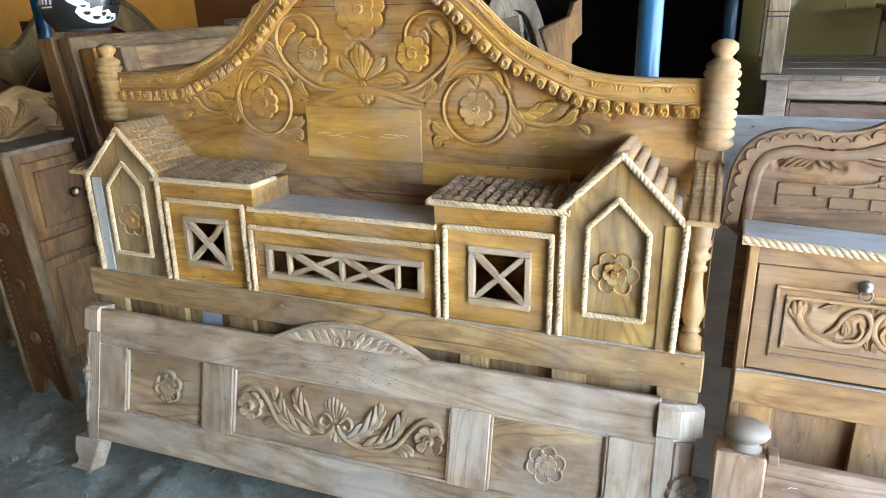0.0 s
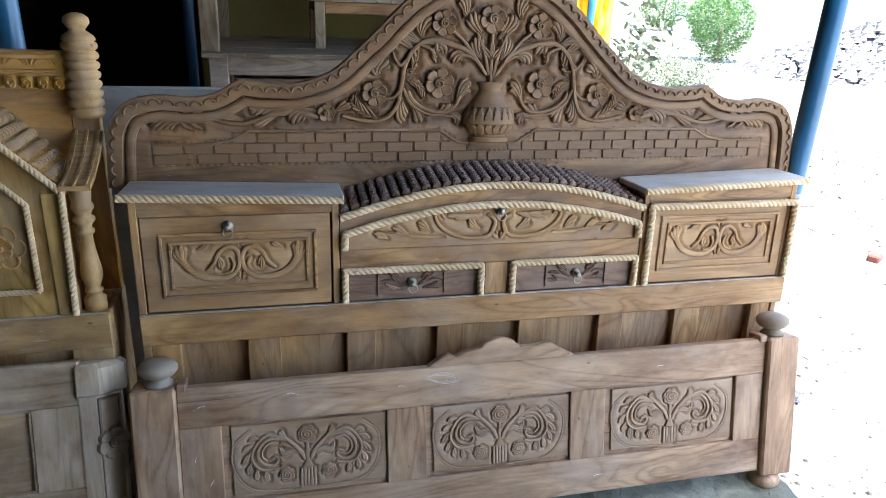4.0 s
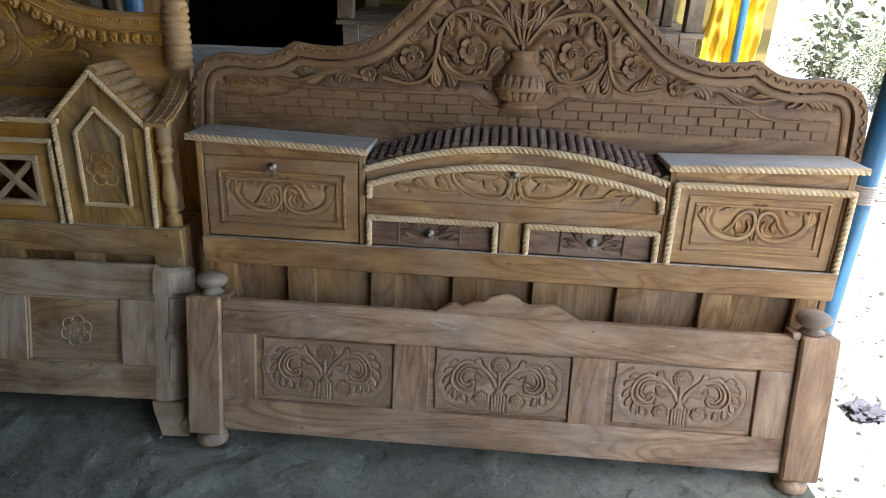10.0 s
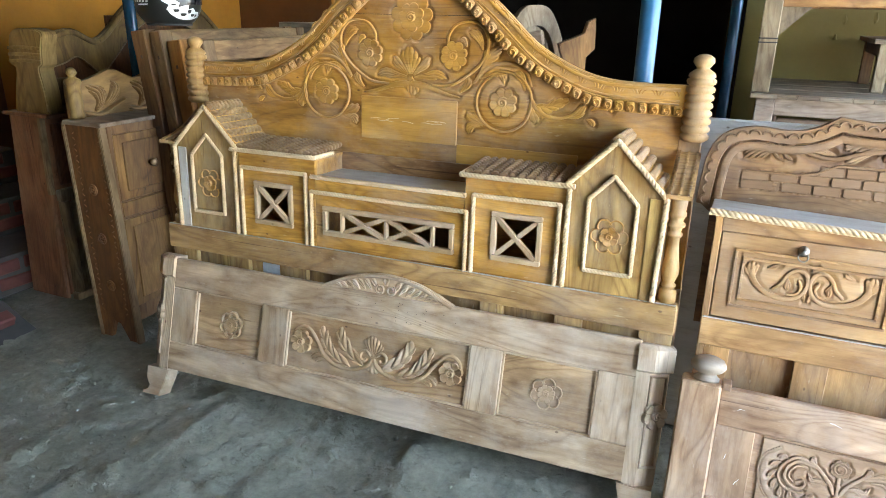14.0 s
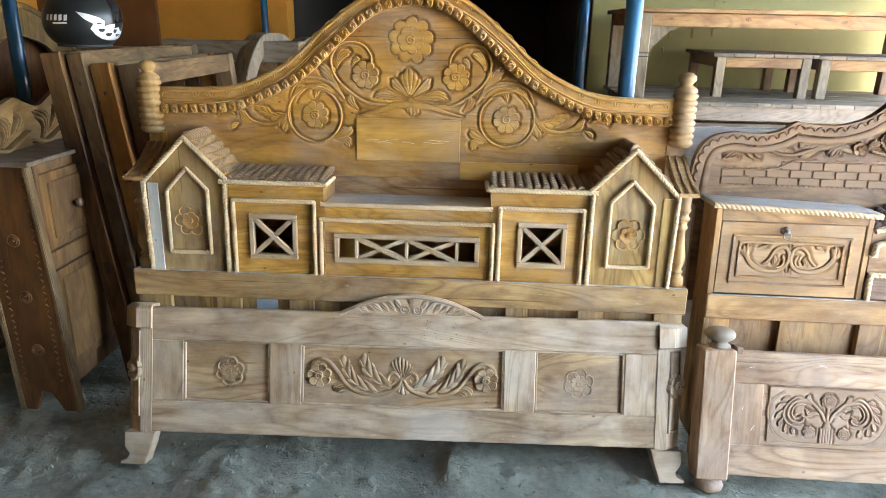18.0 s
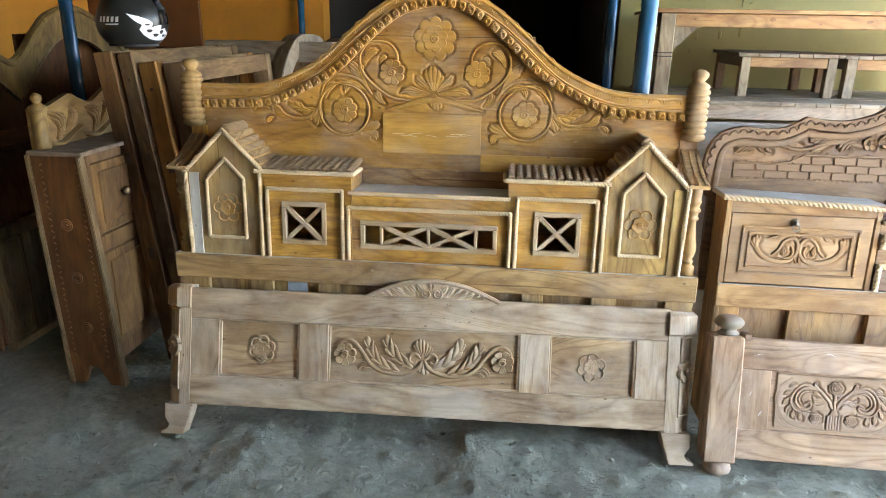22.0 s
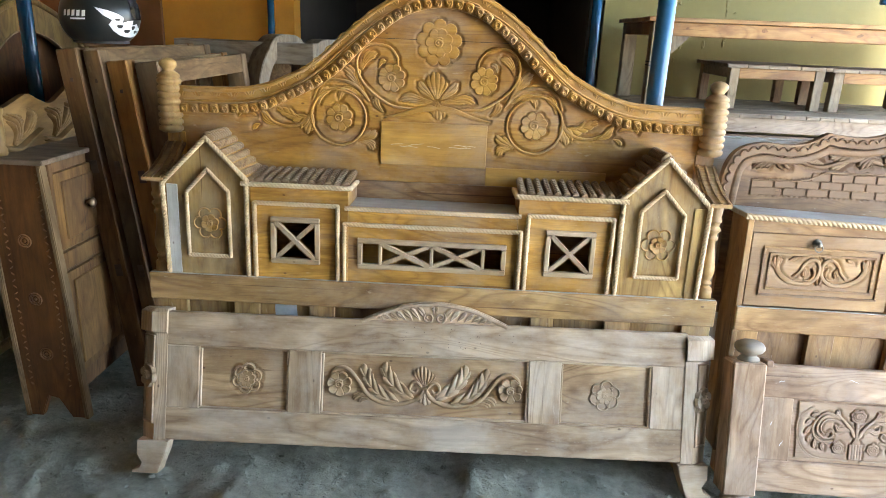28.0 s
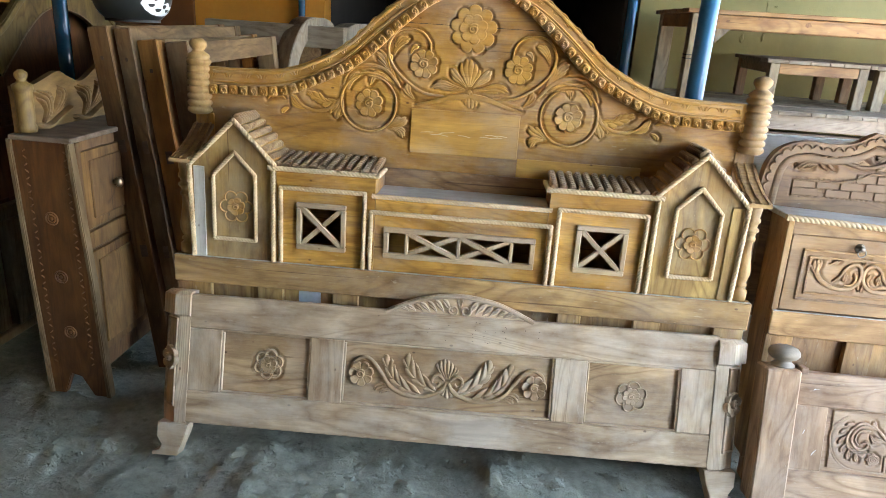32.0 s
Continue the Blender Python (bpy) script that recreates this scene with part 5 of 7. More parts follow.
for s, x, z, r in ((0, 0, 1.425, 0.04), (1, 0.14, 1.41, 0.037), (-1, 0.14, 1.41, 0.037), (1, 0.15, 1.248, 0.043), (-1, 0.15, 1.248, 0.043), (1, 0.335, 1.219, 0.037), (-1, 0.335, 1.219, 0.037),
                   (1, 0.468, 1.165, 0.025), (-1, 0.468, 1.165, 0.025)):
    part("carved_blossom", flower(bmesh.new(), (s or 1) * x, z, r, 6 if r > 0.03 else 5, Y2, 0.017), umber_carved, H2)
for s in (-1, 1):
    c = Carver(Y2, s, 0.0, 0.0125)
    c.stem([(0.012, 1.272), (0.062, 1.331), (0.117, 1.354), (0.166, 1.364), (0.202, 1.357), (0.232, 1.329), (0.251, 1.288), (0.26, 1.234), (0.272, 1.186), (0.299, 1.153), (0.342, 1.142), (0.386, 1.148), (0.425, 1.157)], 0.0085, 0.6)
    c.stem([(0.239, 1.226), (0.229, 1.203), (0.202, 1.181), (0.166, 1.169), (0.13, 1.169), (0.103, 1.187), (0.088, 1.215)], 0.0075, 0.6)
    c.stem([(0.254, 1.234), (0.232, 1.191), (0.188, 1.164), (0.144, 1.159), (0.108, 1.155)], 0.0065, 0.6)
    c.stem([(0.259, 1.231), (0.282, 1.208), (0.306, 1.206)], 0.006, 0.7)
    c.stem([(0.21, 1.352), (0.177, 1.339), (0.166, 1.314)], 0.006, 0.7)
    c.stem([(0.007, 1.272), (0.015, 1.309), (0.026, 1.345), (0.045, 1.388)], 0.0065, 0.7)
    c.stem([(0.015, 1.273), (0.04, 1.307), (0.067, 1.323), (0.092, 1.327)], 0.006, 0.7)
    c.plume([(0.096, 1.198), (0.084, 1.227), (0.067, 1.245), (0.059, 1.235)], 0.029, 4)
    c.plume([(0.152, 1.17), (0.139, 1.172), (0.125, 1.184), (0.122, 1.196)], 0.025, 3)
    c.plume([(0.232, 1.191), (0.216, 1.172), (0.205, 1.151), (0.199, 1.137)], 0.025, 3)
    c.plume([(0.259, 1.21), (0.259, 1.18), (0.254, 1.156), (0.242, 1.146)], 0.026, 4)
    c.acanthus([(0.246, 1.257), (0.227, 1.254), (0.207, 1.241), (0.191, 1.224)], 0.029, 6, 1)
    c.acanthus([(0.248, 1.287), (0.232, 1.281), (0.221, 1.304), (0.21, 1.34)], 0.020, 6, -1)
    c.stem([(0.244, 1.311), (0.26, 1.297), (0.276, 1.31), (0.283, 1.33)], 0.007, 0.3)
    c.plume([(0.323, 1.269), (0.323, 1.287), (0.312, 1.302), (0.299, 1.315)], 0.029, 4)
    c.plume([(0.328, 1.267), (0.334, 1.279), (0.337, 1.291)], 0.017, 2)
    c.acanthus([(0.326, 1.149), (0.359, 1.16), (0.386, 1.179), (0.4, 1.204)], 0.032, 6, 1)
    c.plume([(0.122, 1.161), (0.103, 1.157), (0.092, 1.147), (0.093, 1.126)], 0.020, 3)
    c.plume([(0.188, 1.357), (0.161, 1.359), (0.139, 1.349), (0.128, 1.328)], 0.022, 3)
    c.acanthus([(0.161, 1.302), (0.163, 1.323), (0.152, 1.344), (0.136, 1.352)], 0.017, 5, -1)
    c.plume([(0.073, 1.323), (0.089, 1.326), (0.103, 1.318), (0.108, 1.3)], 0.025, 4)
    c.plume([(0.202, 1.355), (0.232, 1.371), (0.254, 1.381), (0.265, 1.396)], 0.023, 4)
    c.plume([(0.029, 1.315), (0.042, 1.34), (0.046, 1.364), (0.046, 1.385)], 0.026, 4)
    c.plume([(0.227, 1.341), (0.254, 1.36), (0.282, 1.379)], 0.019, 3)
    c.plume([(0.02, 1.372), (0.045, 1.4), (0.06, 1.425), (0.06, 1.445)], 0.029, 4)
    c.plume([(0.2, 1.37), (0.205, 1.395), (0.195, 1.42), (0.175, 1.432)], 0.029, 4)
    c.plume([(0.085, 1.425), (0.08, 1.45), (0.09, 1.475), (0.11, 1.485)], 0.026, 4)
    c.stem([(0.04, 1.31), (0.08, 1.36), (0.115, 1.39)], 0.0065, 0.7)
    c.plume([(0.44, 1.172), (0.42, 1.185), (0.4, 1.195)], 0.019, 3)
    c.plume([(0.49, 1.165), (0.53, 1.168), (0.55, 1.15), (0.555, 1.13)], 0.029, 4)
    c.h = 0.0085
    c.stem([(0.49, 1.152), (0.55, 1.168), (0.62, 1.158), (0.69, 1.136), (0.75, 1.142), (0.79, 1.16)], 0.009, 0.5)
    c.acanthus([(0.53, 1.162), (0.585, 1.172), (0.63, 1.176), (0.67, 1.17)], 0.02, 6)
    c.plume([(0.6, 1.16), (0.64, 1.142), (0.665, 1.126)], 0.018, 3)
    c.plume([(0.69, 1.145), (0.725, 1.155), (0.745, 1.168), (0.742, 1.18)], 0.02, 4)
    c.stem([(0.8, 1.17), (0.822, 1.155), (0.818, 1.132), (0.8, 1.122)], 0.01, 0.3)
    c.stem([(0.835, 1.168), (0.85, 1.152), (0.842, 1.13), (0.825, 1.12)], 0.008, 0.3)
    c.plume([(0.83, 1.15), (0.865, 1.152), (0.895, 1.14), (0.925, 1.112)], 0.034, 6)
    pieces("carved_leaf", c.bm, umber_carved, H2)
bm = bmesh.new()
ridge(bm, [(0, 1.25), (0, 1.3), (0, 1.35), (0, 1.385)], 0.006, 0.011, Y2)
for a in (60, 90, 120):
    leaf(bm, 0, 1.315, a, 0.055, 0.01, (90 - a) * -1.2, 0.012, Y2)
pieces("carved_leaf", bm, umber_carved, H2)

def within_edge(x, z, low=under(half2, 0.0)):
    return abs(x) < 0.988 and low(abs(x), z + 0.03)


carve_ground(H2, -0.99, 0.99, 0.93, 1.55, Y2, umber_field, 0.0062, 0.013, 0.0028, within_edge, 0.62, label="brown carved field of the headboard")

# cabinets of the brown headboard
RAIL2 = 0.657
part("rail", box(-0.975, 0.985, -0.011, 0.03, 0.57, RAIL2, 0.004), brown_x, H2)
part("dust_ledge", box(-0.97, 0.98, -0.0095, -0.0005, RAIL2 + 0.0003, RAIL2 + 0.0016, 0.0), board_top, H2, "dusty top edge of the rail")
part("cabinet_floor", box(-0.97, 0.97, 0.03, Y2, RAIL2 - 0.02, RAIL2 - 0.004, 0.002), brown_x, H2)
for s in (-1, 1):
    a, b = 0.452, 0.975
    part("cabinet_side", box(min(s * (b - 0.02), s * b), max(s * (b - 0.02), s * b), 0.0, Y2, 0.1, 0.966, 0.002), brown_z, H2)
    part("cabinet_side", box(min(s * (a + 0.018), s * a), max(s * (a + 0.018), s * a), 0.0, Y2, RAIL2, 0.95, 0.002), brown_z, H2)
    part("cabinet_top", box(min(s * (a - 0.014), s * (b + 0.018)), max(s * (a - 0.014), s * (b + 0.018)), -0.016, Y2 - 0.002, 0.95, 0.968, 0.003), board_top, H2, "dusty grey cabinet top").matrix_local = Matrix.Translation((s * a, 0, 0.95)) @ Matrix.Rotation(radians(-2.0 * s), 4, "Y") @ Matrix.Translation((-s * a, 0, -0.95))
    part("rope_trim", rope([(s * (a - 0.012), -0.02, 0.957), (s * (b + 0.018), -0.02, 0.977)], 0.0105), rope_mat, H2, "pale twisted rope moulding")
    part("head_rail", prism([(s * x, z) for x, z in ((a + 0.018, 0.922), (b - 0.02, 0.922), (b - 0.02, 0.966), (a + 0.018, 0.95))], 0.001, 0.02), brown_x, H2)
    door = part("door", box(min(s * 0.474, s * 0.953), max(s * 0.474, s * 0.953), 0.0085, 0.014, RAIL2 + 0.004, 0.92, 0.0), brown_x, H2, "carved drop-down cabinet door")
    x0, x1 = (0.515, 0.925) if s > 0 else (0.512, 0.91)
    for q, (o, h) in enumerate(((0.0, 0.006), (0.022, 0.005))):
        for c, d, e, f in ((x0 + o, x1 - o, 0.70 + o, 0.708 + o), (x0 + o, x1 - o, 0.868 - o, 0.876 - o), (x0 + o, x0 + o + 0.008, 0.708 + o, 0.868 - o), (x1 - o - 0.008, x1 - o, 0.708 + o, 0.868 - o)):
            part("panel_moulding", box(min(s * c, s * d), max(s * c, s * d), 0.002 - h, 0.003, e, f, 0.0015), brown_x, door)
    for k in (-1, 1):
        c = Carver(0.002, k, s * (x0 + x1) / 2, 0.008)
        c.stem([(0.142, 0.832), (0.145, 0.8), (0.122, 0.768), (0.08, 0.75), (0.04, 0.75), (0.012, 0.77), (0.003, 0.8), (0.012, 0.828), (0.035, 0.834), (0.056, 0.818), (0.068, 0.792), (0.088, 0.772)], 0.0085, 0.5)
        c.stem([(0.026, 0.806), (0.018, 0.786), (0.028, 0.766), (0.05, 0.762)], 0.005, 0.6)
        c.fan(0.06, 0.812, 255, 0.045, 3, 50, 40, 0.0055)
        c.fan(0.14, 0.79, 75, 0.06, 4, 80, 40, 0.0065)
        c.fan(0.11, 0.83, 150, 0.035, 2, 50, -60, 0.005)
        c.fan(0.004, 0.745, 75, 0.026, 2, 40, -20, 0.005)
        c.fan(0.004, 0.835, 60, 0.022, 2, 50, -60, 0.005)
        pieces("carved_leaf", c.bm, brown_carved, door)
    carve_ground(door, min(s * 0.474, s * 0.953), max(s * 0.474, s * 0.953), RAIL2 + 0.004, 0.92, 0.002, brown_carved, 0.0042, 0.011, 0.002, None, 0.42, True)
    if s < 0:
        ring_pull(H2, -0.738, 0.892, 0.002)
part("rope_trim", rope([(0.475, -0.01, RAIL2 + 0.004), (0.475, -0.01, 0.907), (0.972, -0.01, 0.907), (0.972, -0.01, RAIL2 + 0.004)], 0.0105), rope_mat, H2, "pale twisted rope moulding")
arc1 = [tuple(p) for p in smooth_line(mirrored([(0, 0.985), (0.12, 0.979), (0.22, 0.965), (0.33, 0.94), (0.448, 0.905)]), 8)]
arc2 = [tuple(p) for p in smooth_line(mirrored([(0, 0.93), (0.12, 0.925), (0.22, 0.911), (0.33, 0.889), (0.436, 0.858)]), 8)]
part("arched_front", prism(arc1 + [(0.448, 0.813), (-0.448, 0.813)], 0.006, 0.017), brown_x, H2)
drawer = part("drawer", prism([(x, z - 0.004) for x, z in arc2] + [(0.43, 0.812), (-0.43, 0.812)], 0.0065, 0.02, 0.0), brown_x, H2, "arched carved drawer front")
part("rope_trim", rope([(-0.438, -0.008, 0.815)] + [(x, -0.008, z) for x, z in arc2] + [(0.438, -0.008, 0.815)], 0.0105), rope_mat, H2, "pale twisted rope moulding")
part("rope_trim", rope([(x, -0.008, z) for x, z in arc1], 0.0105), rope_mat, H2, "pale twisted rope moulding")
for k in (-1, 1):
    c = Carver(0.0, k, 0.0, 0.008)
    c.stem([(0.004, 0.828), (0.02, 0.85), (0.012, 0.88), (0.035, 0.9)], 0.006, 0.6)
    c.stem([(0.03, 0.9), (0.012, 0.875), (0.03, 0.838), (0.08, 0.832), (0.13, 0.842), (0.17, 0.868), (0.186, 0.897), (0.172, 0.908), (0.163, 0.896)], 0.0065, 0.6)
    c.fan(0.055, 0.858, 35, 0.05, 4, 60, 40, 0.006)
    c.feather([(0.05, 0.9), (0.1, 0.9), (0.15, 0.905)], 3, 0.03, -40, 0.005)
    c.fan(0.2, 0.852, 35, 0.05, 4, 70, -40, 0.0055)
    c.stem([(0.16, 0.84), (0.23, 0.842), (0.3, 0.855), (0.34, 0.86)], 0.005, 0.4)
    c.fan(0.265, 0.848, 25, 0.05, 3, 60, -40, 0.0055)
    c.fan(0.32, 0.84, 20, 0.045, 3, 60, -30, 0.005)
    c.fan(0.004, 0.826, 75, 0.025, 2, 50, -30, 0.004)
    pieces("carved_leaf", c.bm, brown_carved, drawer)
carve_ground(drawer, -0.43, 0.43, 0.813, 0.93, 0.0, brown_carved, 0.0045, 0.011, 0.002, under(arc2, 0.004), 0.42)
ring_pull(H2, 0.0, 0.912, 0.0)
part("drawer_case", box(-0.45, 0.45, 0.018, 0.03, RAIL2, 0.83, 0.0), brown_x, H2)
part("middle_rail", box(-0.45, 0.45, 0.001, 0.017, 0.756, 0.812, 0.003), brown_x, H2)
part("middle_post", box(-0.034, 0.034, 0.002, 0.017, RAIL2, 0.756, 0.002), brown_z, H2)
for s in (-1, 1):
    small = part("drawer", box(min(s * 0.037, s * 0.446), max(s * 0.037, s * 0.446), 0.004, 0.017, RAIL2 + 0.003, 0.754, 0.002), plum_x, H2, "dark small drawer front")
    part("rope_trim", rope([(s * 0.438, -0.008, RAIL2 + 0.004), (s * 0.438, -0.008, 0.752), (s * 0.048, -0.008, 0.752), (s * 0.048, -0.008, RAIL2 + 0.004)], 0.010), rope_mat, H2, "pale twisted rope moulding")
    bm, cx = bmesh.new(), s * 0.25
    for x in (cx - 0.095, cx + 0.095):
        box(x - 0.002, x + 0.002, -0.001, 0.006, 0.672, 0.735, 0.0005, bm)
    for k in (-1, 1):
        for x, z, an, ln, cu in ((0.02, 0.7, 30, 0.06, 30), (0.03, 0.69, 0, 0.05, 50), (0.05, 0.71, 20, 0.04, -30), (0.03, 0.72, 50, 0.04, -60), (0.06, 0.69, -10, 0.03, 40)):
            leaf(bm, cx + k * x, z, (an if k > 0 else 180 - an), ln, 0.006, k * cu, 0.006, 0.004)
    pieces("carved_leaf", bm, plum_x, small)
    ring_pull(H2, cx, 0.708, 0.004)
# beads of the arched roof
bead = None
for x, z, a in along(arc1, 0.0288, 0.016):
    m = Matrix.Translation((x, 0.006, z + 0.0095)) @ Matrix.Rotation(radians(9), 4, "X")
    if bead is None:
        bead = part("roof_rod", beaded_rod(0.145, 0.0135, 8), dark_bead, H2, "dark beaded roof rod")
        bead.matrix_local = m
    else:
        again(bead, m)
part("roof_board", prism([(x, z - 0.004) for x, z in arc1] + [(x, z - 0.016) for x, z in arc1[::-1]], 0.02, Y2), brown_x, H2)
panel_frame(H2, (brown_x, brown_z), 0.955, 0.57, 0.2, [(-0.882, -0.708), (-0.619, -0.435), (-0.353, -0.172), (-0.09, 0.082), (0.164, 0.344), (0.426, 0.606), (0.696, 0.885)], 0.006, 0.03, 0.06)

# ---- its footboard ----
F2 = thing("footboard", "grey-brown teak footboard with carved flower panels leaning on brown headboard", "footboard", board_pose(1.035, 1.345, 0, 13))
part("top_rail", box(-0.88, 0.88, 0.002, 0.034, 0.396, 0.507, 0.003), ash_x, F2)
part("bottom_rail", box(-0.88, 0.88, 0.002, 0.034, 0.066, 0.178, 0.003), ash_x, F2)
for x0, x1 in ((-0.88, -0.775), (-0.332, -0.22), (0.22, 0.332), (0.78, 0.88)):
    part("stile", box(x0, x1, 0.0035, 0.033, 0.178, 0.396, 0.002), ash_z, F2)
for cx in (-0.553, 0.0, 0.556):
    hw = 0.222
    part("panel", box(cx - hw - 0.003, cx + hw + 0.003, 0.017, 0.03, 0.176, 0.398, 0.0), ash_x, F2)
    part("panel_field", box(cx - hw + 0.022, cx + hw - 0.004, 0.0185, 0.02, 0.19, 0.388, 0.0), ash_x, F2, "raised field with carved flower scrolls")
    y = 0.011
    for k, z, r in ((0, 0.346, 0.026), (-1, 0.234, 0.021), (1, 0.234, 0.021)):
        x, bm = cx + k * 0.058, bmesh.new()
        petal_disc(bm, x, z, r * 1.02, 7, 0.007, y, 10 + 30 * k, 0.3)
        dome(bm, x, z, r * 0.7, r * 0.66, 0, 0.011, y, 0.3)
        ridge(bm, spiral(x, z, r * 0.74, r * 0.1, 30, 2.0, 30), 0.0026, 0.006, y - 0.0075)
        part("carved_rose", bm, ash_carved, F2)
    trunk = bmesh.new()
    for k in range(5):
        ridge(trunk, [(cx - 0.018 + 0.009 * k, 0.197), (cx - 0.018 + 0.009 * k, 0.22), (cx - 0.018 + 0.009 * k, 0.248)], 0.0044, 0.007, y)
    ridge(trunk, [(cx, 0.25), (cx, 0.265), (cx, 0.28), (cx, 0.325)], lambda t: 0.016 - 0.011 * min(1, 2 * t), 0.0075, y)
    pieces("carved_trunk", trunk, ash_carved, F2)
    for s in (-1, 1):
        c = Carver(y, s, cx, 0.0075)
        c.stem([(0.008, 0.272), (0.021, 0.299), (0.049, 0.328), (0.077, 0.352)], 0.0062, 0.7)
        c.plume([(0.058, 0.335), (0.072, 0.35), (0.081, 0.362)], 0.014, 3)
        c.stem([(0.06, 0.334), (0.105, 0.342), (0.133, 0.323), (0.141, 0.293), (0.125, 0.27), (0.1, 0.265), (0.085, 0.278), (0.09, 0.289), (0.105, 0.284)], 0.0052, 0.6)
        c.stem([(0.066, 0.34), (0.114, 0.352), (0.148, 0.323), (0.157, 0.287), (0.136, 0.257), (0.105, 0.253), (0.083, 0.257)], 0.005, 0.6)
        c.stem([(0.08, 0.329), (0.108, 0.33), (0.125, 0.314), (0.128, 0.293), (0.114, 0.278)], 0.003, 0.6)
        c.plume([(0.018, 0.293), (0.046, 0.3), (0.069, 0.293), (0.083, 0.317)], 0.012, 3)
        c.plume([(0.136, 0.344), (0.15, 0.347), (0.167, 0.336)], 0.009, 2)
        c.plume([(0.15, 0.329), (0.167, 0.323), (0.181, 0.308)], 0.01, 2)
        c.plume([(0.157, 0.308), (0.172, 0.293), (0.182, 0.272)], 0.01, 2)
        c.plume([(0.156, 0.281), (0.167, 0.263), (0.167, 0.246)], 0.01, 2)
        c.plume([(0.142, 0.263), (0.147, 0.242), (0.139, 0.227)], 0.011, 2)
        c.plume([(0.119, 0.254), (0.119, 0.236), (0.108, 0.222)], 0.011, 3)
        for v in c.bm.verts:
            v.co.x = cx + 0.94 * (v.co.x - cx)
        pieces("carved_curl", c.bm, ash_carved, F2)
    for s in (1, -1):
        arc = [(cx + s * x, z) for x, z in smooth_line([(0.152, 0.372), (0.19, 0.34), (0.2, 0.3), (0.194, 0.26), (0.172, 0.22), (0.13, 0.195), (0.06, 0.19), (0.02, 0.189)], 5)]
        part("scored_arc", ridge(bmesh.new(), arc, 0.002, 0.0025, y), ash_carved, F2)
for cx in (-0.553, 0.0, 0.556):
    carve_ground(F2, cx - 0.2, cx + 0.218, 0.19, 0.388, 0.011, ash_carved, 0.0044, 0.008, 0.002, None, 0.66, True, "raised field with carved flower scrolls")
cr = [tuple(p) for p in smooth_line([(-0.215, 0.505), (-0.19, 0.523), (-0.155, 0.54), (-0.13, 0.533), (-0.1, 0.545), (-0.06, 0.552), (-0.045, 0.565), (0.0, 0.577), (0.04, 0.566), (0.06, 0.55), (0.1, 0.546), (0.15, 0.552), (0.175, 0.54), (0.2, 0.525), (0.235, 0.505)], 4)]
part("crest", prism(cr, 0.004, 0.03, 0.003), ash_x, F2, "small scalloped crest")
for s in (-1, 1):
    part("corner_post", box(min(s * 0.88, s * 0.992), max(s * 0.88, s * 0.992), -0.016, 0.08, 0.05, 0.512, 0.006), ash_z, F2, "square corner post")
    part("post_lip", box(min(s * 0.855, s * 0.879), max(s * 0.855, s * 0.879), -0.004, 0.055, 0.5, 0.522, 0.003), ash_x, F2)
    part("knob", lathe([(0.036, 0.511), (0.036, 0.52), (0.026, 0.528), (0.026, 0.534), (0.04, 0.54), (0.05, 0.552), (0.05, 0.562), (0.042, 0.574), (0.025, 0.582), (0.006, 0.584)], s * 0.925, 0.034, 24), ash_knob, F2, "flattened turned knob, dusty grey", True)
    part("foot", lathe([(0.034, -0.002), (0.046, 0.006), (0.05, 0.02), (0.046, 0.036), (0.034, 0.046), (0.03, 0.052)], s * 0.93, 0.034, 20), ash_z, F2, "turned bun foot", True)
rnd = random.Random(21)
faint_chalk = plain("faint_chalk", (0.5, 0.44, 0.37), 0.9, 0.0, 60, 0.3)
for k in range(3):
    line = [(-0.176 + 0.042 * math.cos(a) + 0.006 * k, 0.474 + (0.008 + 0.004 * k) * math.sin(a) - 0.1 * (0.042 * math.cos(a))) for a in [0.6 * k + 5.2 * q / 20 for q in range(21)]]
    part("chalk_mark", ridge(bmesh.new(), line, 0.0008, 0.0004, 0.002), faint_chalk, F2, "white chalk scribble")
for x, z, a, ln in ((-0.83, 0.45, 20, 0.02), (-0.845, 0.3, 75, 0.018), (-0.81, 0.23, 60, 0.025), (0.3, 0.12, 10, 0.03), (-0.3, 0.46, 5, 0.025), (-0.6, 0.47, -8, 0.03), (0.5, 0.45, 12, 0.02)):
    line = [(x + ln * t * math.cos(radians(a)), z + ln * t * math.sin(radians(a)) + 0.002 * math.sin(5 * t)) for t in (0, 0.3, 0.6, 1.0)]
    part("scratch", ridge(bmesh.new(), line, fade(0.0011, 0.3), 0.0005, 0.002), chalk, F2, "pale scratch")
speck_mat = plain("dark_nail_speck", (0.06, 0.035, 0.022), 0.8, 0.0, 40, 0.3)
bm = bmesh.new()
for k in range(30):
    x, z = 0.08 + 0.22 * rnd.gauss(0, 0.6), 0.52 + 0.022 * rnd.uniform(-1.6, 1.6)
    dome(bm, x, z, rnd.uniform(0.001, 0.0024), rnd.uniform(0.0009, 0.0016), 0, 0.0008, 0.0)
tagged(part("worm_holes", bm, speck_mat, F1, "dark worm holes in the top rail"), kind="stuff")


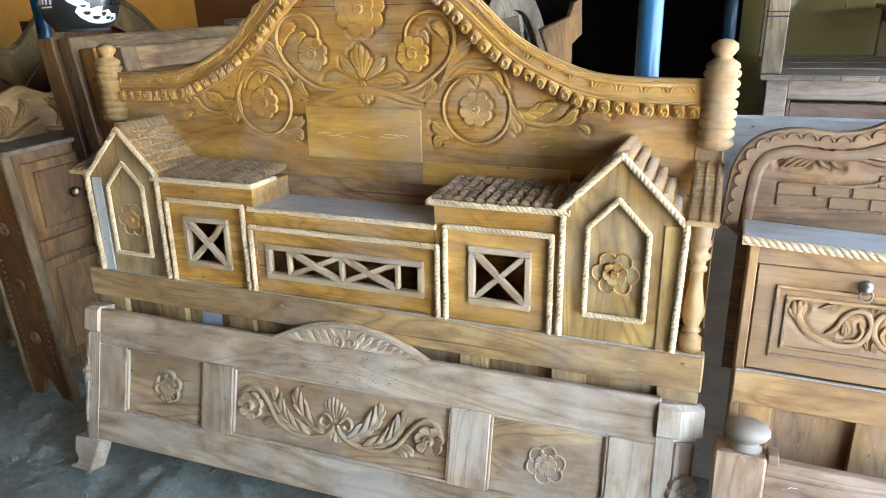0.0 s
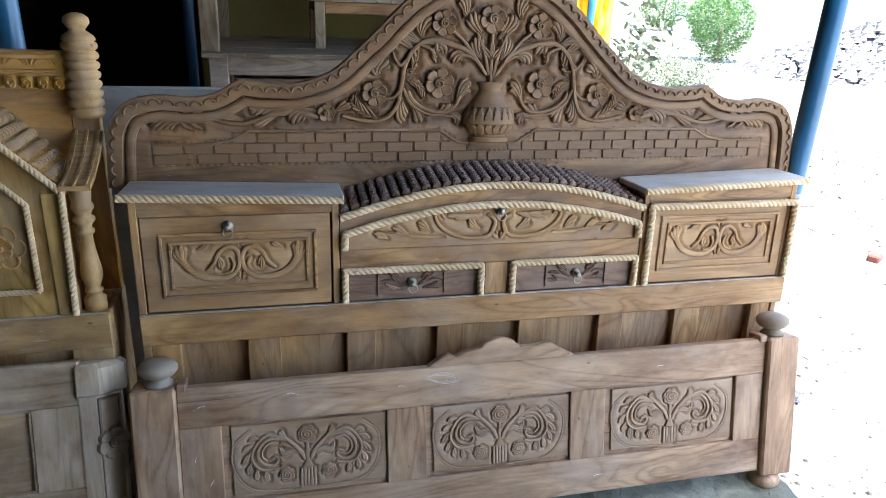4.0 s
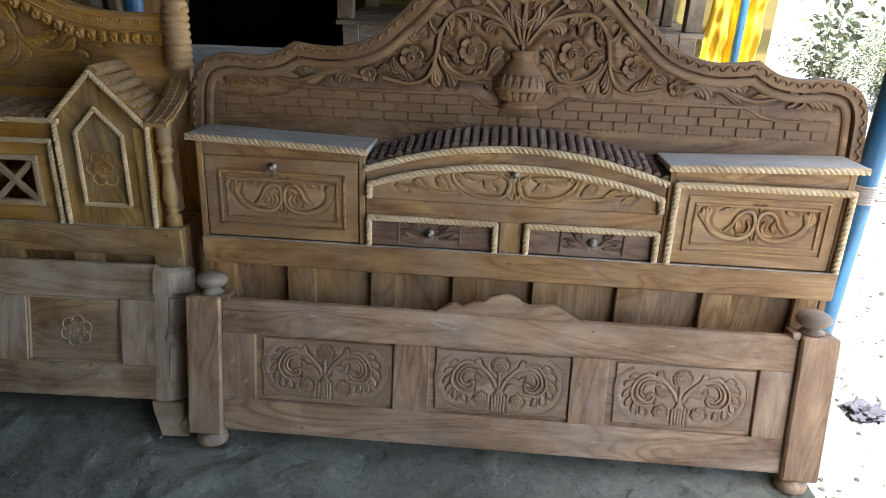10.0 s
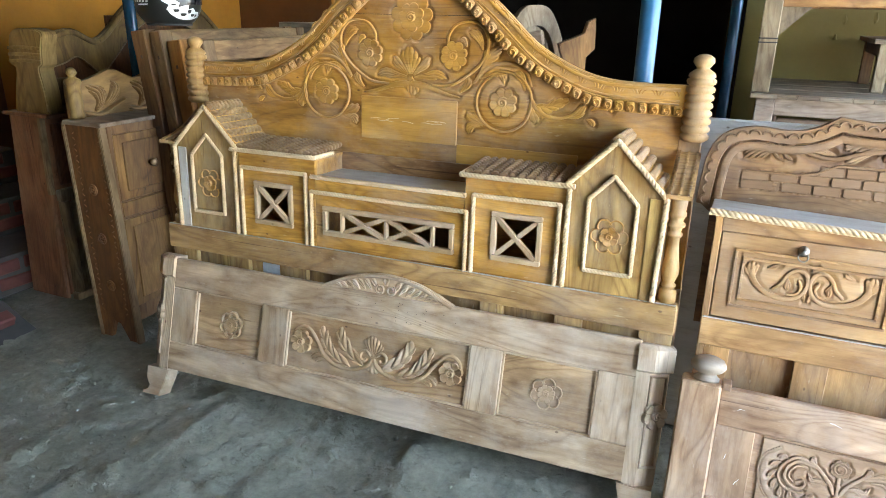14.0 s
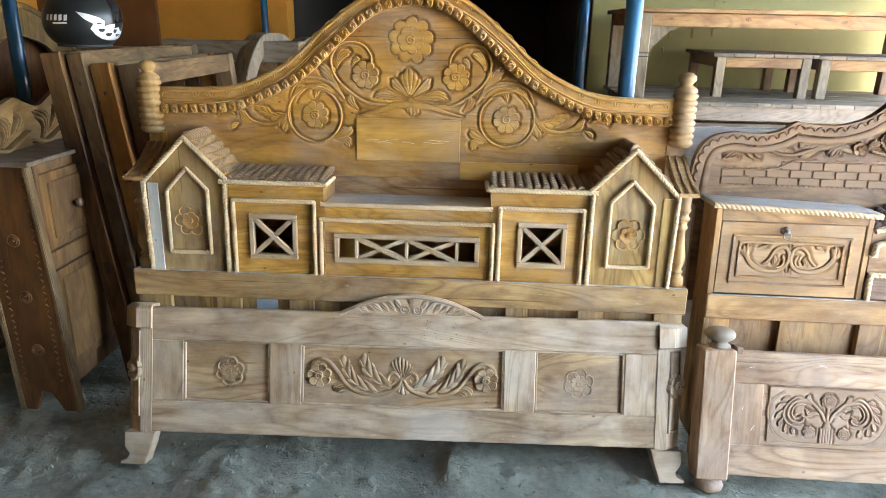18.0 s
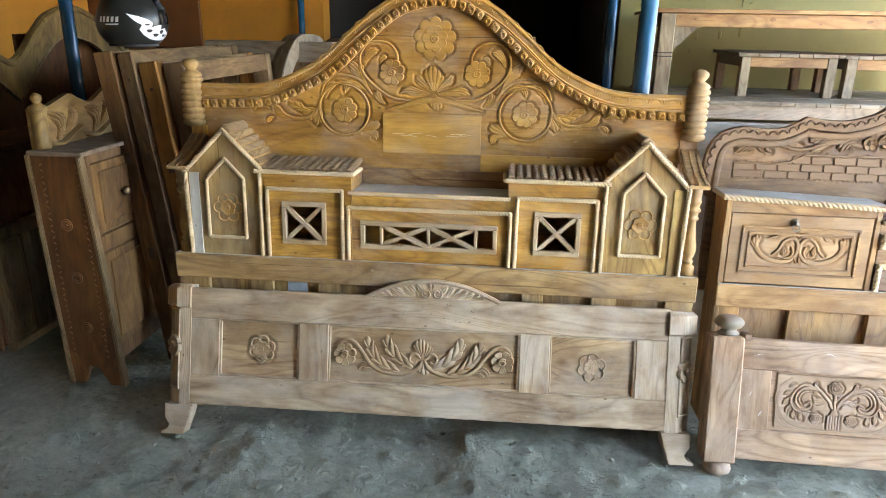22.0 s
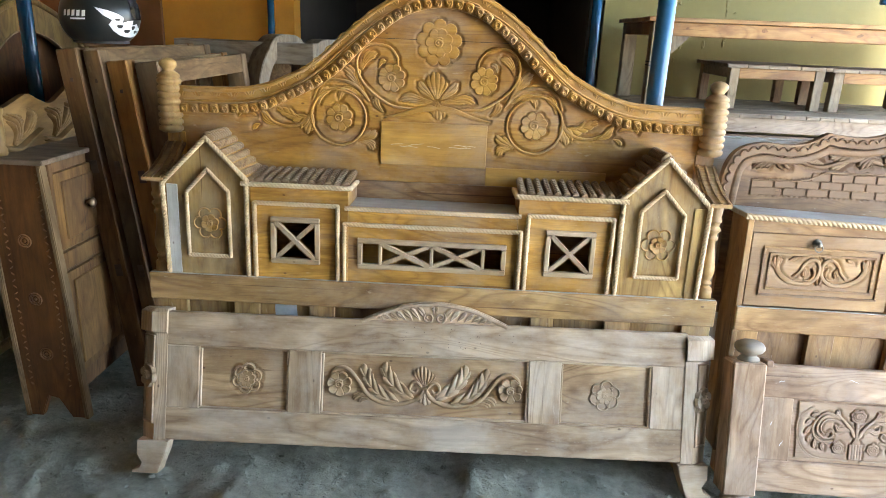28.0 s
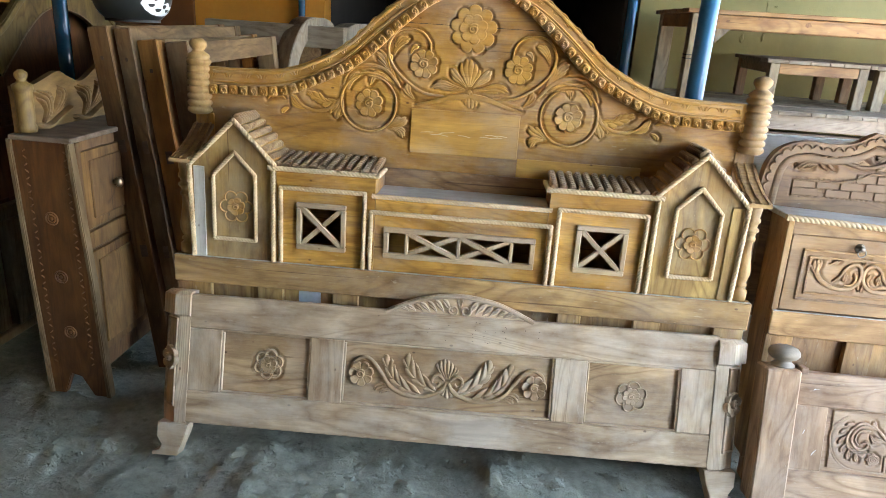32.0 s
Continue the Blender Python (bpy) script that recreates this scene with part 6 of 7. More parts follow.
# ---- posts, doorway and plank behind the beds ----
def pole(x, y, r, top, material, label, lean=(0, 0)):
    t = thing("post", label, "post", Matrix.Translation((x, y, 0)) @ Matrix.Rotation(radians(lean[0]), 4, "Y") @ Matrix.Rotation(radians(lean[1]), 4, "X"))
    part("pipe", lathe([(r, -0.05), (r, 0.6), (r * 1.01, 1.2), (r, top)], seg=18), material, t, "", True)
    part("flange", lathe([(r * 1.5, -0.04), (r * 1.5, 0.012), (r * 1.05, 0.02)], seg=18), material, t, "", True)
    return t


twine = plain("grey_twine", (0.4, 0.37, 0.33), 0.9, 0.0, 60, 0.35)
pole(-0.223, 1.9, 0.031, 2.63, blue_paint, "blue painted steel pipe post holding up the roof")
edge_post = pole(2.118, 1.735, 0.034, 2.63, blue_paint, "blue painted steel pipe post at the open edge")
for k in range(7):
    bm = bmesh.new()
    loop = [bm.verts.new((0.036 * math.cos(a) + 0.0045 * c * math.cos(a), 0.036 * math.sin(a) + 0.0045 * c * math.sin(a), 0.838 + 0.0085 * k + 0.0045 * d)) for a in [2 * math.pi * q / 20 for q in range(20)] for c, d in ((0, -1), (1, 0), (0, 1))]
    for q in range(20):
        p, n = 3 * q, 3 * ((q + 1) % 20)
        for e in (0, 1):
            bm.faces.new((loop[p + e], loop[n + e], loop[n + e + 1], loop[p + e + 1]))
    part("lashing", bm, twine, edge_post, "grey twine wound round the post", True)
bm = lathe([(0.011, 0.03), (0.011, 0.075), (0.014, 0.077), (0.014, 0.088), (0.008, 0.09)], seg=14)
bmesh.ops.rotate(bm, verts=bm.verts, cent=(0, 0, 0), matrix=Matrix.Rotation(radians(90), 3, "Y"))
bmesh.ops.translate(bm, verts=bm.verts, vec=(0, -0.02, 0.853))
part("pipe_stub", bm, plain("white_plastic", (0.7, 0.68, 0.65), 0.45), edge_post, "white plastic pipe stub", True)
pole(-2.705, 2.115, 0.028, 2.63, navy_paint, "dark blue painted pipe post behind the stacked headboards")
pole(-2.62, 5.12, 0.028, 2.63, navy_paint, "thin dark blue pipe along the ochre wall")
pole(-0.075, 4.53, 0.035, 2.63, navy_paint, "dark blue door post beside the unlit room")
plank = thing("panel_board", "pale dusty plywood board standing behind the headboards", "board")
part("sheet", box(-0.2, 0.75, 2.0, 2.018, 0.0, 1.178, 0.002), board_top, plank)
part("batten", box(-0.2, 0.75, 2.019, 2.05, 1.1, 1.177, 0.002), board_top, plank)

# ---- stacked tables by the yellow wall ----
def table(name, label, x0, x1, y0, y1, z0, z1, leg, apron, mats, planks=6, brace=False):
    """A plank table or bench with legs and apron."""
    t = thing(name, label, "table" if name != "bench" else "bench")
    top, legm, apr = mats
    w = (y1 - y0) / planks
    if name != "long_table":
        rn, x = random.Random(int(x0 * 100)), x0 - 0.028
        while x < x1 + 0.02:
            ln = min(rn.uniform(0.07, 0.19), x1 + 0.028 - x)
            part("edge_strip", box(x, x + ln - 0.003, y0 - 0.028 - rn.uniform(0, 0.004), y0 - 0.0205, z1 - 0.024, z1 - rn.uniform(0.002, 0.006), 0.002), grey_plank, t, "pale broken front edge")
            x += ln
    for k in range(planks):
        part("plank", box(x0 - 0.03, x1 + 0.03, y0 - 0.02 + w * k * 1.04, y0 - 0.02 + w * (k + 0.97) * 1.04, z1 - 0.022 - 0.003 * (k % 2), z1 - 0.002 * (k % 2), 0.002), top, t)
    for x in (x0, x1 - leg):
        for y in (y0, y1 - leg):
            # Bench back legs take a darker wood, their shade put into the colour.
            part("leg", box(x, x + leg, y, y + leg, z0, z1 - 0.024, 0.004), legm if y == y0 or name != "bench" else plank_z, t)
    for y in (y0 + 0.004, y1 - 0.03):
        part("apron", box(x0 + leg, x1 - leg, y, y + 0.026, z1 - 0.024 - apron, z1 - 0.025, 0.003), apr, t)
    for x in (x0 + 0.004, x1 - 0.03):
        # Bench side aprons use the dark plank, so the shaded faces are coloured darker.
        part("apron", box(x, x + 0.026, y0 + leg, y1 - leg, z1 - 0.024 - apron, z1 - 0.025, 0.003), top if name == "bench" else apr, t)
    if brace:
        for s, x in ((1, x0 + leg), (-1, x1 - leg)):
            tri = [(x, z1 - 0.024 - apron), (x + s * 0.13, z1 - 0.024 - apron), (x, z1 - 0.16 - apron)]
            part("brace", prism(tri if s > 0 else tri[::-1], y0 + 0.005, y0 + 0.028), legm, t)
        for x in (x0, x1 - leg):
            for z in (z0 + 0.24, z0 + 0.26):
                # Near-black bands round the leg stand in for shade in turned grooves.
                part("turned_groove", box(x - 0.002, x + leg + 0.002, y0 - 0.002, y0 + leg, z, z + 0.006, 0.001), near_black, t)
    return t


grey_plank = wood("grey_sawn_plank", (0.105, 0.08, 0.05), (0.24, 0.195, 0.13), (0.31, 0.27, 0.205), 0.5, "x")
grey_leg = wood("grey_sawn_leg", (0.11, 0.082, 0.045), (0.265, 0.205, 0.122), (0.36, 0.31, 0.225), 0.35, "z")
# Darker plank carrying the shade on bench tops and side aprons.
bench_top = wood("dark_bench_plank", (0.09, 0.065, 0.045), (0.2, 0.155, 0.12), (0.3, 0.26, 0.22), 0.35, "x")
drab_x = wood("drab_apron_board", (0.1496, 0.1144, 0.0792), (0.2992, 0.2376, 0.176), (0.352, 0.308, 0.264), 0.4, "x")
umber_x = wood("dark_umber_board", (0.06, 0.035, 0.022), (0.16, 0.1, 0.065), (0.25, 0.2, 0.16), 0.25, "x")
table("work_table", "large low work table of dusty grey planks", 0.12, 2.0, 3.44, 4.42, 0.0, 1.135, 0.09, 0.085, (grey_plank, drab_x, drab_x), 7)
long_table = table("long_table", "long pine table with braced legs standing on the work table", 0.09, 2.02, 3.45, 4.35, 1.136, 1.645, 0.085, 0.075, (pine_x, grey_leg, pine_x), 6, True)
for x, z, w, h in ((0.195, 1.6, 0.008, 0.006), (0.284, 1.589, 0.011, 0.006), (0.709, 1.593, 0.016, 0.013), (0.722, 1.589, 0.008, 0.006), (1.235, 1.585, 0.02, 0.009), (0.446, 1.61, 0.006, 0.004), (1.52, 1.6, 0.01, 0.007)):
    knot = dome(bmesh.new(), x, z, w, h, 15, 0.0012, 3.4541, 0.3)
    part("knot", knot, plank_z, long_table, "dark knot in the pine", True)
table("bench", "small dusty plank bench stored under the long table", 0.65, 1.215, 3.72, 4.34, 1.136, 1.402, 0.056, 0.062, (bench_top, grey_leg, pine_x), 5)
table("bench", "second dusty plank bench stored under the long table", 1.275, 1.93, 3.73, 4.22, 1.136, 1.398, 0.06, 0.065, (bench_top, grey_leg, pine_x), 5)

# Added dark boards that make the space below the table read dark.
crate = thing("crate", "dark plank box added to fill the space under the work table", "crate")
for k in range(5):
    part("plank", box(0.23, 1.9, 3.5, 3.53, 0.02 + 0.2 * k, 0.205 + 0.2 * k, 0.004), umber_x, crate)
part("side", box(0.215, 0.229, 3.5, 4.3, 0.0, 1.02, 0.003), umber_x, crate)
part("side", box(1.901, 1.915, 3.5, 4.3, 0.0, 1.02, 0.003), umber_x, crate)

# folded yellow cloth on the end of the wall
cloth_mat = plain("yellow_cloth", (0.78, 0.53, 0.04), 0.75, 0.0, 6, 0.25)
verts, faces = [], []
nx, nz = 40, 26
for j in range(nz + 1):
    for i in range(nx + 1):
        u, v = i / nx, j / nz
        x = 2.3 + 0.32 * u + 0.06 * (v - 0.5)
        y = 4.3 + 0.035 * math.sin(u * 17 + 3 * v) * (1.2 - v) + 0.018 * math.sin(u * 41 + 6 * v) + 0.05 * noise.noise(Vector((u * 5, v * 9, 1))) + 0.02 * noise.noise(Vector((u * 14, v * 22, 5)))
        verts.append((x, y, 0.75 + 1.05 * v + 0.03 * math.sin(u * 9)))
for j in range(nz):
    for i in range(nx):
        a = j * (nx + 1) + i
        faces.append((a, a + 1, a + nx + 2, a + nx + 1))
me = bpy.data.meshes.new("cloth")
me.from_pydata(verts, [], faces)
me.materials.append(cloth_mat)
for p in me.polygons:
    p.use_smooth = True
cl = tagged(new("hanging_cloth", me), "bright yellow cloth hanging in folds from a blue rail", "cloth")
sol = cl.modifiers.new("thick", "SOLIDIFY")
sol.thickness = 0.004
rail = thing("cloth_rail", "blue painted pipe from which a cloth hangs", "pipe")
bm = lathe([(0.022, 0), (0.022, 1.2)], seg=14)
bmesh.ops.rotate(bm, verts=bm.verts, cent=(0, 0, 0), matrix=Matrix.Rotation(radians(90), 3, "Y"))
bmesh.ops.translate(bm, verts=bm.verts, vec=(1.75, 4.3, 1.82))
part("pipe", bm, blue_paint, rail, "", True)
part("upright", lathe([(0.026, -0.03), (0.026, 2.63)], 2.47, 4.25, 14), blue_paint, rail, "", True)


# ---- pieces stacked at the left ----
def rosette(r):
    bm = bmesh.new()
    for k in (1.0, 0.62):
        ridge(bm, spiral(0, 0, r * k, r * k, 0, 1.0, 24), r * 0.13, 0.006)
    dome(bm, 0, 0, r * 0.3, r * 0.3, 0, 0.008)
    return bm


tick_mat = wood("worn_brown_relief", (0.1045, 0.0397, 0.0101), (0.2422, 0.1088, 0.0298), (0.323, 0.2167, 0.119), 0.18, "z")
edge_z = wood("dusty_edge_strip", (0.1616, 0.1088, 0.0557), (0.3088, 0.224, 0.1256), (0.3312, 0.256, 0.1576), 0.3, "z")
olive_z = wood("olive_brown_wood", (0.1026, 0.0604, 0.0142), (0.2223, 0.1395, 0.0404), (0.2394, 0.1701, 0.0772), 0.18, "z")
worn_carved = wood("worn_dark_carving", (0.104, 0.0559, 0.0145), (0.275, 0.163, 0.0528), (0.304, 0.215, 0.112), 0.15, "y", vary=0.3, figure=0.2)
olive_light = wood("dusty_olive_wood", (0.152, 0.0946, 0.0264), (0.323, 0.215, 0.0693), (0.342, 0.258, 0.125), 0.18, "z")
warm_z = wood("warm_brown_panel", (0.138, 0.068, 0.0174), (0.331, 0.18, 0.0522), (0.331, 0.232, 0.116), 0.15, "z")
drab_z = wood("drab_edge_strip", (0.1326, 0.085, 0.0394), (0.2584, 0.1768, 0.0909), (0.2975, 0.2244, 0.1334), 0.24, "z")
A = thing("headboard", "dark brown carved headboard stored end-on, drawers along its front", "headboard")
end = [(-2.585, 1.02), (-2.385, 1.02), (-2.35, 0.5), (-2.33, 0.02), (-2.385, 0.02), (-2.43, 0.1), (-2.47, 0.11), (-2.505, 0.02), (-2.55, 0.02), (-2.57, 0.5)]
part("end_panel", prism(end, 1.58, 1.605, 0.003), stain_z, A, "dark brown end panel with carved rosettes")
for pts in (((-2.602, 1.02), (-2.584, 1.02), (-2.569, 0.5), (-2.549, 0.02), (-2.566, 0.02), (-2.586, 0.5)), ((-2.386, 1.02), (-2.37, 1.02), (-2.335, 0.5), (-2.315, 0.02), (-2.331, 0.02), (-2.351, 0.5))):
    part("edge_strip", prism(list(pts), 1.572, 1.606, 0.003), drab_z, A, "dusty worn edge strip")
ros = None
for x, z in ((-2.47, 0.74), (-2.462, 0.515), (-2.452, 0.29)):
    if ros is None:
        ros = part("carved_rosette", rosette(0.023), tick_mat, A)
        ros.matrix_local = Matrix.Translation((x, 1.58, z))
    else:
        again(ros, Matrix.Translation((x, 1.58, z)))
tick = None
for k in range(34):
    z = 0.16 + 0.025 * k
    for s in (-1, 1):
        x = -2.457 - 0.018 * (z - 0.5) + s * 0.075
        m = Matrix.Translation((x, 1.58, z)) @ Matrix.Rotation(radians(40 * s * (1 if k % 2 else -1)), 4, "Y")
        if tick is None:
            tick = part("carved_tick", leaf(bmesh.new(), -0.008, 0, 0, 0.015, 0.0028, 0, 0.003), tick_mat, A)
            tick.matrix_local = m
        else:
            again(tick, m)
part("cabinet_top", box(-2.59, -2.36, 1.572, 3.3, 1.02, 1.038, 0.003), drab_x, A)
part("cabinet_front", box(-2.392, -2.38, 1.606, 3.3, 0.1, 1.019, 0.0), plank_z, A)
for y0, y1, z0, z1, n in ((1.63, 2.15, 0.69, 0.98, "drawer"), (2.2, 2.72, 0.69, 0.98, "drawer"), (1.63, 2.15, 0.18, 0.6, "door"), (2.2, 2.72, 0.18, 0.6, "door")):
    d = part(n, box(-2.381, -2.366, y0, y1, z0, z1, 0.003), warm_z, A)
    part("panel_moulding", box(-2.368, -2.359, y0 + 0.04, y1 - 0.04, z0 + 0.035, z1 - 0.035, 0.004), warm_z, d)
part("stile", box(-2.382, -2.362, 1.605, 1.628, 0.02, 1.019, 0.003), plank_z, A)
part("rail", box(-2.38, -2.364, 1.63, 3.2, 0.615, 0.68, 0.003), warm_z, A)
bm = lathe([(0.008, 0), (0.01, 0.01), (0.018, 0.016), (0.02, 0.026), (0.012, 0.034)], seg=14)
bmesh.ops.rotate(bm, verts=bm.verts, cent=(0, 0, 0), matrix=Matrix.Rotation(radians(90), 3, "Y"))
bmesh.ops.translate(bm, verts=bm.verts, vec=(-2.36, 1.81, 0.835))
part("knob", bm, brass, A, "round brass knob", True)
wave = [(1.6, 0.1), (1.6, 1.2), (1.68, 1.195), (1.76, 1.215), (1.84, 1.235), (1.9, 1.21), (1.98, 1.19), (2.1, 1.24), (2.4, 1.36), (2.7, 1.24), (3.0, 1.2), (3.3, 1.2), (3.3, 0.1)]
bm = prism([tuple(p) for p in smooth_line(wave[1:-1], 4)] + [(3.3, 0.1), (1.6, 0.1)], -0.012, 0.012)
carve = Carver(-0.012, 1, 0.0, 0.024)
for k in range(6):
    y = 1.72 + 0.24 * k
    carve.plume([(y, 1.06), (y + 0.03, 1.1), (y + 0.02, 1.15), (y - 0.03, 1.18)], 0.035, 4)
    carve.plume([(y + 0.03, 1.08), (y + 0.08, 1.1), (y + 0.12, 1.15), (y + 0.11, 1.19)], 0.03, 4)
    carve.stem([(y - 0.06, 1.06), (y + 0.02, 1.045), (y + 0.1, 1.075), (y + 0.16, 1.1)], 0.012, 0.5)
    petal_disc(carve.bm, y + 0.03, 1.14, 0.032, 7, 0.014, -0.012)
bmesh.ops.rotate(bm, verts=bm.verts, cent=(0, 0, 0), matrix=Matrix.Rotation(radians(90), 3, "Z"))
bmesh.ops.translate(bm, verts=bm.verts, vec=(-2.57, 0, 0))
for q in (carve.bm,):
    bmesh.ops.rotate(q, verts=q.verts, cent=(0, 0, 0), matrix=Matrix.Rotation(radians(90), 3, "Z"))
    bmesh.ops.translate(q, verts=q.verts, vec=(-2.57, 0, 0))
    pieces("carved_leaf", q, worn_carved, A)
part("backboard", bm, worn_carved, A, "carved wavy back rail")
part("turned_post", lathe([(0.03, 1.042), (0.032, 1.06), (0.027, 1.07), (0.03, 1.12), (0.029, 1.18), (0.034, 1.19), (0.034, 1.205), (0.02, 1.212), (0.014, 1.22), (0.022, 1.232), (0.021, 1.245), (0.008, 1.256)], -2.545, 1.62, 16), olive_light, A, "pale turned post", True)

B = thing("headboard", "reddish headboard with twin-arched olive fascia stored end-on", "headboard")
part("end_panel", prism([(-3.243, 0.99), (-3.03, 0.99), (-3.046, 0.5), (-3.056, 0.03), (-3.327, 0.03), (-3.29, 0.5)], 1.78, 1.8, 0.003), rose_z, B, "dusty reddish end panel")
part("edge_strip", prism([(-3.04, 0.99), (-3.018, 0.99), (-3.035, 0.6), (-3.056, 0.6)], 1.774, 1.802, 0.003), edge_z, B, "pale dusty edge strip")
part("cabinet_front", box(-3.062, -3.045, 1.802, 3.2, 0.05, 0.985, 0.0), rose_z, B)
for k in range(2):
    part("drawer", box(-3.046, -3.03, 1.84 + 0.46 * k, 2.26 + 0.46 * k, 0.64, 0.95, 0.004), rose_z, B)
tan_z = wood("tan_panel", (0.17, 0.125, 0.06), (0.38, 0.3, 0.165), (0.42, 0.38, 0.3), 0.4, "z")
part("lower_rail", box(-3.046, -3.006, 1.81, 2.78, 0.56, 0.62, 0.004), tan_z, B)
part("foot_rail", box(-3.046, -3.0, 1.805, 2.78, 0.02, 0.06, 0.004), edge_z, B)
for k in range(5):
    part("stile", box(-3.046, -2.995, 1.812 + 0.2 * k, 1.85 + 0.2 * k, 0.06, 0.56, 0.006), edge_z if k == 0 else tan_z, B)
    part("slat", box(-3.046, -3.012, 1.87 + 0.2 * k, 1.985 + 0.2 * k, 0.06, 0.55, 0.012), tan_z, B)
part("top", box(-3.27, -2.945, 1.76, 3.21, 0.99, 1.008, 0.003), rose_z, B)
horn = [tuple(p) for p in smooth_line([(-3.19, 1.009), (-3.16, 1.12), (-3.132, 1.215), (-3.168, 1.24), (-3.155, 1.32), (-3.122, 1.385), (-3.02, 1.402), (-2.915, 1.385), (-2.93, 1.31), (-2.942, 1.24), (-2.968, 1.215), (-2.955, 1.12), (-2.95, 1.009)], 5)]
part("scroll_post", prism(horn, 1.78, 1.86, 0.006), olive_light, B, "pale scrolled end post")
for k in range(3):
    part("carved_band", ridge(bmesh.new(), [(-3.16 + 0.002 * k, 1.25 + 0.03 * k), (-3.05, 1.256 + 0.03 * k), (-2.94 + 0.004 * k, 1.252 + 0.03 * k)], 0.008, 0.006, 1.78), olive_light, B)

rise = [tuple(p) for p in smooth_line([(1.862, 1.33), (1.95, 1.37), (2.08, 1.395), (2.2, 1.345), (2.28, 1.375), (2.4, 1.48), (2.52, 1.56), (2.72, 1.6), (2.88, 1.56), (3.0, 1.5), (3.16, 1.36)], 6)]
bays = [tuple(p) for p in smooth_line([(3.12, 1.1), (3.05, 1.25), (2.92, 1.37), (2.8, 1.42), (2.66, 1.443), (2.55, 1.415), (2.43, 1.335), (2.32, 1.235), (2.23, 1.15)], 5)]
bays += [tuple(p) for p in smooth_line([(2.23, 1.15), (2.17, 1.2), (2.09, 1.255), (2.0, 1.225), (1.862, 1.2)], 5)][1:]


def endwise(bm, name, material, parent, label=""):
    """A board drawn in (x, z), stood along y with its face towards the open side."""
    bmesh.ops.rotate(bm, verts=bm.verts, cent=(0, 0, 0), matrix=Matrix.Rotation(radians(90), 3, "Z"))
    bmesh.ops.translate(bm, verts=bm.verts, vec=(-3.1, 0, 0))
    return part(name, bm, material, parent, label)


endwise(prism(rise + bays, -0.014, 0.014, 0.003), "arched_fascia", olive_z, B, "olive-brown fascia with twin arches")
endwise(ridge(bmesh.new(), [(y, z - 0.02) for y, z in rise[1:-1]], 0.014, 0.012, -0.014), "fascia_rim", olive_z, B)
endwise(ridge(bmesh.new(), bays[2:-1], 0.0035, 0.005, -0.014), "pale_edge", edge_z, B, "pale worn edge along the arches")
part("back_panel", box(-3.2, -3.185, 1.862, 2.38, 1.009, 1.29, 0.0), stain_z, B, "dark red-brown panel behind the arches")
part("back_panel", box(-3.2, -3.185, 2.382, 3.15, 1.009, 1.455, 0.0), stain_z, B, "dark red-brown panel behind the arches")
part("panel_moulding", box(-3.186, -3.17, 1.93, 2.12, 1.04, 1.15, 0.006), olive_z, B)
part("end_post", box(-3.16, -3.08, 3.15, 3.2, 1.009, 1.36, 0.004), olive_z, B)


weather_z = wood("weathered_upright", (0.0935, 0.0564, 0.0236), (0.2422, 0.1496, 0.0666), (0.2813, 0.2176, 0.1334), 0.24, "z")


def leaning_frame(label, x0, x1, y0, y1, top, rail, mats, holes=True, tilt=0.0):
    t = thing("bed_frame", label, "frame", Matrix.Translation((x0 - top * math.sin(radians(tilt)), y0, 0)) @ Matrix.Rotation(radians(tilt), 4, "Y"), "bare frames stacked on edge")
    w, d = x1 - x0, y1 - y0
    for y in (0.0, d - 0.07):
        up = part("upright", box(0, w, y, y + 0.07, 0, top, 0.004), mats[0], t)
        if y == 0.0 and holes:
            for z, h in ((top - 0.12, 0.018), (top - 0.47, 0.075), (top - 0.9, 0.07)):
                # Dark blocks set in the face stand in for the shade inside mortises.
                part("mortise", box(w * 0.4, w * (0.55 if h < 0.03 else 0.75), -0.001, 0.012, z, z + (0.014 if h < 0.03 else 0.05), 0.0), umber_x, up)
    part("top_rail", box(0.004, w - 0.004, 0.07, d - 0.07, top - rail, top - 0.003, 0.004), mats[1], t)
    part("bottom_rail", box(0.004, w - 0.004, 0.07, d - 0.07, 0.2, 0.2 + rail, 0.004), mats[1], t)


rail_z = wood("dusty_tan_upright", (0.1249, 0.0748, 0.0345), (0.2813, 0.1836, 0.0935), (0.3281, 0.2448, 0.1479), 0.24, "z")
orange_z = wood("orange_brown_upright", (0.18, 0.0757, 0.0145), (0.408, 0.189, 0.0429), (0.361, 0.241, 0.119), 0.12, "z")
leaning_frame("old brown plank frame standing on edge", -2.448, -2.368, 1.87, 2.95, 1.41, 0.09, (plank_z, plank_y), tilt=-7.0)
leaning_frame("weathered grey plank frame standing on edge", -2.35, -2.286, 1.88, 2.95, 1.41, 0.09, (weather_z, plank_y), tilt=-7.0)
leaning_frame("reddish plank frame standing on edge", -2.274, -2.195, 1.9, 2.95, 1.372, 0.1, (orange_z, plank_y), tilt=-7.0)
leaning_frame("pale plank frame standing on edge", -2.18, -2.09, 1.93, 2.93, 1.37, 0.09, (rail_z, plank_y), False, tilt=-7.0)

# ---- helmet ----
helmet_mat = plain("dusty_black_shell", (0.017, 0.019, 0.018), 0.3, 0.0, 12, 0.5)
silver = plain("silver_decal", (0.75, 0.76, 0.78), 0.35, 0.0, 30, 0.15)
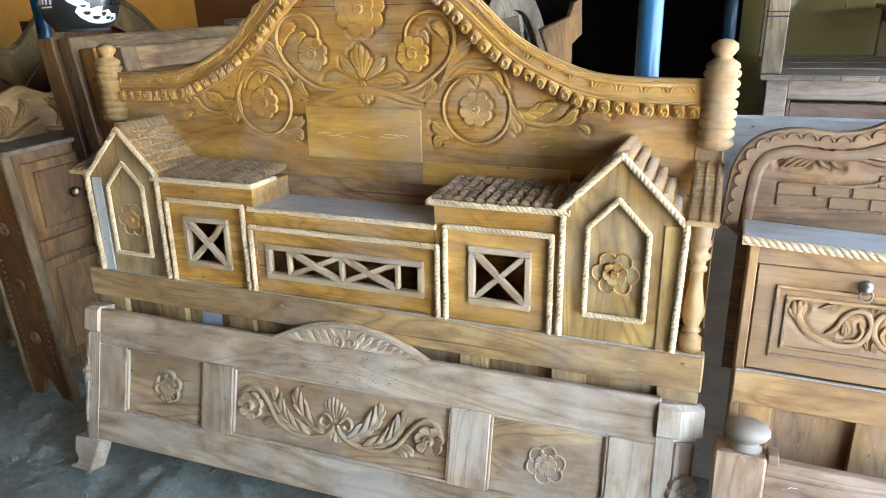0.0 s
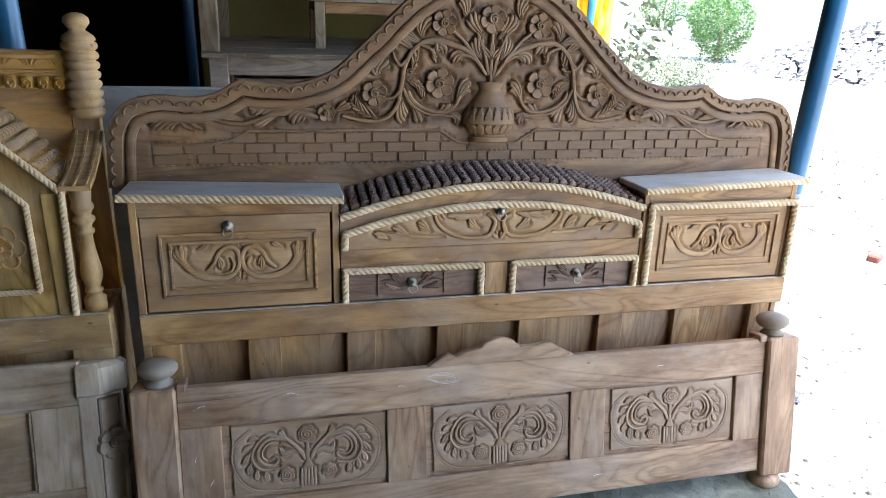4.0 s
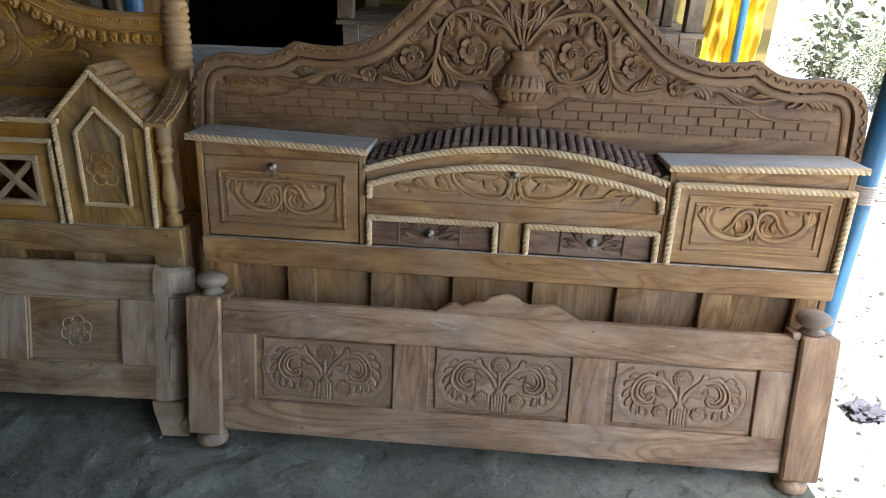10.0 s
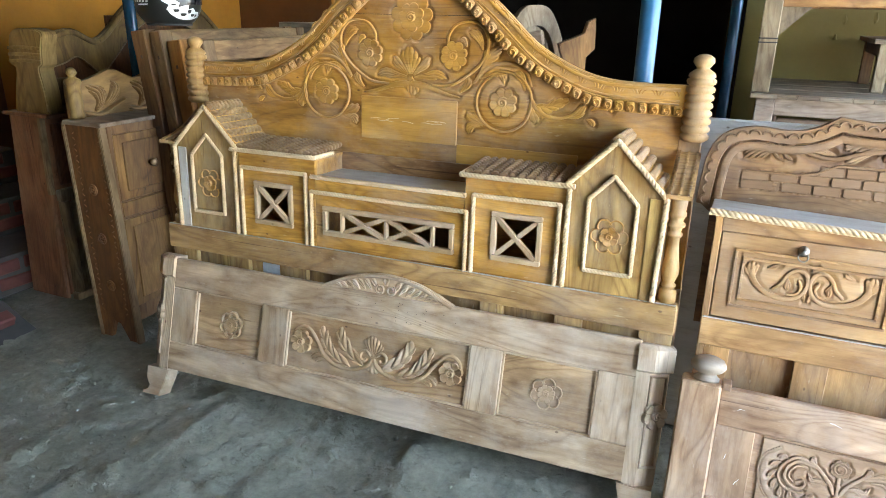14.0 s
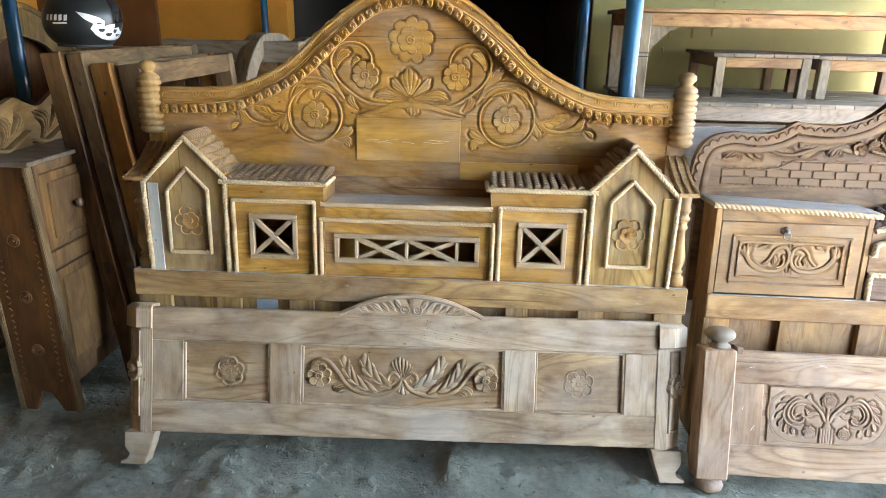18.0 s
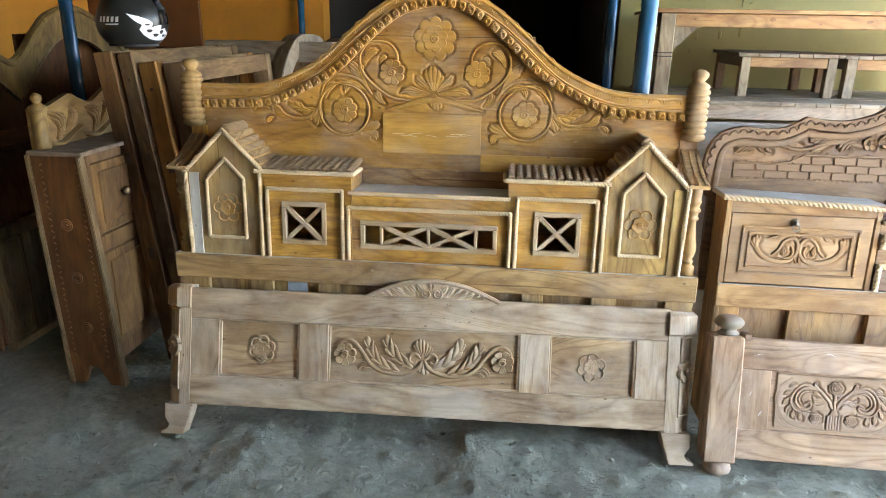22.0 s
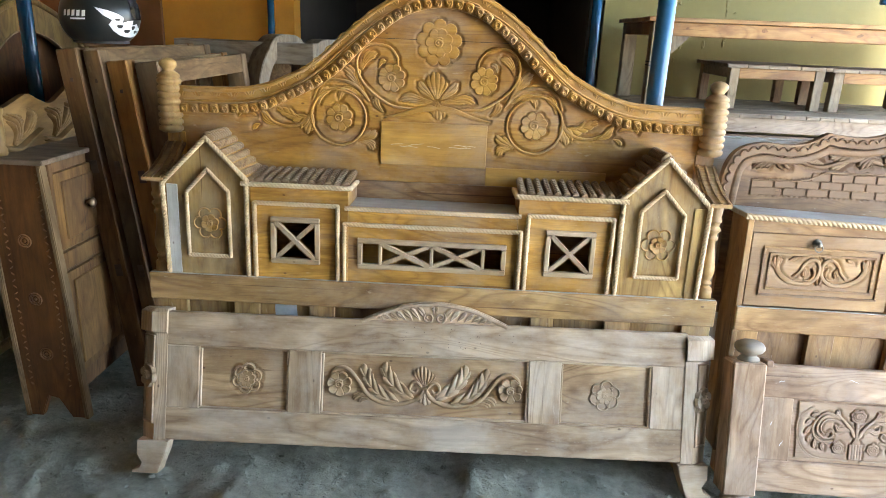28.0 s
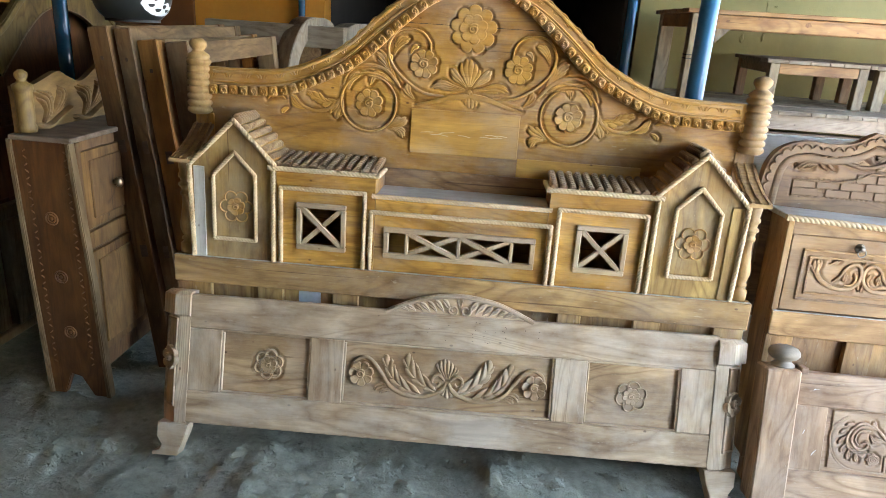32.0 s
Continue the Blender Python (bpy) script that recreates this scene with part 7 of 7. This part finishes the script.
helmet = thing("helmet", "glossy black motorcycle helmet with silver flame decal", "helmet", Matrix.Translation((-2.325, 1.99, 1.415)) @ Matrix.Rotation(radians(24), 4, "Z"))


def helmet_point(a, b, grow=1.0):
    """A point of the shell: a round the upright axis from the front (camera) side, b up from the rim."""
    zc = 0.105
    e = radians(-50 + 140 * b)
    r = math.cos(e)
    x = 0.142 * grow * r * math.sin(radians(a)) * (1 + 0.05 * math.sin(radians(a)) * math.sin(e))
    y = -0.128 * grow * r * math.cos(radians(a))
    return (x, y, zc + 0.142 * grow * math.sin(e) if e > 0 else zc + 0.118 * grow * math.sin(e))


bm = bmesh.new()
grid = [[bm.verts.new(helmet_point(360 * i / 48, j / 24 * 0.985)) for i in range(48)] for j in range(25)]
for p, q in zip(grid, grid[1:]):
    for i in range(48):
        bm.faces.new((p[i], p[(i + 1) % 48], q[(i + 1) % 48], q[i]))
bm.faces.new(grid[-1])
bm.faces.new(grid[0][::-1])
part("shell", bm, helmet_mat, helmet, "", True)


def decal(poly, name, material, label, grow=1.008):
    """A flat mark that follows the shell; poly: (round, up) as helmet_point takes them."""
    bm = bmesh.new()
    bm.faces.new([bm.verts.new((a, 100 * b, 0)) for a, b in poly])
    bmesh.ops.triangulate(bm, faces=bm.faces[:])
    bmesh.ops.subdivide_edges(bm, edges=bm.edges[:], cuts=4, use_grid_fill=True)
    for v in bm.verts:
        v.co = Vector(helmet_point(v.co.x, v.co.y / 100, grow))
    return part(name, bm, material, helmet, label, True)


decal([(-3, 0.46), (16, 0.43), (30, 0.395), (38, 0.36), (36, 0.3), (44, 0.32), (56, 0.33), (55, 0.27), (66, 0.29), (74, 0.235), (84, 0.235), (92, 0.15), (80, 0.12), (64, 0.1), (48, 0.105), (34, 0.13), (22, 0.19), (15, 0.27), (20, 0.33), (8, 0.38)], "flame_decal", silver, "silver flame decal")
for cx, cz, rx, rz in ((32, 0.25, 5, 0.028), (46, 0.19, 6, 0.03), (58, 0.235, 4, 0.035), (68, 0.18, 5, 0.026), (28, 0.335, 4, 0.016), (78, 0.17, 3, 0.03)):
    decal([(cx + rx * math.cos(q) * (1 + 0.25 * math.sin(3 * q)), cz + rz * math.sin(q) * (1 + 0.25 * math.cos(2 * q))) for q in [2 * math.pi * k / 12 for k in range(12)]], "flame_gap", helmet_mat, "black gap in the flame decal", 1.013)
for k in range(5):
    a = -52 + 8 * k
    decal([(a, 0.42), (a + 5, 0.425), (a + 4, 0.365), (a - 1, 0.36)], "mark", silver, "silver lettering bar")
decal([(-40, 0.34), (-16, 0.345), (-17, 0.325), (-40, 0.32)], "mark", silver, "thin silver bar")
bm = bmesh.new()
ring = [helmet_point(360 * i / 48, 0.02, 1.02) for i in range(49)]
for i in range(48):
    a, b = Vector(ring[i]), Vector(ring[(i + 1) % 48])
    q = [bm.verts.new(v + Vector((0, 0, h))) for v in (a, b) for h in (-0.006, 0.006)]
    bm.faces.new((q[0], q[2], q[3], q[1]))
bmesh.ops.remove_doubles(bm, verts=bm.verts, dist=1e-5)
bmesh.ops.solidify(bm, geom=bm.faces[:], thickness=0.006)
part("rim", bm, plain("black_rubber", (0.02, 0.02, 0.02), 0.7), helmet)
bm = bmesh.new()
g = [[bm.verts.new(helmet_point(52 + 76 * i / 14, 0.34 + 0.3 * j / 6, 1.015)) for i in range(15)] for j in range(7)]
for p, q in zip(g, g[1:]):
    for i in range(14):
        bm.faces.new((p[i], p[i + 1], q[i + 1], q[i]))
part("visor", bm, plain("smoked_visor", (0.02, 0.02, 0.022), 0.08), helmet, "smoked visor", True)


# ---- furniture in the gloom behind ----
def arch_chair(x, y, yaw, label, w=0.2, h=1.42, m=None):
    t = thing("chair_back", label, "chair", pose(x, y, 0, 0, 0, yaw))
    m = m or grey_leg
    o = [tuple(p) for p in smooth_line([(-w, 0), (-w * 0.95, h * 0.6), (-w * 1.1, h * 0.82), (-w * 0.6, h * 0.97), (0, h), (w * 0.6, h * 0.97), (w * 1.1, h * 0.82), (w * 0.95, h * 0.6), (w, 0)], 6)]
    i = [tuple(p) for p in smooth_line([(w * 0.72, 0), (w * 0.7, h * 0.6), (w * 0.78, h * 0.8), (w * 0.45, h * 0.91), (0, h * 0.935), (-w * 0.45, h * 0.91), (-w * 0.78, h * 0.8), (-w * 0.7, h * 0.6), (-w * 0.72, 0)], 6)]
    part("back_frame", prism(o + i, -0.055, 0.055, 0.004), m, t)
    part("seat_rail", box(-w * 0.72, w * 0.72, -0.02, 0.02, h * 0.4, h * 0.46, 0.003), m, t)


dim_z = wood("dusty_dim_wood", (0.15, 0.115, 0.07), (0.33, 0.26, 0.175), (0.4, 0.34, 0.26), 0.35, "z")
dim_x = wood("dusty_dim_rail", (0.2, 0.16, 0.11), (0.4, 0.335, 0.25), (0.45, 0.4, 0.33), 0.35, "x")
arch_chair(-0.98, 3.12, 30, "dusty arched chair back standing in the dark", 0.15, 1.54, dim_z)
arch_chair(-1.42, 4.35, 35, "grey arched chair back standing in the dark", 0.2, 1.5, dim_z)
arch_chair(-1.28, 4.15, 25, "grey arched chair back standing in the dark", 0.2, 1.45, dim_z)
arch_chair(-1.95, 3.1, 60, "dusty arched chair back behind the frames", 0.2, 1.47, dim_z)
arch_chair(-1.75, 3.25, 55, "dusty arched chair back behind the frames", 0.2, 1.45, dim_z)
lat = thing("lattice_frame", "pale unpainted window frame with upright bars", "window frame", board_pose(-0.83, 2.8, -4, 6, 0.046) @ Matrix.Rotation(radians(-12), 4, "Y"))
for a, b, c, d in ((-0.22, 0.22, 1.3, 1.37), (-0.22, 0.22, 0.55, 0.62)):
    part("rail", box(a, b, 0, 0.04, c, d, 0.003), dim_x, lat)
for x in (-0.22, -0.075, 0.075, 0.17):
    part("bar", box(x, x + 0.05, 0.002, 0.036, 0.0 if abs(x) > 0.15 else 0.62, 1.3, 0.003), dim_z, lat)
bracket = thing("chair_back", "stepped brown chair back standing beside a pale frame", "chair", pose(-0.72, 3.0, 0, 0, 0, 20))
part("back_frame", prism([(-0.07, 0), (0.05, 0), (0.045, 1.3), (0.085, 1.34), (0.08, 1.48), (0.045, 1.465), (0.03, 1.41), (-0.03, 1.385), (-0.09, 1.36), (-0.06, 1.27)], -0.05, 0.05, 0.005), warm_z, bracket)
beam = thing("timber_beam", "dusty grey sawn beam lying across the stacked frames", "beam")
part("beam", box(-2.5, -1.75, 3.0, 3.12, 1.32, 1.43, 0.005), dim_x, beam)
part("prop", box(-1.83, -1.76, 3.02, 3.1, 0.0, 1.319, 0.005), dim_z, beam)
part("prop", box(-2.49, -2.42, 3.02, 3.1, 0.0, 1.319, 0.005), dim_z, beam)
low = thing("low_stack", "dark rough timber stacked before the ochre wall", "timber")
for k in range(6):
    part("timber", box(-4.4, -2.2, 4.2 + 0.02 * (k % 2), 4.6, 0.02 + 0.22 * k, 0.22 + 0.22 * k, 0.008), plank_y, low)

# ---- openings in the ochre walls ----
brick_red = plain("red_brick", (0.12, 0.036, 0.024), 0.85, 0.0, 14, 0.35, 0.4, 0.006)
mortar = plain("grey_mortar", (0.062, 0.058, 0.05), 0.95, 0.0, 10, 0.3, 0.5, 0.008)
part_door = part("door_1", box(-4.6, -3.56, 5.16, 5.199, 0.0, 2.3, 0.004), umber_wall, None)
tagged(part_door, "dark umber painted door in the ochre wall", "door", kind="structure")
win = thing("window_1", "small grey-blue shuttered window in the ochre wall", "window", kind="structure")
frame_mat = plain("grey_blue_paint", (0.12, 0.2, 0.24), 0.6, 0.0, 8, 0.3)
part("window_frame", box(-2.98, -2.68, 5.17, 5.199, 1.8, 2.3, 0.004), frame_mat, win)
for k in range(5):
    part("slat", box(-2.95 + 0.055 * k, -2.915 + 0.055 * k, 5.155, 5.17, 1.83, 2.27, 0.003), navy_paint, win)
ironwork = thing("grille_gate", "pale metal grille gate with diamond mesh above the brick steps", "gate")
gate_mat = plain("grey_gate_paint", (0.32, 0.34, 0.33), 0.5, 0.3, 10, 0.2)
for a, b, c, d in ((1.2, 1.25, 0.66, 2.2), (2.2, 2.26, 0.66, 2.2)):
    part("gate_stile", box(-4.56, -4.52, a, b, c, d, 0.003), gate_mat, ironwork)
for c in (0.66, 2.15):
    part("gate_rail", box(-4.56, -4.52, 1.25, 2.2, c, c + 0.05, 0.003), gate_mat, ironwork)
for k in range(-16, 22):
    for s in (-1, 1):
        y0, z0 = 1.25, 0.71 + 0.07 * k
        if s < 0:
            z0 += 0.0
        pts = []
        for y in (1.25, 2.2):
            z = (0.71 + 0.07 * k + (y - 1.25)) if s > 0 else (0.71 + 0.07 * k + (2.2 - y))
            pts.append((y, z))
        (ya, za), (yb, zb) = pts
        lo, hi = 0.71, 2.15
        if max(za, zb) <= lo or min(za, zb) >= hi:
            continue
        def cut(y, z, oy, oz):
            if z < lo:
                return (y + (oy - y) * (lo - z) / (oz - z), lo)
            if z > hi:
                return (y + (oy - y) * (hi - z) / (oz - z), hi)
            return (y, z)
        pa, pb = cut(ya, za, yb, zb), cut(yb, zb, ya, za)
        bm = bmesh.new()
        n = Vector((0, -(pb[1] - pa[1]), pb[0] - pa[0])).normalized() * 0.004
        x = -4.54 + 0.004 * s
        vs = [bm.verts.new(Vector((x + dx, p[0], p[1])) + n * q) for p in (pa, pb) for dx, q in ((-0.002, -1), (0.002, -1), (0.002, 1), (-0.002, 1))]
        for i in range(4):
            bm.faces.new((vs[i], vs[(i + 1) % 4], vs[4 + (i + 1) % 4], vs[4 + i]))
        part("mesh_bar", bm, gate_mat, ironwork)
slab("wall_gate_side", -4.7, -4.6, -1.6, 1.2, 0, 3.0, ochre_wall, "ochre wall beside the gate", "wall")
slab("wall_gate_over", -4.7, -4.6, 1.2, 2.3, 2.22, 3.0, ochre_wall, "ochre wall over the gate", "wall")
slab("wall_gate_post", -4.7, -4.5, 2.27, 2.61, 0, 3.0, umber_wall, "umber painted jamb beside the gate", "wall")

steps = thing("steps", "worn red brick steps with grey mortar leading to the gate", "steps", kind="structure")
rnd = random.Random(3)
proto = None
for k, (x1, z) in enumerate(((-3.42, 0.22), (-3.78, 0.43), (-4.12, 0.65))):
    tread = part("step", box(-4.58, x1, 1.1, 2.35, z - 0.22, z, 0.015), mortar, steps)
    for j in range(5):
        for row in range(2):
            m = Matrix.Translation((x1 + 0.004, 1.22 + 0.235 * j + (0.08 if row else 0), z - 0.055 - 0.09 * row)) @ Matrix.Rotation(radians(rnd.uniform(-2, 2)), 4, "X")
            if proto is None:
                proto = part("brick", box(-0.05, 0.004, -0.105, 0.105, -0.035, 0.035, 0.008), brick_red, tread)
                proto.matrix_local = m
            else:
                again(proto, m, tread)
ramp = part("ramp", prism([(-2.92, 0.0), (-3.62, 0.34), (-3.62, 0.0)], 1.18, 1.5, 0.006), mortar, steps, "sloping kerb of brick beside the steps")
for j in range(5):
    f = (j + 0.5) / 5
    again(proto, Matrix.Translation((-2.96 - 0.62 * f, 1.34, 0.02 + 0.3 * f)) @ Matrix.Rotation(radians(25.9), 4, "Y") @ Matrix.Rotation(radians(90), 4, "Y") @ Matrix.Translation((-0.004, 0, 0)), ramp)


# ---- crumbs and scuffs on the floor ----
rnd = random.Random(11)
verts, faces = [], []


def chip(x, y, z, r):
    a0 = rnd.random() * 6
    n = len(verts)
    h = r * rnd.uniform(0.4, 0.9)
    k = 5
    for i in range(k):
        a = a0 + 2 * math.pi * i / k
        q = r * rnd.uniform(0.6, 1.2)
        verts.append((x + q * math.cos(a), y + q * math.sin(a), z))
    for i in range(k):
        a = a0 + 2 * math.pi * i / k + 0.4
        q = r * rnd.uniform(0.3, 0.7)
        verts.append((x + q * math.cos(a), y + q * math.sin(a), z + h))
    for i in range(k):
        faces.append((n + i, n + (i + 1) % k, n + k + (i + 1) % k, n + k + i))
    faces.append(tuple(n + k + i for i in range(k)))


for k in range(2400):
    x, y = rnd.uniform(-3.4, 2.0), rnd.uniform(-0.9, 1.5)
    chip(x, y, -0.006, min(0.016, 0.002 + 0.0035 * rnd.expovariate(1.0)))
me = bpy.data.meshes.new("crumbs")
me.from_pydata(verts, [], faces)
me.materials.append(floor_mat)
tagged(new("floor_crumbs", me), "grey crumbs of cement and sawdust on the floor", "crumbs", kind="stuff")

# ---- outside: yard, heap, bushes, plants, far wall ----
verts, faces = [], []
for k in range(16000):
    x = 2.1 + 9 * rnd.random() ** 1.6
    y = rnd.uniform(-1, 11)
    chip(x, y, -0.052, min(0.014, 0.002 + 0.004 * rnd.expovariate(1.0)))
for k in range(160):
    x, y, a, ln = 2.15 + 4 * rnd.random() ** 1.5, rnd.uniform(0, 8), rnd.random() * 3.14, rnd.uniform(0.04, 0.16)
    dx, dy, w, n = math.cos(a), math.sin(a), rnd.uniform(0.002, 0.005), len(verts)
    for t, q in ((0, 0.6), (0.5, 1.0), (1, 0.5)):
        bx, by = x + dx * ln * t + 0.06 * ln * dy * math.sin(3 * t), y + dy * ln * t
        verts += [(bx - dy * w * q, by + dx * w * q, -0.05), (bx, by, -0.05 + 2 * w * q), (bx + dy * w * q, by - dx * w * q, -0.05)]
    for q in (0, 3):
        faces += [(n + q, n + q + 1, n + q + 4, n + q + 3), (n + q + 1, n + q + 2, n + q + 5, n + q + 4)]
me = bpy.data.meshes.new("yard_litter")
me.from_pydata(verts, [], faces)
me.materials.append(plain("dry_litter", (0.06, 0.052, 0.045), 0.9, 0.0, 5, 0.5))
tagged(new("yard_litter", me), "dry leaves, chips and pebbles strewn over the yard", "litter", kind="stuff")
verts, faces = [], []
for k in range(2600):
    a, d = rnd.random() * 6.283, rnd.random() ** 0.7
    x, y = 13.5 + 3.4 * d * math.cos(a), 12.5 + 2.6 * d * math.sin(a)
    chip(x, y, -0.1 + 1.35 * (1 - d) * rnd.uniform(0.85, 1.0), rnd.uniform(0.05, 0.17))
me = bpy.data.meshes.new("rubble")
me.from_pydata(verts, [], faces)
me.materials.append(plain("grey_rubble", (0.2, 0.19, 0.18), 0.95, 0.0, 3, 0.5))
tagged(new("rubble_heap", me), "heap of grey stones and rubble in the yard", "rubble", kind="stuff")


def foliage(name, cols):
    m, nt, bsdf = node_material(name)
    geo = nt.nodes.new("ShaderNodeNewGeometry")
    r = ramp_node(nt, [(0.0, cols[0]), (0.6, cols[1]), (1.0, cols[2])])
    nt.links.new(geo.outputs["Random Per Island"], r.inputs["Fac"])
    nt.links.new(r.outputs[0], bsdf.inputs["Base Color"])
    bsdf.inputs["Roughness"].default_value = 0.55
    return m


leaf_green = foliage("leaf_green", ((0.03, 0.08, 0.015), (0.07, 0.15, 0.03), (0.13, 0.22, 0.06)))
weed_green = foliage("weed_green", ((0.05, 0.068, 0.035), (0.09, 0.12, 0.06), (0.16, 0.19, 0.11)))
bark = plain("bark", (0.2, 0.15, 0.1), 0.9, 0.0, 20, 0.3, 0.4)


def leaves(points, size, material, parent, name, flat=0.3):
    vs, fs = [], []
    for p in points:
        d = Vector((rnd.gauss(0, 1), rnd.gauss(0, 1), rnd.gauss(0, flat + 0.2))).normalized()
        s = d.cross(Vector((rnd.gauss(0, 1), rnd.gauss(0, 1), rnd.gauss(0, 1)))).normalized()
        ln, w = size * rnd.uniform(0.6, 1.3), size * rnd.uniform(0.2, 0.35)
        n = len(vs)
        p = Vector(p)
        bend = d.cross(s) * ln * 0.12
        vs += [p, p + d * ln * 0.3 + s * w * 0.9, p + d * ln * 0.62 + s * w * 0.8 - bend, p + d * ln - bend * 2.2, p + d * ln * 0.62 - s * w * 0.8 - bend, p + d * ln * 0.3 - s * w * 0.9, p + d * ln * 0.45 + bend * 0.5]
        fs += [(n, n + 1, n + 6), (n + 1, n + 2, n + 6), (n + 2, n + 3, n + 6), (n + 3, n + 4, n + 6), (n + 4, n + 5, n + 6), (n + 5, n, n + 6)]
    me = bpy.data.meshes.new(name)
    me.from_pydata([tuple(v) for v in vs], [], fs)
    me.materials.append(material)
    ob = new(name, me)
    ob.parent = parent
    return ob


def bush(x, y, r, h, label, n=9000):
    t = thing("bush", label, "bush", Matrix.Translation((x, y, -0.06)))
    part("trunk", lathe([(0.07, 0), (0.05, 0.3), (0.03, h * 0.6)], seg=8), bark, t)
    pts = []
    for k in range(n):
        v = Vector((rnd.gauss(0, 1), rnd.gauss(0, 1), rnd.gauss(0, 1))).normalized()
        q = 0.72 + 0.3 * rnd.random() + 0.12 * noise.noise(v * 2.5)
        pts.append((v.x * r * q, v.y * r * q, max(0.05, h * 0.52 + v.z * h * 0.5 * q)))
    leaves(pts, 0.075 * r, leaf_green, t, "crown")


bush(10.9, 15.1, 0.75, 1.75, "dense round green bush clipped like a ball")
bush(16.2, 27.0, 1.0, 1.9, "dense round green bush clipped like a ball")
bush(15.2, 22.0, 0.9, 1.5, "dense round green bush clipped like a ball")
tagged(part("garden_wall", box(16.5, 44, 26.5, 26.8, -0.1, 2.3, 0.01), plain("white_limewash", (0.72, 0.75, 0.76), 0.85, 0.0, 0.8, 0.08), None), "long whitewashed garden wall across the yard", "wall", kind="structure")
house = thing("house", "far whitewashed house with small windows beyond the yard", "house")
white = plain("white_house_paint", (0.72, 0.7, 0.66), 0.85, 0.0, 1, 0.08)
part("wall", box(6, 21, 34, 40, -0.1, 6.0, 0.02), white, house)
part("roof", box(5.5, 21.5, 33.5, 40.5, 6.0, 6.3, 0.02), white, house)
for k in range(4):
    wdw = part("window", box(8 + 3.2 * k, 9.1 + 3.2 * k, 33.93, 34.0, 1.0, 2.4, 0.01), frame_mat, house)
    part("sill", box(7.9 + 3.2 * k, 9.2 + 3.2 * k, 33.86, 33.999, 0.9, 0.99, 0.01), white, wdw)


def shrub(x, y, label, stems, height, spread, n, size, material):
    t = thing("shrub", label, "shrub", Matrix.Translation((x, y, -0.055)))
    pts = []
    for s in range(stems):
        a, d = rnd.random() * 6.283, spread * rnd.uniform(0.3, 1.0)
        h = height * rnd.uniform(0.6, 1.0)
        line = smooth_line([(0, 0, 0), (d * 0.3 * math.cos(a), d * 0.3 * math.sin(a), h * 0.45), (d * math.cos(a), d * math.sin(a), h)], 6)
        bm = bmesh.new()
        rings = [[bm.verts.new(p + Vector((0.008 * (1 - 0.7 * i / 12) * math.cos(k * 1.571), 0.008 * (1 - 0.7 * i / 12) * math.sin(k * 1.571), 0))) for k in range(4)] for i, p in enumerate(line)]
        for p, q in zip(rings, rings[1:]):
            for k in range(4):
                bm.faces.new((p[k], p[(k + 1) % 4], q[(k + 1) % 4], q[k]))
        part("stem", bm, bark, t)
        for k in range(n):
            p = line[rnd.randrange(3, len(line))]
            pts.append(p + Vector((rnd.gauss(0, 0.05), rnd.gauss(0, 0.05), rnd.gauss(0, 0.05))) * spread * 2)
    leaves(pts, size, material, t, "foliage")


shrub(4.15, 6.7, "leggy sapling with sparse broad leaves by the yard", 9, 1.6, 0.6, 30, 0.11, weed_green)
shrub(5.3, 7.7, "low grey-green weedy shrub", 14, 0.95, 0.7, 200, 0.036, weed_green)
shrub(4.6, 7.4, "low grey-green weedy shrub", 12, 0.8, 0.6, 200, 0.036, weed_green)
shrub(5.9, 8.6, "low grey-green weedy shrub", 12, 0.7, 0.6, 200, 0.036, weed_green)
pts = []
for k in range(14000):
    x, y = rnd.uniform(8.2, 17), rnd.gauss(0, 1)
    pts.append((x, 13.5 + 0.1 * x + y * 1.6 - (x - 12) * 0.25, -0.05))
for k in range(2500):
    pts.append((4.6 + rnd.gauss(0, 1.0), 6.6 + rnd.gauss(0, 0.9), -0.05))
tagged(leaves(pts, 0.04, weed_green, None, "grass", 1.6), "sparse dry grass tufts along the yard track", "grass", kind="stuff")

rag_mat = plain("dark_rag", (0.05, 0.05, 0.065), 0.8, 0.0, 10, 0.4)
bm = bmesh.new()
bmesh.ops.create_icosphere(bm, subdivisions=4, radius=1)
for v in bm.verts:
    n1 = noise.fractal(v.co * 2.6 + Vector((3, 1, 7)), 0.8, 2.2, 4)
    v.co = Vector((v.co.x * 0.065 * (1 + 0.7 * n1), v.co.y * 0.05 * (1 + 0.9 * n1), max(0.0, v.co.z * 0.03 * (1 + 1.2 * n1) + 0.012)))
bmesh.ops.translate(bm, verts=bm.verts, vec=(2.42, 1.86, -0.05))
tagged(part("rag", bm, rag_mat, None), "crumpled dark rag lying on the sunlit earth", "rag")
bit = part("brick_piece", box(-0.05, 0.05, -0.035, 0.035, 0, 0.05, 0.01), brick_red, None)
bit.matrix_world = pose(4.12, 3.15, -0.055, 0, 0, 30)
tagged(bit, "broken piece of red brick on the sandy earth", "brick")
